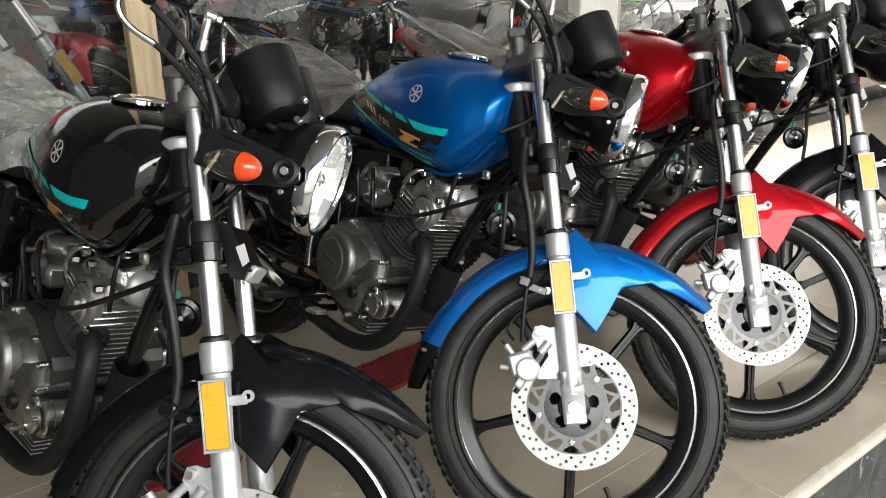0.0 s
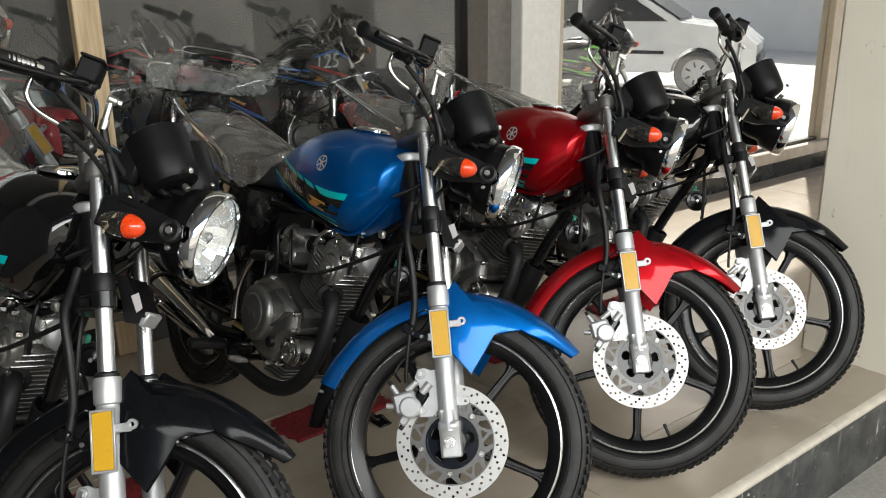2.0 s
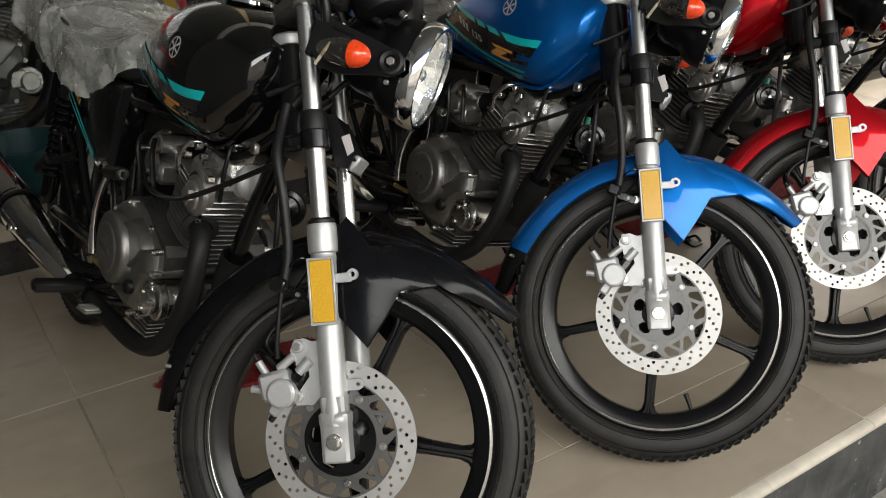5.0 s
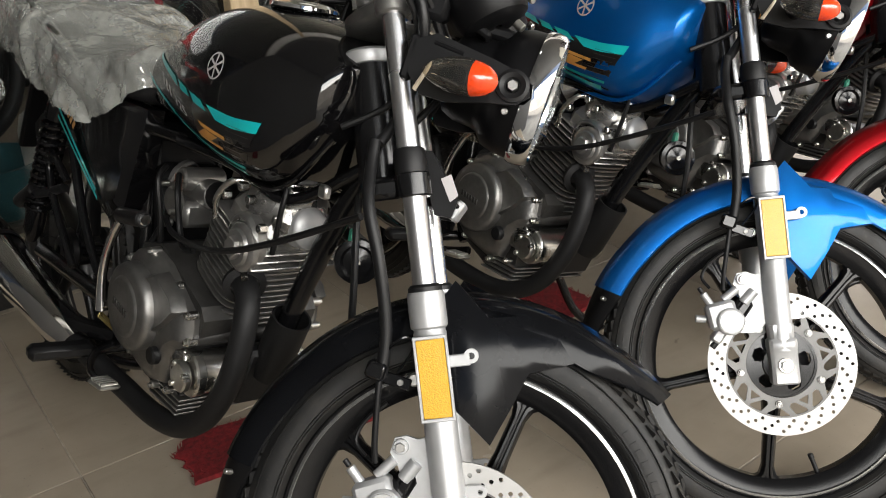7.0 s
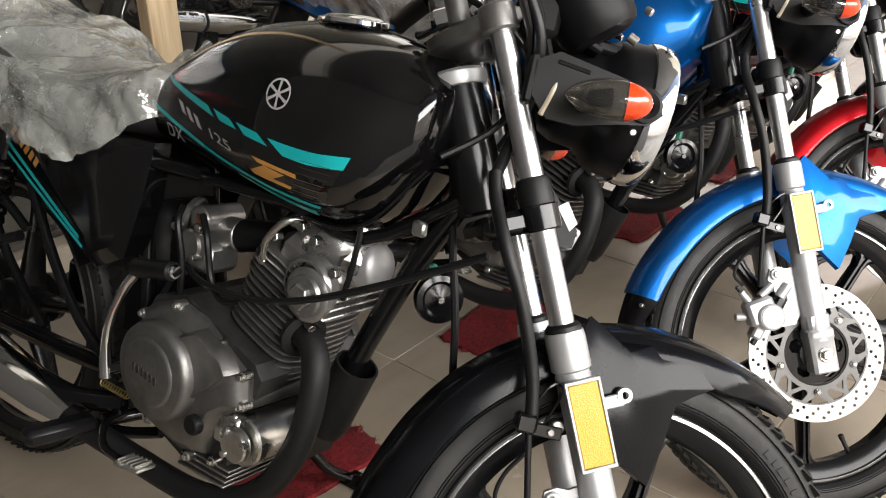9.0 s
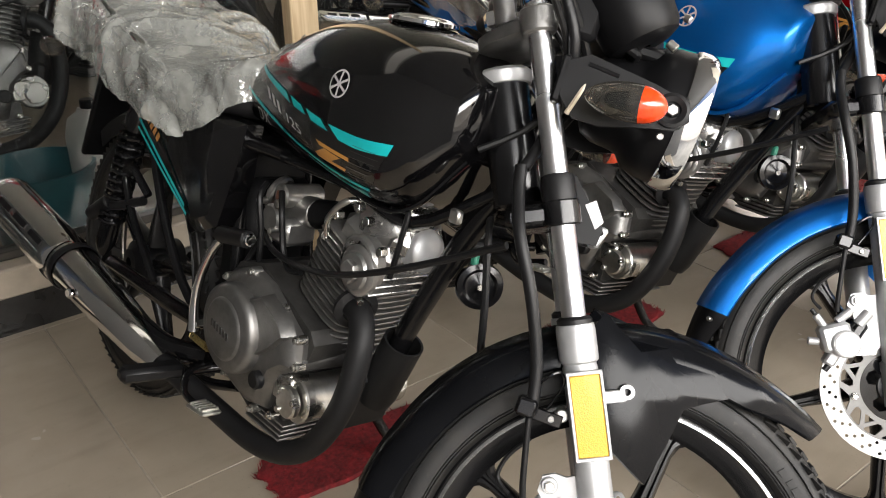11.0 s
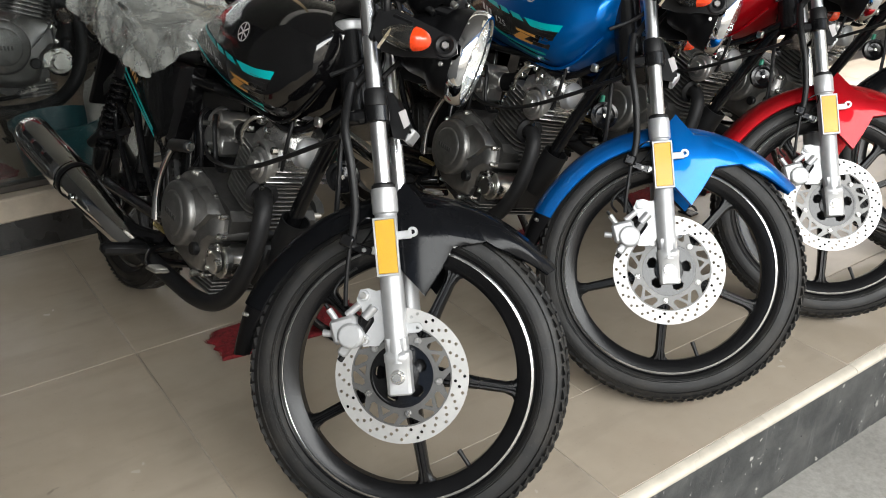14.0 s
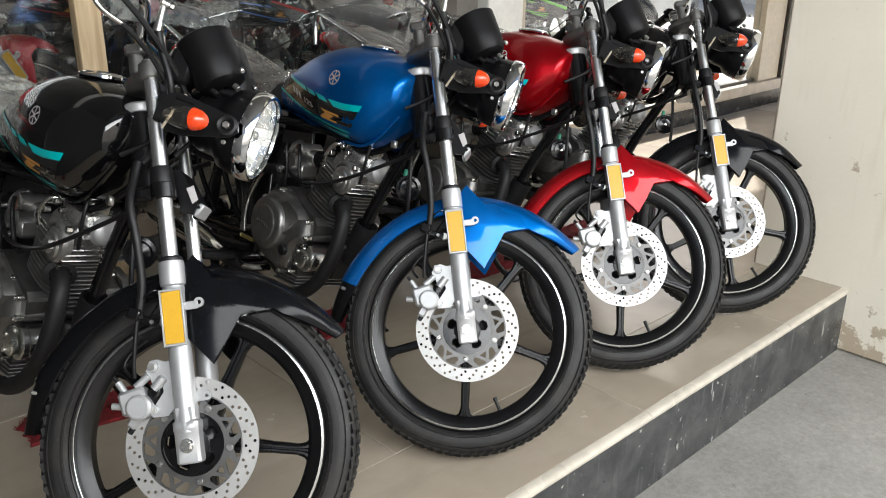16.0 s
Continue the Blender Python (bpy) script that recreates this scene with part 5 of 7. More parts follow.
        for x, y in letters[0]:
            px, pz = (-0.650 + x * 1.55 - 0.45 * y) if s < 0 else (-0.578 - x * 1.55 - 0.45 * y), 0.774 + y * 0.8 - (0.34 * x if s < 0 else 0.22 * (0.045 - x))
            vv.append((px, s * (tank_side(px, pz) + 0.0012), pz))
        part("number_mark", Geo().add(vv, letters[1] if s < 0 else [q[::-1] for q in letters[1]]), GREYDECAL, tank)
        letters = text_shape("DX", 0.030)
        k = -1 if s < 0 else 1
        vv = []
        for x, y in letters[0]:
            px, pz = (-0.775 + x + 0.20 * y) if s < 0 else (-0.735 - x + 0.20 * y), 0.752 + y - 0.10 * x
            vv.append((px, s * (tank_side(px, pz) + 0.0012), pz))
        part("script_mark", Geo().add(vv, letters[1] if s < 0 else [q[::-1] for q in letters[1]]), GREYDECAL, tank)
        # round badge: ring and plain inner star
        bc = (-0.513, 0.856)
        g = Geo()
        vv, ff = [], []
        for r0, r1, n in ((0.0178, 0.0205, 32), (0.0, 0.0045, 16)):
            k0 = len(vv)
            for i in range(n):
                a = 2 * math.pi * i / n
                for r in (r0, r1):
                    x, z = bc[0] + r * math.cos(a), bc[1] + r * math.sin(a)
                    vv.append((x, s * (tank_side(x, z) + 0.0016), z))
            for i in range(n):
                j = (i + 1) % n
                ff.append((k0 + 2 * i, k0 + 2 * i + 1, k0 + 2 * j + 1, k0 + 2 * j))
        for k in range(6):
            a = math.radians(30 + 60 * k)
            k0 = len(vv)
            for r, t in ((0.004, -0.0016), (0.004, 0.0016), (0.0175, 0.0022), (0.0175, -0.0022)):
                x, z = bc[0] + r * math.cos(a) - t * math.sin(a), bc[1] + r * math.sin(a) + t * math.cos(a)
                vv.append((x, s * (tank_side(x, z) + 0.0016), z))
            ff.append((k0, k0 + 3, k0 + 2, k0 + 1))
        g.add(vv, ff if s < 0 else [q[::-1] for q in ff])
        part("tank_badge", g, GREYDECAL, tank, "round silver tank badge")["kind"] = "stuff"


def engine_parts(root):
    g = Geo()
    # crankcase halves, ribbed sump and side cover with the round clutch dome
    out = [(-0.800, 0.345), (-0.785, 0.300), (-0.72, 0.272), (-0.65, 0.246), (-0.590, 0.250), (-0.572, 0.275), (-0.570, 0.330), (-0.566, 0.375), (-0.530, 0.405), (-0.520, 0.440), (-0.535, 0.460), (-0.600, 0.485), (-0.690, 0.520), (-0.760, 0.500), (-0.800, 0.440)]
    g.plate(out, [], 0.22, side_plane(0, 0, 0))
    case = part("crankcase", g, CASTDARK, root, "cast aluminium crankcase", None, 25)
    for k in range(4):
        part("sump_rib", Geo().box((-0.618 + k * 0.003, 0, 0.249 + k * 0.010), (0.105, 0.238, 0.004), 0.001), CAST, case)
    for s in (-1, 1):
        g = Geo()
        rim = [(-0.790, 0.375), (-0.775, 0.325), (-0.735, 0.296), (-0.655, 0.278), (-0.608, 0.290), (-0.590, 0.330), (-0.572, 0.368), (-0.532, 0.398), (-0.535, 0.440), (-0.575, 0.462), (-0.640, 0.500), (-0.700, 0.512), (-0.755, 0.490), (-0.785, 0.440)]
        c = Vector((-0.672, 0, 0.392))
        rings = []
        for k, y in ((1.0, 0.105), (1.0, 0.120), (0.975, 0.126), (0.90, 0.136), (0.80, 0.142)):
            rings.append([Vector((c.x + (x - c.x) * k, s * y, c.z + (z - c.z) * k)) for x, z in (rim if s < 0 else rim[::-1])])
        g.rings(rings)
        cover = part("engine_cover", g, CAST, case, "cast aluminium engine side cover", None, 28)
        g = Geo()
        g.lathe([(0.079, 0.0), (0.079, 0.026), (0.076, 0.034), (0.070, 0.038), (0.055, 0.0395), (0.052, 0.0425), (0.049, 0.0435), (0.0, 0.044)], (-0.694, s * 0.130, 0.406), (0, s, 0), 56)
        part("clutch_dome", g, CAST, case, "round cast clutch cover")
        g = Geo()
        for k in range(6):
            g.box((-0.722 + k * 0.010, s * 0.1745, 0.408 - 0.0015 * k), (0.006, 0.0022, 0.013), 0.0006)
        part("raised_mark", g, CASTDARK, case)["kind"] = "stuff"
        # faceted boss between the dome and the cylinder
        boss = [(-0.672, 0.468), (-0.620, 0.494), (-0.560, 0.470), (-0.545, 0.450), (-0.580, 0.415), (-0.628, 0.378), (-0.66, 0.40)]
        bc = Vector((-0.61, 0, 0.440))
        rings = [[Vector((bc.x + (x - bc.x) * k, s * y, bc.z + (z - bc.z) * k)) for x, z in (boss[::-1] if s < 0 else boss)] for k, y in ((1.0, 0.128), (0.97, 0.149), (0.90, 0.154), (0.72, 0.150))]
        part("cover_boss", Geo().rings(rings), CAST, case, "", None, 62)
        for x, z in ((-0.770, 0.345), (-0.735, 0.300), (-0.640, 0.275), (-0.585, 0.290), (-0.535, 0.400), (-0.540, 0.445), (-0.600, 0.475), (-0.690, 0.507), (-0.768, 0.470)):
            g = Geo()
            g.cyl((x, s * 0.112, z), (x, s * 0.131, z), 0.0078, seg=14, bev=0.0015)
            g.cyl((x, s * 0.131, z), (x, s * 0.136, z), 0.0050, seg=6, bev=0.0008)
            part("cover_bolt", g, STEEL, case)
    g = Geo()
    g.cyl((-0.612, -0.138, 0.346), (-0.612, -0.154, 0.346), 0.016, seg=20, bev=0.003)
    part("oil_cap", g, HOSE, case, "black oil filler cap")
    g = Geo()
    g.cyl((-0.535, -0.118, 0.342), (-0.530, 0.09, 0.342), 0.037, seg=32, bev=0.004)
    g.cyl((-0.535, -0.140, 0.340), (-0.535, -0.125, 0.340), 0.027, seg=28, bev=0.003)
    g.box((-0.565, -0.122, 0.350), (0.05, 0.012, 0.05), 0.004)
    g.cyl((-0.535, -0.122, 0.342), (-0.535, -0.104, 0.342), 0.040, seg=32, bev=0.003)
    st = part("starter_motor", g, STEEL, case, "bright cylindrical starter motor")
    for a in (0.4, 2.2, 4.0):
        g = Geo()
        q = Vector((-0.535 + 0.024 * math.cos(a), -0.132, 0.340 + 0.024 * math.sin(a)))
        g.cyl(q, q + Vector((0, -0.012, 0)), 0.0055, seg=10, bev=0.001)
        part("starter_screw", g, STEEL, st)
    g = Geo()
    g.box((-0.555, -0.118, 0.362), (0.014, 0.016, 0.034), 0.003)
    part("starter_terminal", g, STEEL, st)
    g = Geo()
    g.cyl((-0.545, -0.120, 0.402), (-0.530, 0.05, 0.404), 0.015, seg=20, bev=0.003)
    g.cyl((-0.545, -0.128, 0.402), (-0.545, -0.118, 0.402), 0.010, seg=6, bev=0.002)
    part("chain_adjuster", g, CASTDARK, case)
    # inclined finned cylinder and head
    cax = Vector((0.36, 0, 0.933)).normalized()
    cf = Vector((cax.z, 0, -cax.x))
    base = Vector((-0.590, 0, 0.452))
    M = Matrix(((cf.x, 0, cax.x, base.x), (0, 1, 0, base.y), (cf.z, 0, cax.z, base.z), (0, 0, 0, 1)))
    g = Geo()
    g.box(base + cax * 0.065, (0.115, 0.125, 0.13), 0.02, M.to_3x3().to_4x4())
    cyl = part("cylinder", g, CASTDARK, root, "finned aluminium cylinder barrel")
    for k in range(-2, 11):
        g = Geo()
        w = 0.148 if k < 8 else 0.158
        at = base + cax * (0.022 + k * 0.0125)
        fin = [(math.copysign(abs(math.cos(a)) ** 0.5, math.cos(a)) * w / 2, math.copysign(abs(math.sin(a)) ** 0.5, math.sin(a)) * 0.082) for a in [2 * math.pi * i / 28 for i in range(28)]]
        g.rings([[at + cf * (x * q) + Vector((0, y * q, 0)) + cax * h for x, y in fin] for q, h in ((0.985, -0.0022), (1.0, -0.0012), (1.0, 0.0012), (0.985, 0.0022))])
        part("cooling_fin", g, CAST, cyl)
    g = Geo()
    hb = base + cax * 0.178 + cf * 0.022
    g.box(hb, (0.125, 0.140, 0.070), 0.018, M.to_3x3().to_4x4())
    g.lathe([(0.066, 0.0), (0.066, 0.018), (0.062, 0.034), (0.052, 0.048), (0.034, 0.058), (0.0, 0.062)], hb + cax * 0.026, cax, 36)
    g.box(hb + cax * 0.040 + cf * 0.030, (0.075, 0.105, 0.060), 0.022, M.to_3x3().to_4x4())
    g.lathe([(0.045, 0.0), (0.045, 0.016), (0.040, 0.022), (0.036, 0.023)], hb + cf * 0.030 - cax * 0.006 + Vector((0, -0.066, 0)), (0, -1, 0), 36)
    head = part("cylinder_head", g, CASTHI, root, "cast cylinder head with rocker covers", None, 30)
    for dirn, at, lab in ((cf * 0.85 + cax * 0.52, hb + cf * 0.062 + cax * 0.040, "bright round valve cap"), (cf * -0.8 + cax * 0.6, hb - cf * 0.040 + cax * 0.045, "")):
        g = Geo().lathe([(0.034, -0.02), (0.034, 0.012), (0.032, 0.016), (0.024, 0.021), (0.012, 0.024), (0.0, 0.0245)], at, dirn, 32)
        part("valve_cap", g, SILVER, head, lab)
    for k in range(3):
        part("cooling_fin", Geo().box(hb - cax * (0.030 - k * 0.012), (0.160 - k * 0.006, 0.170, 0.0042), 0.0018, M.to_3x3().to_4x4()), CASTHI, head)
    g = Geo()
    pc = hb + cf * 0.040 - cax * 0.012 + Vector((0, -0.080, 0))
    g.lathe([(0.040, 0.0), (0.040, 0.010), (0.036, 0.014), (0.031, 0.015), (0.028, 0.020), (0.018, 0.021), (0.016, 0.016), (0.0, 0.016)], pc, (0, -1, 0), 36)
    part("cam_cover", g, CASTHI, head, "round cam chain cover")
    part("cam_cover_nut", Geo().cyl(pc + Vector((0, -0.014, 0)), pc + Vector((0, -0.030, 0)), 0.019, seg=6, bev=0.002), CASTHI, head)
    for a, b in ((-0.055, 0.020), (-0.060, -0.025), (0.010, 0.058), (0.060, 0.040), (-0.02, 0.062)):
        q = hb + cf * a + cax * b + Vector((0, -0.073, 0))
        part("head_bolt", Geo().cyl(q, q + Vector((0, -0.014, 0)), 0.008, seg=6, bev=0.001), STEEL, head)
    g = Geo()
    g.tube([hb + cf * -0.03 + cax * 0.06 + Vector((0, -0.05, 0)), hb + cf * -0.045 + cax * 0.055 + Vector((0, -0.085, 0)), hb + cf * -0.06 + cax * 0.01 + Vector((0, -0.092, 0)), hb + cf * -0.055 - cax * 0.02 + Vector((0, -0.085, 0))], 0.0055, 10)
    part("oil_pipe", g, STEEL, head)
    g = Geo()
    g.box(hb + cf * 0.03 + cax * 0.085 + Vector((0, -0.02, 0)), (0.05, 0.05, 0.035), 0.006, M.to_3x3().to_4x4())
    g.box(hb + cf * -0.02 + cax * 0.088 + Vector((0, -0.04, 0)), (0.022, 0.012, 0.06), 0.003, M.to_3x3().to_4x4())
    part("engine_mount", g, STEEL, head)
    g = Geo().tube([hb + cf * 0.075 + Vector((0, -0.055, 0.0)), (-0.42, -0.060, 0.655), (-0.43, -0.05, 0.70), (-0.50, -0.03, 0.735)], 0.0045, 8)
    part("spark_lead", g, HOSE, head)
    # carburettor with its rubber ducts
    g = Geo()
    g.cyl((-0.735, -0.015, 0.612), (-0.635, -0.015, 0.622), 0.027, seg=28, bev=0.002)
    g.cyl((-0.690, -0.062, 0.640), (-0.690, 0.02, 0.640), 0.021, seg=26, bev=0.004)
    g.box((-0.688, -0.030, 0.580), (0.062, 0.070, 0.050), 0.010)
    g.cyl((-0.690, -0.078, 0.600), (-0.690, -0.060, 0.600), 0.026, seg=24, bev=0.004)
    carb = part("carburettor", g, CASTHI, root, "alloy carburettor with hoses", Matrix.Translation((-0.035, -0.010, -0.012)))
    for dx, dz, r in ((0.028, 0.03, 0.007), (-0.026, 0.02, 0.006), (0.0, -0.045, 0.008), (0.02, -0.02, 0.005)):
        part("carburettor_screw", Geo().cyl((-0.690 + dx, -0.070, 0.605 + dz), (-0.690 + dx, -0.088, 0.605 + dz), r, seg=12, bev=0.001), STEEL, carb)
    g = Geo().lathe([(0.031, 0.0), (0.035, 0.004), (0.035, 0.012), (0.030, 0.016), (0.027, 0.012), (0.0, 0.012)], (-0.728, -0.030, 0.628), (-0.9, -0.35, 0.25), 32)
    part("intake_bell", g, CASTHI, carb, "round alloy carburettor mouth")
    part("choke_tab", Geo().box((-0.665, -0.078, 0.640), (0.022, 0.006, 0.030), 0.002), simple("rust_red_metal", (0.20, 0.09, 0.06), 0.6), carb)
    g = Geo()
    g.tube([(-0.640, -0.015, 0.622), (-0.585, -0.005, 0.632), (-0.545, 0.0, 0.630)], 0.026, 16)
    part("intake_rubber", g, HOSE, carb)
    for pts in ([(-0.70, -0.085, 0.66), (-0.685, -0.105, 0.64), (-0.675, -0.100, 0.58), (-0.685, -0.09, 0.52)], [(-0.66, -0.08, 0.655), (-0.63, -0.095, 0.63), (-0.62, -0.09, 0.57), (-0.59, -0.095, 0.545), (-0.56, -0.092, 0.55)], [(-0.72, -0.06, 0.57), (-0.73, -0.09, 0.50), (-0.76, -0.10, 0.44), (-0.77, -0.10, 0.30)]):
        part("fuel_hose", Geo().tube(pts, 0.0055, 8), HOSE, carb)
    # exhaust
    g = Geo()
    g.lathe([(0.036, 0.0), (0.036, 0.008), (0.030, 0.010), (0.024, 0.012)], (-0.500, -0.058, 0.512), (0.9, -0.3, -0.2), 24)
    g.tube([(-0.505, -0.058, 0.514), (-0.470, -0.068, 0.506), (-0.446, -0.080, 0.470), (-0.445, -0.088, 0.400), (-0.462, -0.094, 0.335), (-0.500, -0.100, 0.272), (-0.560, -0.108, 0.228), (-0.640, -0.118, 0.212), (-0.75, -0.132, 0.222), (-0.84, -0.158, 0.246), (-0.92, -0.180, 0.270)], 0.0205, 18, 6)
    exh = part("exhaust_pipe", g, EXHAUST, root, "matt black exhaust header pipe")
    for dz in (-0.02, 0.02):
        q = Vector((-0.478, -0.075, 0.512 + dz * 1.3))
        part("flange_nut", Geo().cyl(q, q + Vector((0.016, -0.006, -0.004)), 0.006, seg=6, bev=0.001), STEEL, exh)
    g = Geo()
    p, q = Vector((-0.872, -0.176, 0.262)), Vector((-1.565, -0.242, 0.390))
    d = (q - p).normalized()
    L = (q - p).length
    g.lathe([(0.024, 0), (0.036, 0.06), (0.046, 0.22), (0.049, 0.34), (0.052, 0.37), (0.052, L - 0.03), (0.048, L - 0.012), (0.040, L), (0.030, L - 0.004), (0.028, L - 0.03)], p, d, 40)
    muf = part("muffler", g, MUFFLER, root, "long chrome muffler")
    g = Geo()
    g.lathe([(0.0528, 0.355), (0.0545, 0.358), (0.0545, 0.372), (0.0528, 0.375)], p, d, 40)
    part("muffler_clamp", g, HOSE, muf)
    # slotted heat shield on the outer side
    u = d.cross(Vector((0, 0, 1))).normalized()
    u = u if u.y < 0 else -u
    w = d.cross(u).normalized()
    rings = []
    for t in (0.385, 0.395, 0.43, 0.62, 0.655, 0.67):
        k = 1.0 if 0.39 < t < 0.66 else 0.955
        rings.append([p + d * t + (u * math.cos(a) + w * math.sin(a)) * 0.0565 * k for a in [radians(-45 + 10 * i) for i in range(14)]])
    g = Geo().rings(rings, False, False)
    part("heat_shield", g, MUFFLER, muf, "chrome heat shield")
    for t in (0.45, 0.525, 0.60):
        g = Geo()
        c = p + d * t + (u * math.cos(0.55) + w * math.sin(0.55)) * 0.0570
        mm = Matrix((d, w * math.cos(0.55) - u * math.sin(0.55), u * math.cos(0.55) + w * math.sin(0.55))).transposed().to_4x4()
        g.box(c, (0.056, 0.013, 0.003), 0.001, mm)
        part("shield_slot", g, HOSE, muf)
    c = p + d * 0.27 + u * 0.048
    part("muffler_bolt", Geo().cyl(c, c + u * 0.010, 0.011, seg=18, bev=0.003), CHROME, muf)
    g = Geo()
    g.tube([(-0.80, -0.125, 0.30), (-0.88, -0.165, 0.295), (-0.96, -0.175, 0.30)], 0.018, 10)
    part("muffler_bracket", g, GLOSSBLACK, muf)
    # kick starter
    g = Geo()
    g.cyl((-0.812, -0.10, 0.366), (-0.812, -0.160, 0.366), 0.012, seg=16, bev=0.002)
    g.tube([(-0.812, -0.156, 0.354), (-0.812, -0.160, 0.412), (-0.798, -0.162, 0.466), (-0.770, -0.163, 0.518), (-0.745, -0.163, 0.548)], [0.012, 0.0085, 0.0080, 0.0080, 0.0085], 14, 5)
    kick = part("kick_lever", g, CHROME, root, "chrome kick starter lever")
    g = Geo()
    g.cyl((-0.750, -0.163, 0.556), (-0.668, -0.159, 0.572), 0.0145, seg=18, bev=0.003)
    part("kick_rubber", g, HOSE, kick)
    part("kick_end", Geo().cyl((-0.670, -0.159, 0.5715), (-0.661, -0.159, 0.573), 0.0105, seg=14, bev=0.002), CHROME, kick)
    # foot controls
    g = Geo()
    g.tube([(-0.80, -0.12, 0.285), (-0.795, -0.165, 0.278), (-0.75, -0.195, 0.266), (-0.69, -0.200, 0.268)], [0.008, 0.0075, 0.0065, 0.006], 10)
    pedal = part("brake_pedal", g, GLOSSBLACK, root, "black brake pedal arm")
    tilt = Matrix.Rotation(-0.15, 4, "Y")
    part("pedal_plate", Geo().box((-0.668, -0.203, 0.276), (0.058, 0.036, 0.008), 0.003, tilt), STEEL, pedal, "bright ribbed pedal plate")
    for k in range(5):
        part("pedal_rib", Geo().box((-0.688 + k * 0.010, -0.203, 0.2815 + k * 0.0015 - 0.003), (0.004, 0.030, 0.006), 0.001, tilt), STEEL, pedal)
    pts = [(-0.83 + 0.07 * k / 60, -0.150 + 0.0055 * math.cos(k * 1.1), 0.335 + 0.0055 * math.sin(k * 1.1)) for k in range(61)]
    part("return_spring", Geo().tube(pts, 0.0014, 6, 1), simple("brass_spring_wire", (0.42, 0.34, 0.14), 0.35, metal=0.9), pedal)
    for s in (-1, 1):
        g = Geo()
        g.tube([(-0.79, s * 0.10, 0.280), (-0.82, s * 0.15, 0.270)], 0.011, 10, 1)
        peg = part("foot_peg", g, GLOSSBLACK, root, "black foot peg")
        g = Geo().box((-0.838, s * 0.215, 0.268), (0.036, 0.115, 0.028), 0.008, Matrix.Rotation(s * 0.12, 4, "Z"))
        part("peg_rubber", g, HOSE, peg)
        g = Geo()
        g.tube([(-1.13, s * 0.120, 0.50), (-1.20, s * 0.135, 0.47), (-1.25, s * 0.145, 0.455)], 0.010, 10)
        g.cyl((-1.235, s * 0.142, 0.470), (-1.305, s * 0.150, 0.420), 0.016, seg=14, bev=0.003)
        part("passenger_peg", g, HOSE, root, "folded rubber passenger peg")


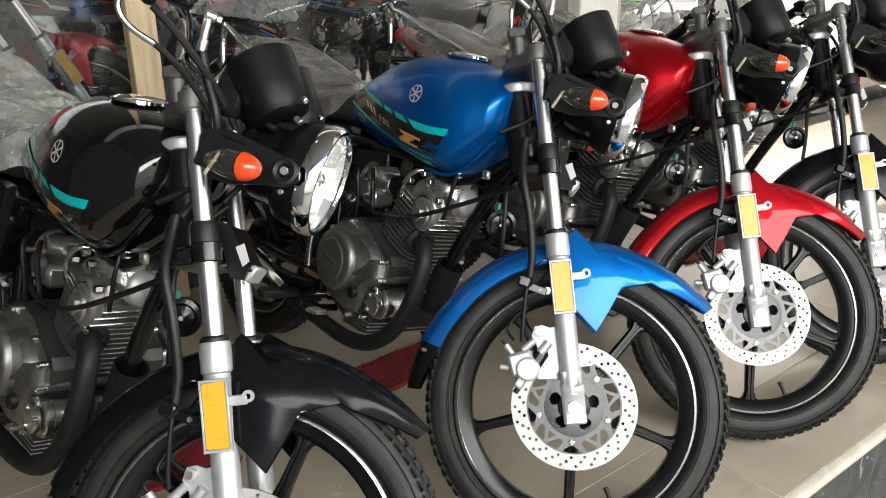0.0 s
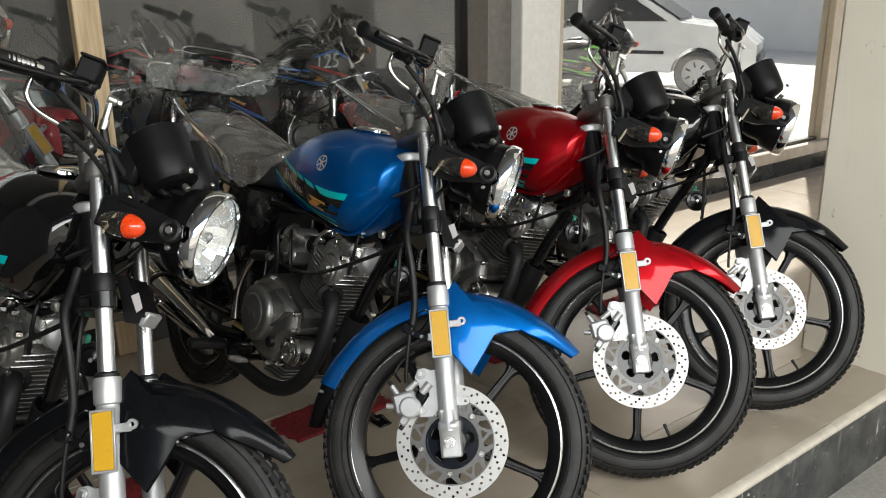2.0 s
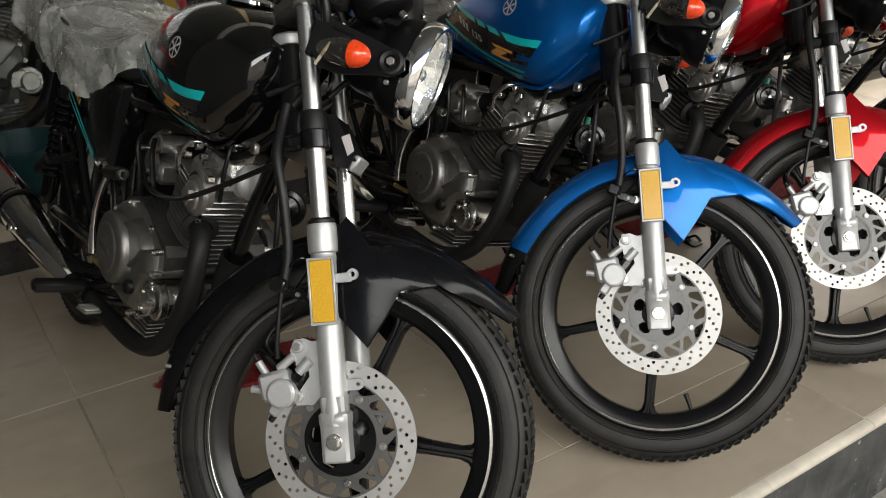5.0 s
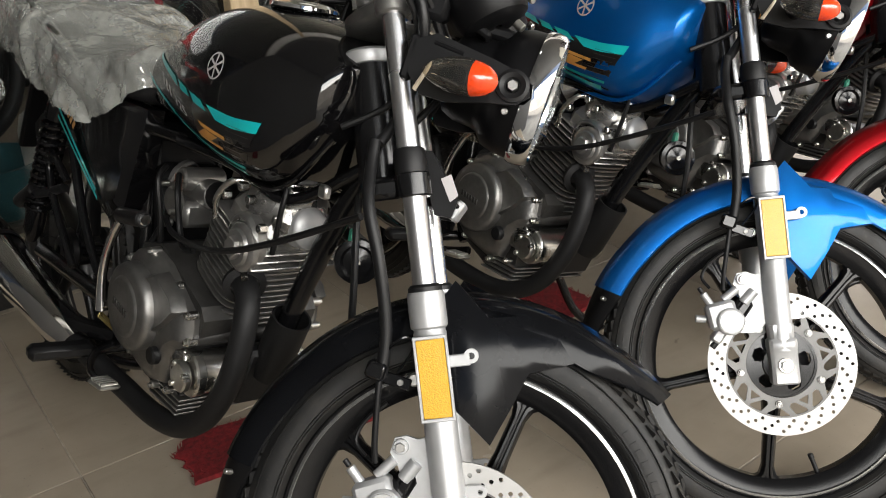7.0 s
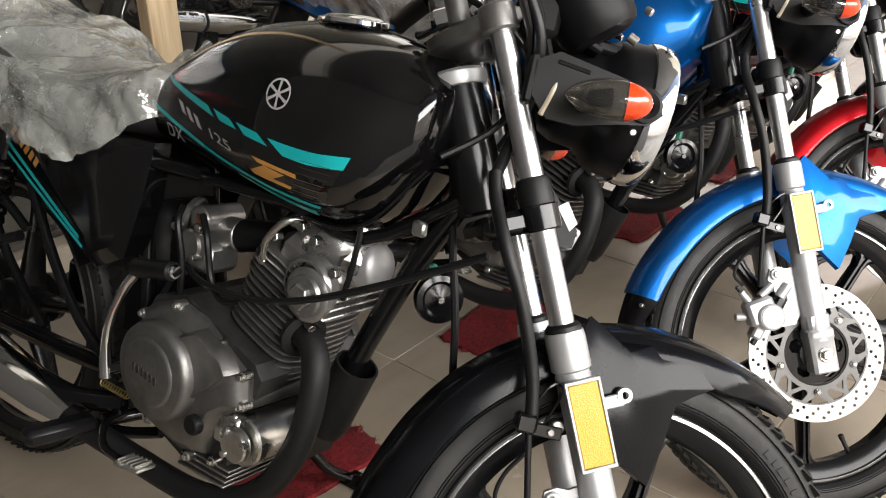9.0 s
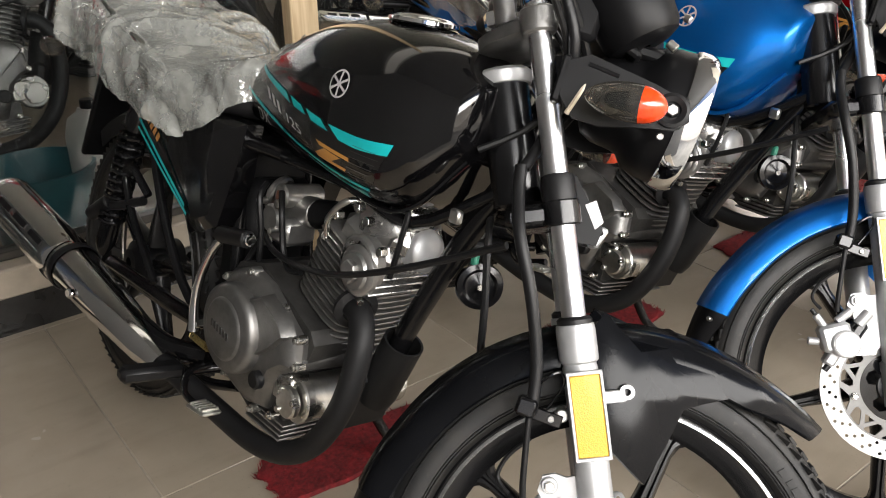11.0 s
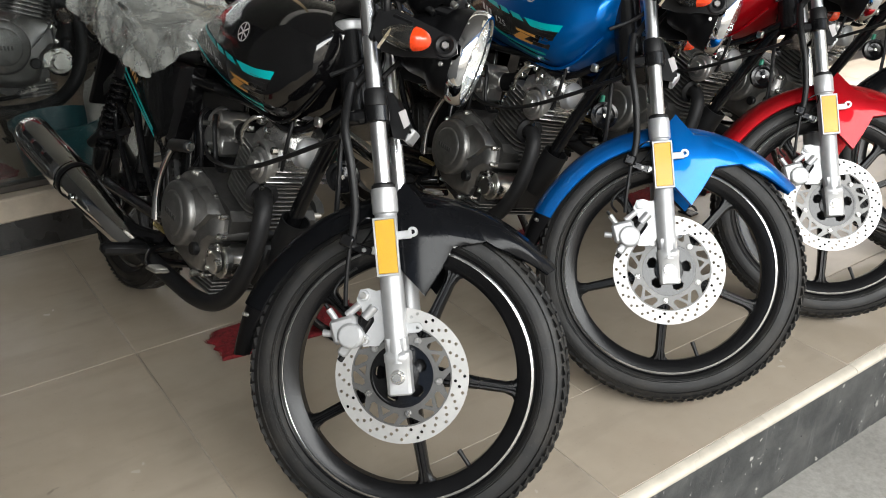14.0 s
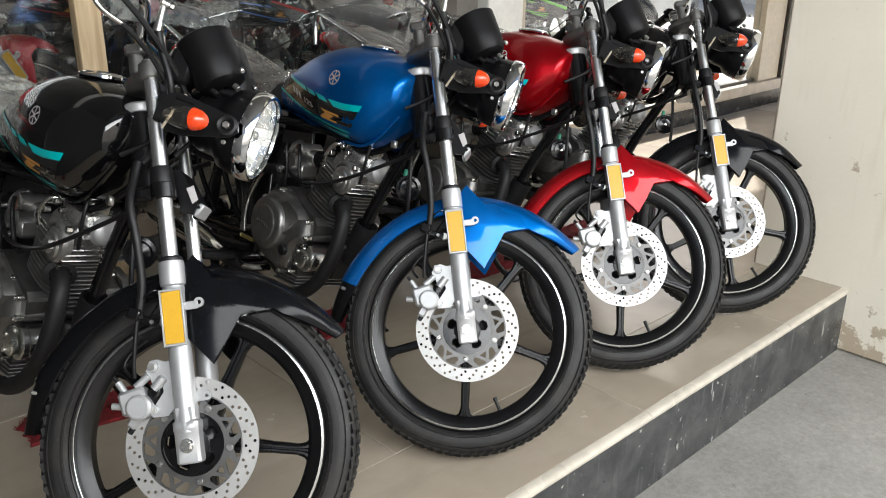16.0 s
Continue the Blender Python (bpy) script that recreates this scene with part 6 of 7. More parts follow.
def frame_parts(root):
    g = Geo()
    h0, h1 = STEM + AXIS * 0.515, STEM + AXIS * 0.695
    g.cyl(h0, h1, 0.034, seg=28, bev=0.004)
    g.tube([STEM + AXIS * 0.64 + Vector((-0.01, 0, 0)), (-0.48, 0, 0.765), (-0.70, 0, 0.735), (-0.88, 0, 0.72)], 0.023, 12)
    g.tube([STEM + AXIS * 0.56, (-0.355, 0, 0.66), (-0.425, 0, 0.51), (-0.452, 0, 0.435)], 0.0175, 14)
    for s in (-1, 1):
        g.tube([STEM + AXIS * 0.53 + Vector((-0.02, s * 0.02, 0)), (-0.42, s * 0.045, 0.675), (-0.54, s * 0.075, 0.70), (-0.70, s * 0.085, 0.70)], 0.010, 10)
        g.tube([(-0.70, s * 0.09, 0.705), (-0.95, s * 0.115, 0.705), (-1.18, s * 0.115, 0.735), (-1.42, s * 0.10, 0.78)], 0.0125, 10)
        g.tube([(-0.86, s * 0.07, 0.70), (-0.83, s * 0.075, 0.50), (-0.80, s * 0.085, 0.33), (-0.77, s * 0.09, 0.27)], 0.0135, 10)
        g.tube([(-1.17, s * 0.115, 0.715), (-1.04, s * 0.125, 0.52), (-0.93, s * 0.125, 0.40), (-0.83, s * 0.11, 0.33)], 0.0095, 10)
        g.tube([(-1.10, s * 0.125, 0.52), (-1.16, s * 0.135, 0.56), (-1.20, s * 0.130, 0.535), (-1.15, s * 0.13, 0.46), (-1.03, s * 0.13, 0.36)], 0.0085, 10)
    part("frame", g, GLOSSBLACK, root, "black enamelled tubular frame")
    g = Geo()
    g.lathe([(0.026, -0.014), (0.038, -0.012), (0.041, -0.004), (0.041, 0.004), (0.036, 0.009), (0.020, 0.011)], h1, AXIS, 36)
    part("steering_bearing", g, SILVER, root, "silver steering bearing cap")
    # wide sleeve at the foot of the down tube
    g = Geo()
    d = (Vector((-0.470, 0, 0.395)) - Vector((-0.440, 0, 0.475))).normalized()
    g.lathe([(0.030, 0.0), (0.034, 0.0), (0.034, 0.004), (0.034, 0.11), (0.03, 0.13)], (-0.435, 0.0, 0.470), d, 24)
    g.box((-0.495, 0, 0.345), (0.03, 0.10, 0.12), 0.008, Matrix.Rotation(0.3, 4, "Y"))
    part("engine_bracket", g, EXHAUST, root)
    g = Geo()
    for s in (-1, 1):
        g.tube([(-0.80, s * 0.085, 0.335), (-1.00, s * 0.092, 0.315), (-1.30, s * 0.098, 0.305)], 0.017, 12)
    part("swing_arm", g, GLOSSBLACK, root, "black tubular swing arm")
    g = Geo()
    g.box((-1.05, 0.098, 0.335), (0.50, 0.030, 0.085), 0.012, Matrix.Rotation(0.05, 4, "Y"))
    part("chain_case", g, GLOSSBLACK, root, "black chain case")
    for s in (-1, 1):
        top, bot = Vector((-1.165, s * 0.125, 0.690)), Vector((-1.285, s * 0.128, 0.335))
        d = (bot - top).normalized()
        L = (bot - top).length
        g = Geo()
        g.lathe([(0.010, 0), (0.020, 0.01), (0.024, 0.03), (0.024, 0.055), (0.013, 0.06), (0.013, L - 0.10), (0.022, L - 0.09), (0.022, L - 0.03), (0.010, L)], top, d, 20)
        sh = part("shock_absorber", g, GLOSSBLACK, root, "black rear shock absorber with coil spring")
        u = d.orthogonal().normalized()
        w = d.cross(u)
        n = 11
        pts = [top + d * (0.055 + (L - 0.145) * i / (n * 8)) + (u * math.cos(2 * math.pi * i / 8) + w * math.sin(2 * math.pi * i / 8)) * 0.026 for i in range(n * 8 + 1)]
        part("coil_spring", Geo().tube(pts, 0.0045, 7, 1), GLOSSBLACK, sh)
    # horn and loose items ahead of the engine
    g = Geo()
    hc = Vector((-0.335, 0.035, 0.600))
    ax = Vector((0.75, -0.6, 0.1)).normalized()
    g.lathe([(0.0, -0.025), (0.018, -0.024), (0.026, -0.014), (0.035, -0.010), (0.037, 0.0), (0.035, 0.008), (0.027, 0.010), (0.022, 0.004), (0.010, 0.006), (0.0, 0.010)], hc, ax, 30)
    horn = part("horn", g, GLOSSBLACK, root, "round black horn")
    part("horn_nut", Geo().cyl(hc + ax * 0.006, hc + ax * 0.014, 0.005, seg=6), STEEL, horn)
    part("horn_terminal", Geo().box(hc + Vector((-0.01, -0.01, 0.035)), (0.012, 0.010, 0.030), 0.003), simple("green_connector", (0.05, 0.30, 0.20), 0.5), horn)
    g = Geo().tube([(-0.205, -0.080, 0.715), (-0.33, -0.100, 0.645), (-0.462, -0.110, 0.583), (-0.56, -0.112, 0.556), (-0.66, -0.108, 0.548), (-0.72, -0.095, 0.56)], 0.0052, 8)
    part("clutch_cable", g, HOSE, root)
    g = Geo().tube([(-0.345, 0.03, 0.80), (-0.30, -0.01, 0.70), (-0.27, -0.02, 0.60), (-0.255, -0.015, 0.48), (-0.23, -0.01, 0.40)], 0.0055, 8)
    part("speedometer_cable", g, HOSE, root)
    g = Geo()
    g.box((-0.325, -0.055, 0.715), (0.020, 0.012, 0.020), 0.003)
    part("connector_tag", g, STEEL, root)
    # side stand, swung down on the left
    g = Geo()
    g.tube([(-0.70, 0.10, 0.275), (-0.685, 0.165, 0.215), (-0.660, 0.235, 0.118), (-0.640, 0.298, 0.074)], 0.011, 12)
    g.box((-0.632, 0.306, 0.0705), (0.060, 0.045, 0.007), 0.002, Matrix.Rotation(0.262, 4, "X"))
    g.tube([(-0.640, 0.290, 0.084), (-0.610, 0.285, 0.102), (-0.595, 0.300, 0.089)], 0.0045, 8)
    part("side_stand", g, GLOSSBLACK, root, "black side stand, swung down")
    g = Geo()
    g.tube([(-0.76, 0.10, 0.250), (-0.84, 0.13, 0.225), (-0.95, 0.15, 0.215), (-0.97, 0.10, 0.210), (-0.97, -0.08, 0.210), (-0.95, -0.11, 0.215), (-0.84, -0.10, 0.225), (-0.76, -0.08, 0.250)], 0.010, 10)
    part("centre_stand", g, GLOSSBLACK, root, "black centre stand, folded up")


def tail_parts(root, paint):
    """Seat, side covers, rear guard, tail piece, rack and rear lamps."""
    rings = []
    for x, w, zb, zt in ((-0.755, 0.070, 0.755, 0.815), (-0.78, 0.095, 0.745, 0.835), (-0.86, 0.118, 0.730, 0.818), (-0.97, 0.135, 0.722, 0.806), (-1.08, 0.140, 0.730, 0.815), (-1.20, 0.132, 0.755, 0.852), (-1.34, 0.118, 0.785, 0.872), (-1.45, 0.095, 0.805, 0.872), (-1.475, 0.06, 0.820, 0.858)):
        sec = []
        for i in range(28):
            th = 2 * math.pi * i / 28
            c, s = math.cos(th), math.sin(th)
            sec.append(Vector((x, math.copysign(w * abs(c) ** 0.6, c), (zb + zt) / 2 + math.copysign((zt - zb) / 2 * abs(s) ** 0.55, s))))
        rings.append(sec)
    part("seat", Geo().rings(rings), SEATVINYL, root, "long black vinyl dual seat")

    def cover_side(x, z):
        return 0.128 - 0.10 * max(0, z - 0.66) - 0.06 * (abs(z - 0.60) ** 1.5)
    for s in (-1, 1):
        out = [(-0.790, 0.735), (-0.800, 0.640), (-0.835, 0.540), (-0.905, 0.505), (-0.935, 0.515), (-1.03, 0.575), (-1.16, 0.660), (-1.19, 0.715), (-1.0, 0.728)]
        n = len(out)
        v = [Vector((x, s * (cover_side(x, z) - 0.006), z)) for x, z in out] + [Vector((-0.97 + (x + 0.97) * 0.86, s * (cover_side(x, z) + 0.004), 0.655 + (z - 0.655) * 0.86)) for x, z in out] + [Vector((x, s * 0.08, z)) for x, z in out]
        f = [tuple(range(n, 2 * n))]
        for i in range(n):
            j = (i + 1) % n
            f.append((i, j, j + n, i + n))
            f.append((j, i, i + 2 * n, j + 2 * n))
        f = [q if s > 0 else q[::-1] for q in f]
        sc = part("side_cover", Geo().add(v, f), PAINT["black"], root, "black side panel with teal stripes", None, 22)
        st = []
        for (x0, z0), (x1, z1), w in (((-1.150, 0.668), (-0.935, 0.552), 0.0050), ((-1.150, 0.650), (-0.925, 0.538), 0.0042)):
            g = Geo()
            vv, ff = decal_strip([(x0, z0), (x1, z1)], [(x0 - w, z0 - w), (x1 - w * 0.4, z1 - w * 1.4)], lambda x, z: cover_side(x, z) + 0.002, 0.0050, s=s)
            g.add(vv, ff if s < 0 else [q[::-1] for q in ff])
            part("teal_stripe", g, TEAL, sc)
        g = Geo()
        for k in range(6):
            x, z = -1.140 + k * 0.0150, 0.698 - k * 0.0080
            vv, ff = decal_strip([(x, z), (x + 0.009, z - 0.007)], [(x - 0.010, z - 0.014), (x - 0.001, z - 0.021)], lambda a, b: cover_side(a, b) + 0.002, 0.0052, 2, 1, s)
            g.add(vv, ff if s < 0 else [q[::-1] for q in ff])
        part("gold_mark", g, GOLD, sc)["kind"] = "stuff"
        rings = []
        for x, w, zb, zt in ((-1.06, 0.120, 0.700, 0.742), (-1.18, 0.128, 0.712, 0.775), (-1.32, 0.120, 0.735, 0.812), (-1.46, 0.100, 0.765, 0.835), (-1.545, 0.072, 0.795, 0.845)):
            y0 = w - 0.020
            rings.append([Vector((x, s * y, z)) for y, z in (((y0, zb), (w, zb + 0.012), (w, zt - 0.010), (y0 + 0.004, zt)) if s > 0 else ((y0 + 0.004, zt), (w, zt - 0.010), (w, zb + 0.012), (y0, zb)))])
        part("tail_side", Geo().rings(rings), paint, root)["paint"] = 1
        # chrome rack rail along the seat
        g = Geo().tube([(-1.02, s * 0.140, 0.745), (-1.05, s * 0.152, 0.785), (-1.12, s * 0.158, 0.815), (-1.25, s * 0.158, 0.848), (-1.40, s * 0.148, 0.885), (-1.54, s * 0.128, 0.915), (-1.585, s * 0.112, 0.910), (-1.598, s * 0.106, 0.870), (-1.585, s * 0.100, 0.800)], 0.0095, 12)
        part("grab_rail", g, CHROME, root, "chrome grab rail")
        c = Vector((-1.50, s * 0.185, 0.745))
        g = Geo().tube([(-1.47, s * 0.085, 0.755), (-1.50, s * 0.15, 0.745)], 0.010, 10, 1)
        sg = part("rear_signal", g, PLASTIC, root)
        rr = []
        for i in range(9):
            t = -0.98 + 1.96 * i / 8
            q = math.sqrt(max(0, 1 - t * t))
            rr.append([c + Vector((0.042 * t, 0.022 * q * math.cos(k * math.pi / 8), 0.022 * q * math.sin(k * math.pi / 8))) for k in range(16)])
        part("rear_signal_lens", Geo().rings(rr), SMOKE, sg)
    rings = []
    for x, w, z in ((-1.50, 0.085, 0.800), (-1.55, 0.080, 0.818), (-1.60, 0.060, 0.838), (-1.625, 0.03, 0.842)):
        rings.append([Vector((x, w * math.cos(a), z + 0.030 * math.sin(a))) for a in [2 * math.pi * i / 20 for i in range(20)]])
    part("tail_piece", Geo().rings(rings), paint, root)["paint"] = 1
    g = Geo()
    g.box((-1.630, 0, 0.838), (0.040, 0.095, 0.045), 0.012, Matrix.Rotation(-0.2, 4, "Y"))
    part("tail_lamp", g, simple("red_lamp_lens", (0.45, 0.01, 0.01), 0.15, coat=0.8), root, "red tail lamp")
    rings = []
    for a in range(12, 112, 9):
        th = math.radians(a + 20)
        R = 0.345
        rings.append([Vector((-1.29 + (R + dr) * math.cos(th), u, 0.30 + (R + dr) * math.sin(th))) for u, dr in ((-0.062, -0.045), (-0.058, -0.005), (-0.03, 0.012), (0.03, 0.012), (0.058, -0.005), (0.062, -0.045), (0.058, -0.045), (0.05, -0.01), (-0.05, -0.01), (-0.058, -0.045))])
    g = Geo().rings(rings)
    g.box((-1.55, 0, 0.62), (0.018, 0.13, 0.30), 0.006, Matrix.Rotation(0.35, 4, "Y"))
    part("rear_mudguard", g, PLASTIC, root, "black plastic rear mudguard")
    g = Geo()
    g.box((-0.96, 0, 0.60), (0.24, 0.17, 0.20), 0.03)
    g.box((-0.86, 0, 0.50), (0.10, 0.14, 0.26), 0.02)
    part("air_box", g, PLASTIC, root, "black air filter box")


def motorcycle(colour, label, m, steer):
    root = thing("motorcycle", label, "motorcycle", m, "row of parked motorcycles")
    sm = steer_matrix(steer)
    paint = PAINT[colour]
    wheel_parts(root, sm, (0.0, 0.3), 0.074, True)
    wheel_parts(root, None, (-1.29, 0.305), 0.088, False)
    fork_parts(root, sm)
    fender_parts(root, sm, PAINT.get(colour + "_guard", paint))
    head_parts(root, sm)
    tank_parts(root, paint)
    engine_parts(root)
    frame_parts(root)
    tail_parts(root, paint)
    return root


def recolour(root, colour, label):
    root["label"] = label
    for o in root.children_recursive:
        if "paint" in o:
            mat = PAINT.get(colour + "_guard", PAINT[colour]) if o["paint"] == 2 else PAINT[colour]
            o.material_slots[0].link = "OBJECT"
            o.material_slots[0].material = mat
    return root


LEAN = 15.0


def bike_pose(x, y, yaw, lean=LEAN):
    return Matrix.Translation((x, y, 0.0146)) @ Matrix.Rotation(radians(yaw - 90), 4, "Z") @ Matrix.Rotation(radians(-lean), 4, "X")


STEER = 41.0
POSES = [bike_pose(-0.041, 0.048, 4), bike_pose(0.705, 0.051, 0), bike_pose(1.373, 0.053, 0), bike_pose(1.981, 0.051, 0)]
bike = motorcycle("black", "black motorcycle with teal stripes leaning on its side stand", POSES[0], STEER)


def spun(root, deg):
    """Turns the front wheel on its axle."""
    axle = Vector((0, 0, 0.3))
    turn = Matrix.Translation(axle) @ Matrix.Rotation(radians(-deg), 4, "Y") @ Matrix.Translation(-axle)
    done = set()
    for o in root.children:
        kind = o.name.split(".")[0]
        if kind in ("tyre", "rim", "brake_disc") and kind not in done:
            done.add(kind)
            o.matrix_basis = o.matrix_basis @ turn
    return root


bike_blue = recolour(copy_thing(bike, POSES[1]), "blue", "metallic blue motorcycle with teal stripes, leaning on its side stand")
bike_red = recolour(copy_thing(bike, POSES[2]), "red", "metallic red motorcycle with teal stripes, leaning on its side stand")
bike_far = recolour(copy_thing(bike, POSES[3]), "black", "black motorcycle at the end of the row beside the cream pillar")
spun(bike_blue, -14), spun(bike_red, -14), spun(bike_far, -5)


# ---- loose things on the porch ----
def seat_cover(m, label, mat, loose, seed, group):
    """A thin plastic sheet drawn over the seat, gathered below."""
    rnd = random.Random(seed)
    off = Vector((rnd.uniform(0, 50), rnd.uniform(0, 50), rnd.uniform(0, 50)))
    stations = [(-0.765, 0.080, 0.850, 0.815), (-0.81, 0.112, 0.868, 0.785), (-0.87, 0.135, 0.852, 0.735), (-0.94, 0.150, 0.840, 0.705), (-1.02, 0.160, 0.836, 0.705), (-1.12, 0.162, 0.856, 0.720), (-1.24, 0.158, 0.888, 0.740), (-1.36, 0.148, 0.910, 0.765), (-1.46, 0.130, 0.918, 0.785), (-1.54, 0.095, 0.895, 0.810)]
    if loose:
        stations = [(x, max(w, 0.178 - 0.9 * max(0, abs(x + 1.24) - 0.22)) if x < -1.0 else w, zt + (0.012 if x < -1.3 else 0), zb) for x, w, zt, zb in stations] + [(-1.615, 0.110, 0.915, 0.815)]
    else:
        stations = [(x, w * 0.93, zt - 0.008, zb + 0.035) for x, w, zt, zb in stations]
    n, k = 190, 120
    rings = []
    for i in range(n + 1):
        t = i / n * (len(stations) - 1)
        a = min(int(t), len(stations) - 2)
        u = t - a
        x, w, zt, zb = (p * (1 - u) + q * u for p, q in zip(stations[a], stations[a + 1]))
        row = []
        for j in range(k + 1):
            th = math.pi * (-0.05 + 1.10 * j / k)
            c, s = math.cos(th), math.sin(th)
            y = math.copysign(abs(c) ** 0.62, c) * w
            hem = noise.noise(Vector((x * 14, 3.0 if c > 0 else 8.0, 0)) + off) * 0.022 + noise.noise(Vector((x * 46, 5.0 if c > 0 else 1.0, 0)) + off) * 0.007
            z = zb + (zt - zb) * (max(s, 0.0) ** 0.5) + (s * 0.10 if s < 0 else 0) + hem * (1 - max(0.0, s)) ** 2
            q = Vector((x * 9, y * 11, z * 9)) + off
            big = noise.noise(q * 0.45) * 0.022 + noise.noise(q * 0.8) * 0.008
            # long sharp creases that run down and forward from the top, bent by a slow noise
            bend = noise.noise(q * 0.35) * 1.6
            along, across = x * 3.0 - z * 6.0, x * 15 + z * 11 + abs(y) * 9
            fold = 0.0
            for size, high in ((0.42, 0.026), (0.85, 0.011), (1.7, 0.0035)):
                r = noise.noise(Vector((across * size + bend, along * size * 0.45, 4.0 if c > 0 else 9.0)) + off)
                fold += (max(0.0, 1 - abs(r) * 2.6) ** 1.6 - 0.35) * high
            amp = 1.0 if loose else 0.35
            low = 1.0
            d = (big + fold * low) * amp
            if loose:
                z += 0.030 * max(0, math.sin((x + 0.75) * 5.0)) * max(0, s)
            row.append(Vector((x + noise.noise(q * 0.9) * 0.012 * amp, y + math.copysign(d, c) * (abs(c) ** 0.5), z + d * max(0.1, s))))
        rings.append(row)
    g = Geo().rings(rings, False, False)
    ob = part("seat_wrap", g, mat, None, "", m, 70)
    return tagged(ob, label, "plastic sheet", group)


seat_cover(POSES[0], "crumpled milky plastic bag drawn over a motorcycle seat", FILM, True, 3, "seat wraps")
for k in (1, 2, 3):
    seat_cover(POSES[k], "clear plastic wrap stretched over a motorcycle seat", FILMTHIN, False, 10 + k, "seat wraps")


def floor_mat(x, y, rot, sx, sy, seed):
    """A torn scrap of shaggy red carpet."""
    rnd = random.Random(seed)
    g = Geo()
    n = 40
    outline = []
    for i in range(n):
        a = 2 * math.pi * i / n
        c, s = math.cos(a), math.sin(a)
        k = 1 / max(abs(c), abs(s)) ** 0.82
        outline.append((sx / 2 * c * k * rnd.uniform(0.95, 1.05), sy / 2 * s * k * rnd.uniform(0.95, 1.05)))
    rings = [[Vector((p[0] * f, p[1] * f, h)) for p in outline] for f, h in ((1.0, 0.001), (1.0, 0.006), (0.96, 0.010), (0.6, 0.0105), (0.2, 0.011))]
    g.rings(rings)
    ob = part("floor_mat", g, MAT, None, "", Matrix.Translation((x, y, 0)) @ Matrix.Rotation(rot, 4, "Z"))
    tagged(ob, "ragged scrap of shaggy red carpet on the tiles", "mat", "red carpet scraps")
    g = Geo()
    for _ in range(900):
        i = rnd.randrange(n)
        f = rnd.uniform(0.0, 1.0) ** 0.5 if rnd.random() < 0.65 else rnd.uniform(0.96, 1.02)
        p, q = outline[i], outline[(i + 1) % n]
        u = rnd.random()
        bx, by = (p[0] * (1 - u) + q[0] * u) * f, (p[1] * (1 - u) + q[1] * u) * f
        a, h, L = rnd.uniform(0, 6.28), rnd.uniform(0.004, 0.012), rnd.uniform(0.004, 0.016)
        w = 0.0016
        dx, dy = math.cos(a), math.sin(a)
        z0 = 0.009 if f < 0.95 else 0.002
        g.add([(bx - dy * w, by + dx * w, z0), (bx + dy * w, by - dx * w, z0), (bx + dx * L, by + dy * L, z0 + h)], [(0, 1, 2)])
    tufts = part("carpet_shag", g, MAT, ob)
    tufts["kind"] = "stuff"
    return ob


for k, (x, y, r, sx, sy) in enumerate(((0.14, 0.805, -0.12, 0.42, 0.16), (0.93, 0.83, 0.05, 0.38, 0.17), (1.75, 0.85, 0.0, 0.36, 0.17), (2.40, 0.85, 0.0, 0.34, 0.17), (-0.88, 0.74, 0.15, 0.40, 0.19), (-0.42, 2.62, 0.1, 0.40, 0.20))):
    floor_mat(x, y, r, sx, sy, 40 + k)


# ---- motorcycles and things behind the glass ----
INSIDE_RED = simple("red_film", (0.45, 0.02, 0.02), 0.35, coat=0.5)
INSIDE_BLUE = simple("blue_film", (0.03, 0.14, 0.50), 0.35, coat=0.5)


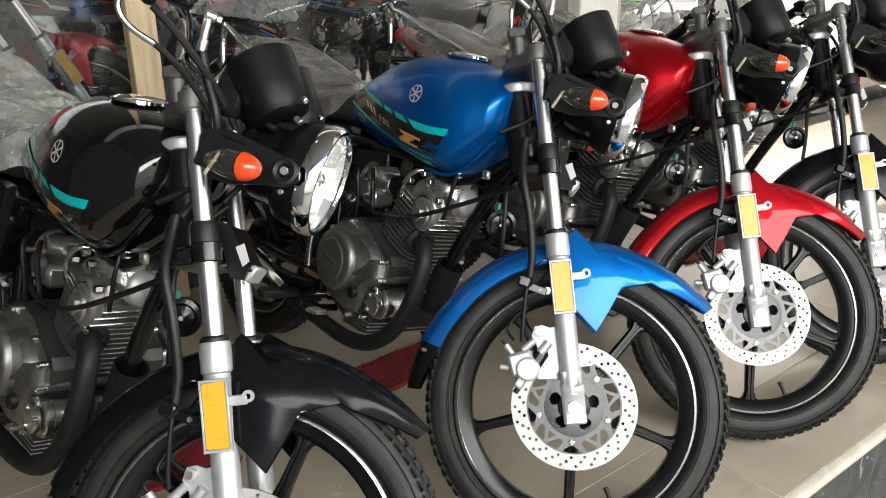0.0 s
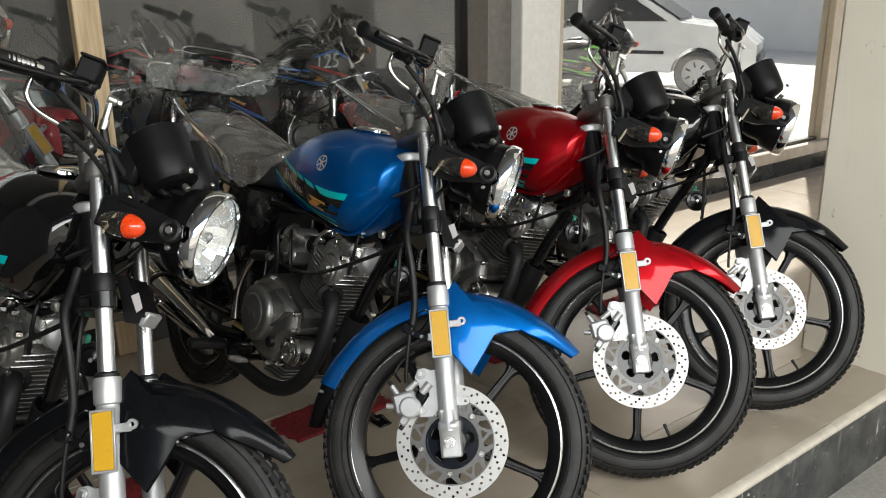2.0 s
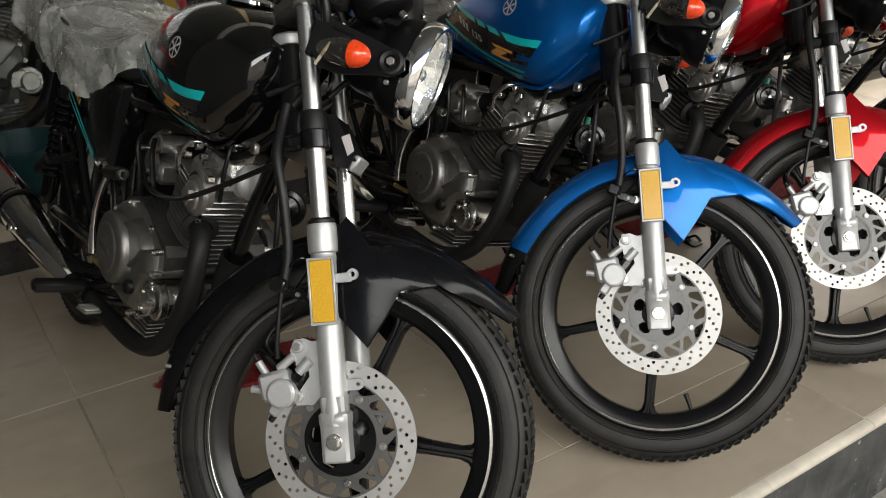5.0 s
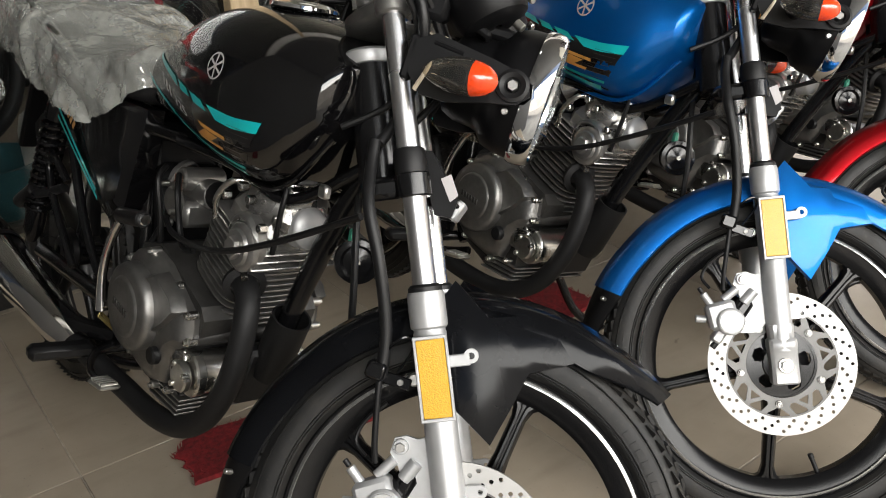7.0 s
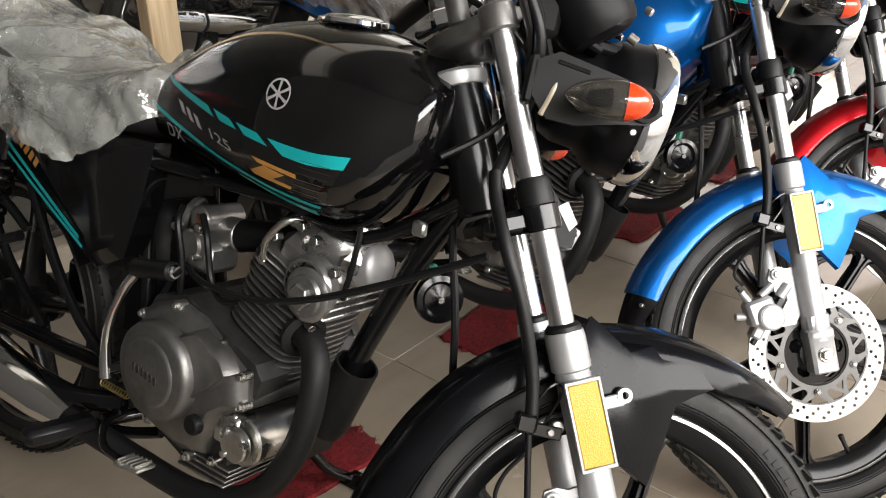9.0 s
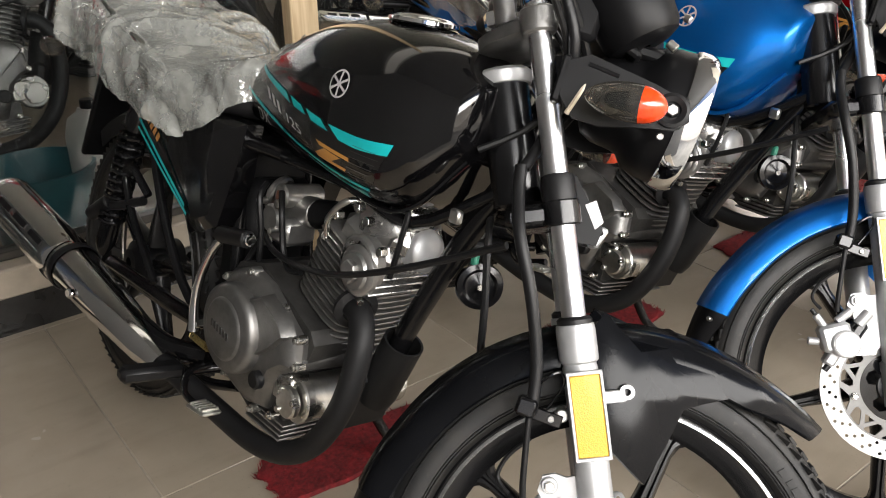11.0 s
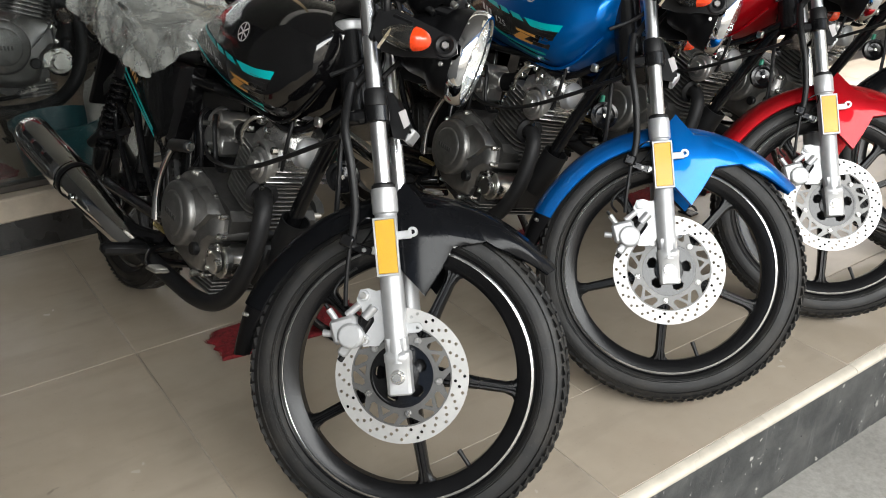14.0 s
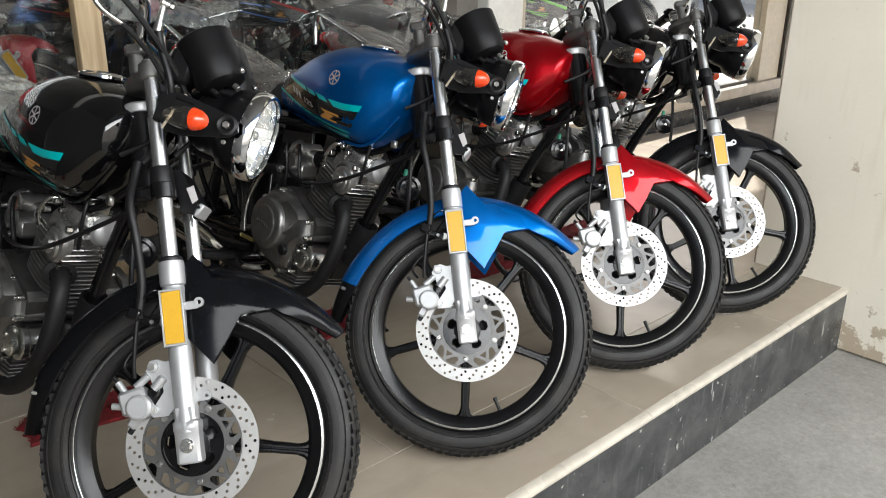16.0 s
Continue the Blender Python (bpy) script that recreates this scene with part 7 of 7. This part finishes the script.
def showroom_bike(x, y, yaw, lean, colour, stripe, mark, label, steer, size=1.0):
    """A second model with tank shrouds, standing in the showroom."""
    m = Matrix.Translation((x, y, 0.002)) @ Matrix.Rotation(radians(yaw), 4, "Z") @ Matrix.Rotation(radians(-lean), 4, "X") @ Matrix.Diagonal((size, size, size, 1))
    b = recolour(copy_thing(bike, m), colour, label)
    b["group"] = "showroom motorcycles"
    old = steer_matrix(STEER).inverted()
    turn = steer_matrix(steer) @ old
    for o in list(b.children):
        if abs(o.matrix_basis.to_euler().z) > 0.2:
            o.matrix_basis = turn @ o.matrix_basis
    for o in b.children_recursive:
        base = o.name.split(".")[0]
        if base in ("wide_stripe", "thin_stripe", "teal_stripe"):
            o.material_slots[0].link = "OBJECT"
            o.material_slots[0].material = stripe
    for s in (-1, 1):
        out = [(-0.290, 0.800), (-0.300, 0.880), (-0.400, 0.935), (-0.560, 0.900), (-0.640, 0.830), (-0.520, 0.770), (-0.420, 0.690), (-0.360, 0.690)]
        g = Geo().plate(out, [], 0.012, side_plane(0, s * 0.158, 0))
        sh = part("tank_shroud", g, PAINT[colour], b, "glossy tank shroud with coloured stripes")
        g = Geo().plate([(-0.300, 0.868), (-0.400, 0.922), (-0.560, 0.888), (-0.556, 0.876), (-0.402, 0.906), (-0.304, 0.852)], [], 0.002, side_plane(0, s * 0.1655, 0))
        part("shroud_stripe", g, stripe, sh)
        g = Geo().plate([(-0.320, 0.760), (-0.600, 0.842), (-0.596, 0.828), (-0.330, 0.742)], [], 0.002, side_plane(0, s * 0.1655, 0))
        part("shroud_stripe", g, INSIDE_RED if stripe is not GREENPAINT else GREENPAINT, sh)
        if mark:
            sh_v, sh_f = text_shape(mark, 0.125)
            vv = [((-0.565 + x + 0.2 * y if s < 0 else -0.350 - x - 0.2 * y), s * 0.1662, 0.812 + y) for x, y in sh_v]
            part("number_mark", Geo().add(vv, sh_f if s < 0 else [q[::-1] for q in sh_f]), GREENPAINT if stripe is GREENPAINT else WHITEMARK, sh)
        g = Geo().plate([(-0.86, 0.735), (-1.10, 0.775), (-1.42, 0.850), (-1.43, 0.820), (-1.10, 0.735), (-0.90, 0.690)], [], 0.010, side_plane(0, s * 0.150, 0))
        tp = part("tail_panel", g, PAINT[colour], b)
        for k in range(6):
            g = Geo().plate([(-0.93 - k * 0.018, 0.722 + k * 0.003), (-0.940 - k * 0.018, 0.748 + k * 0.003), (-0.928 - k * 0.018, 0.748 + k * 0.003), (-0.918 - k * 0.018, 0.722 + k * 0.003)], [], 0.002, side_plane(0, s * 0.1562, 0))
            part("name_mark", g, WHITEMARK, tp)
        g = Geo().plate([(-1.06, 0.760), (-1.42, 0.846), (-1.42, 0.838), (-1.06, 0.750)], [], 0.002, side_plane(0, s * 0.1562, 0))
        part("panel_stripe", g, stripe, tp)
    return b, m


b1, m1 = showroom_bike(2.95, 3.45, 4, 6, "black", INSIDE_BLUE, "125", "black motorcycle with blue and red stripes inside the showroom", 12)
seat_cover(m1, "shiny clear plastic sheet over a showroom motorcycle seat", FILMSHOP, True, 31, "seat wraps")
b2, m2 = showroom_bike(0.68, 2.62, 5, 8, "red", INSIDE_RED, "", "red motorcycle with a bright engine inside the showroom", 20, 1.28)
b3, m3 = showroom_bike(4.60, 2.55, -14, 6, "black", GREENPAINT, "125", "black motorcycle with lime green stripes inside the showroom", 10)
seat_cover(m3, "shiny clear plastic sheet over a showroom motorcycle seat", FILMSHOP, True, 33, "seat wraps")
b4, m4 = showroom_bike(2.05, 4.45, 2, 8, "black", INSIDE_RED, "", "dark motorcycle in the second row of the showroom", 5)
b5, m5 = showroom_bike(3.6, 4.5, 3, 8, "black", INSIDE_RED, "", "dark motorcycle with red stripes in the second row of the showroom", 5)
b6, m6 = showroom_bike(0.45, 4.4, 3, 8, "black", INSIDE_BLUE, "", "dark motorcycle in the second row of the showroom", -5)

g = Geo()
g.lathe([(0.0, 0.0), (0.105, 0.0), (0.112, 0.006), (0.140, 0.250), (0.147, 0.252), (0.147, 0.266), (0.139, 0.268), (0.134, 0.250), (0.106, 0.014), (0.0, 0.012)], (0, 0, 0), (0, 0, 1), 40)
bucket = part("bucket", g, BUCKET, None, "", Matrix.Translation((-0.10, 2.16, 0.0)) @ Matrix.Diagonal((1.15, 1.15, 1.2, 1)))
tagged(bucket, "empty dark teal plastic bucket on the showroom floor", "bucket")

can = thing("plastic_can", "empty white plastic can beside the bucket", "can", Matrix.Translation((0.09, 2.20, 0.0)) @ Matrix.Rotation(0.3, 4, "Z") @ Matrix.Diagonal((1, 1, 1.2, 1)))
g = Geo()
rings = []
for z, k in ((0.0, 0.92), (0.012, 1.0), (0.20, 1.0), (0.30, 0.98), (0.345, 0.80), (0.365, 0.42), (0.375, 0.36)):
    rings.append([Vector((0.060 * k * math.copysign(abs(math.cos(a)) ** 0.45, math.cos(a)), 0.085 * k * math.copysign(abs(math.sin(a)) ** 0.45, math.sin(a)), z)) for a in [2 * math.pi * i / 28 for i in range(28)]])
part("can_body", g.rings(rings), simple("white_plastic_can", (0.62, 0.60, 0.55), 0.45, var=0.12, scale=10), can)
part("can_cap", Geo().cyl((0, 0, 0.374), (0, 0, 0.398), 0.022, seg=20, bev=0.003), PLASTIC, can)


# ---- the street beyond ----
def parked_car(m, label):
    root = thing("car", label, "car", m)
    prof = [(-2.05, 0.42), (-2.08, 0.75), (-1.95, 0.98), (-1.55, 1.02), (-1.05, 1.42), (0.35, 1.46), (1.05, 1.02), (1.85, 0.92), (2.10, 0.72), (2.10, 0.42), (1.72, 0.34)]
    arches = []
    lower = [(1.72, 0.32)] + [(1.32 + 0.36 * math.cos(a), 0.32 + 0.36 * math.sin(a)) for a in [math.pi * i / 10 for i in range(11)]] + [(-0.93 + 0.0, 0.28)]
    lower += [(-1.27 + 0.36 * math.cos(a), 0.32 + 0.36 * math.sin(a)) for a in [math.pi * i / 10 for i in range(11)]]
    outline = prof[:-1] + lower
    part("body", Geo().plate(outline, [], 1.62, side_plane(0, 0, 0)), CARWHITE, root, "white painted car body")
    for s in (-1, 1):
        for pts in ([(-1.40, 1.03), (-1.00, 1.36), (-0.42, 1.38), (-0.42, 1.03)], [(-0.36, 1.03), (-0.36, 1.38), (0.30, 1.40), (0.88, 1.03)]):
            part("side_window", Geo().plate(pts, [], 0.012, side_plane(0, s * 0.812, 0)), DARKGLASS, root)
        for z in (0.60,):
            part("door_trim", Geo().box((-0.1, s * 0.815, z), (1.9, 0.016, 0.05), 0.006), PLASTIC, root)
        for x in (1.32, -1.27):
            g = Geo().lathe([(0.20, -0.09), (0.29, -0.09), (0.315, -0.06), (0.315, 0.06), (0.29, 0.09), (0.20, 0.09)], (x, s * 0.74, 0.315), (0, 1, 0), 36)
            w = part("car_wheel", g, RUBBER, root)
            g = Geo().lathe([(0.205, 0.0), (0.20, 0.02), (0.16, 0.03), (0.06, 0.02), (0.0, 0.03)], (x, s * 0.80, 0.315), (0, s, 0), 30)
            part("wheel_cover", g, SILVER, w)
            for k in range(7):
                a = 2 * math.pi * k / 7
                mm = Matrix.Translation((x, s * 0.832, 0.315)) @ Matrix.Rotation(a, 4, "Y")
                part("cover_slot", Geo().add(*block(0.035, 0.005, 0.014), mm @ Matrix.Translation((0.125, 0, 0))), PLASTIC, w)
    part("windscreen", Geo().plate([(0.42, 1.43), (1.02, 1.05), (1.00, 1.03), (0.40, 1.41)], [], 1.40, side_plane(0.02, 0, 0.02)), DARKGLASS, root)
    for s in (-1, 1):
        part("head_lamp", Geo().box((2.05, s * 0.62, 0.74), (0.12, 0.26, 0.14), 0.03), HEADGLASS, root)
    part("bumper", Geo().box((2.06, 0, 0.50), (0.16, 1.60, 0.18), 0.05), PLASTIC, root)
    part("bumper", Geo().box((-2.04, 0, 0.50), (0.16, 1.60, 0.18), 0.05), PLASTIC, root)
    return root


# added slab over the ground, so the sunlit street comes out white
slab("pavement", (19.0, 4.0, GROUND + 0.012), (24.4, 40.0, 0.024), PALEGLARE, "added pale slab that whitens the bright street ground", "pavement")
parked_car(Matrix.Translation((10.2, 7.5, GROUND + 0.024)) @ Matrix.Rotation(radians(-62), 4, "Z"), "small white car parked in the bright street")
parked_car(Matrix.Translation((13.8, 2.6, GROUND + 0.024)) @ Matrix.Rotation(radians(100), 4, "Z"), "white car standing across the bright street")
street_bike = recolour(copy_thing(bike, Matrix.Translation((0, 0, GROUND + 0.024)) @ bike_pose(9.39, 2.80, 270, 8)), "black", "dark motorcycle parked on the ground in the bright street")
street_bike["group"] = ""
slab("backdrop_wall", (19.0, 6.0, 1.6), (0.3, 44.0, 4.0), WHITEWALL, "pale wall across the street", "wall")


# ---- floor tiles, nosing and joints ----
TILE_W, TILE_D = 0.845, 0.83


def chamfered(sx, sy, sz, b):
    return Geo().box((0, 0, 0), (sx, sy, sz), b)


tile_meshes = {}


def lay_tile(x0, x1, y0, y1):
    key = (round(x1 - x0, 3), round(y1 - y0, 3))
    if key not in tile_meshes:
        tile_meshes[key] = chamfered(key[0] - 0.003, key[1] - 0.003, 0.012, 0.0012).mesh("tile", TILE)
    ob = new("tile", tile_meshes[key])
    ob.parent = deck
    ob.location = ((x0 + x1) / 2, (y0 + y1) / 2, -0.006)


xs = [-0.247 + TILE_W * k for k in range(-5, 8)]
ys = [0.098 + TILE_D * k for k in range(0, 8)]
for a, b in zip(xs, xs[1:]):
    for c, d in zip(ys, ys[1:]):
        if b > X0 + 0.1 and a < X1 - 0.5:
            lay_tile(a, b, c, d)
fx = [1.243 + TILE_W * k for k in range(-4, 6)]
for a, b in zip(fx, fx[1:]):
    lay_tile(a, b, EDGE + 0.022, ys[0])
    g = Geo()
    rings = []
    for x in (a + 0.001, b - 0.001):
        rings.append([Vector((x, EDGE + y, z)) for y, z in ((0.0215, 0.0005), (0.010, 0.0008), (0.002, -0.001), (-0.004, -0.005), (-0.006, -0.011), (-0.004, -0.018), (0.002, -0.022), (0.0215, -0.022))])
    g.rings(rings)
    part("nosing", g, NOSING, deck)


# ---- true size ----
# The place above is laid out in wheel-based units; one unit is 0.94 m.
UNIT = Matrix.Diagonal((0.94, 0.94, 0.94, 1))
for ob in list(scene.objects):
    if ob.parent is None and ob.type in {"MESH", "EMPTY"}:
        ob.matrix_basis = UNIT @ ob.matrix_basis
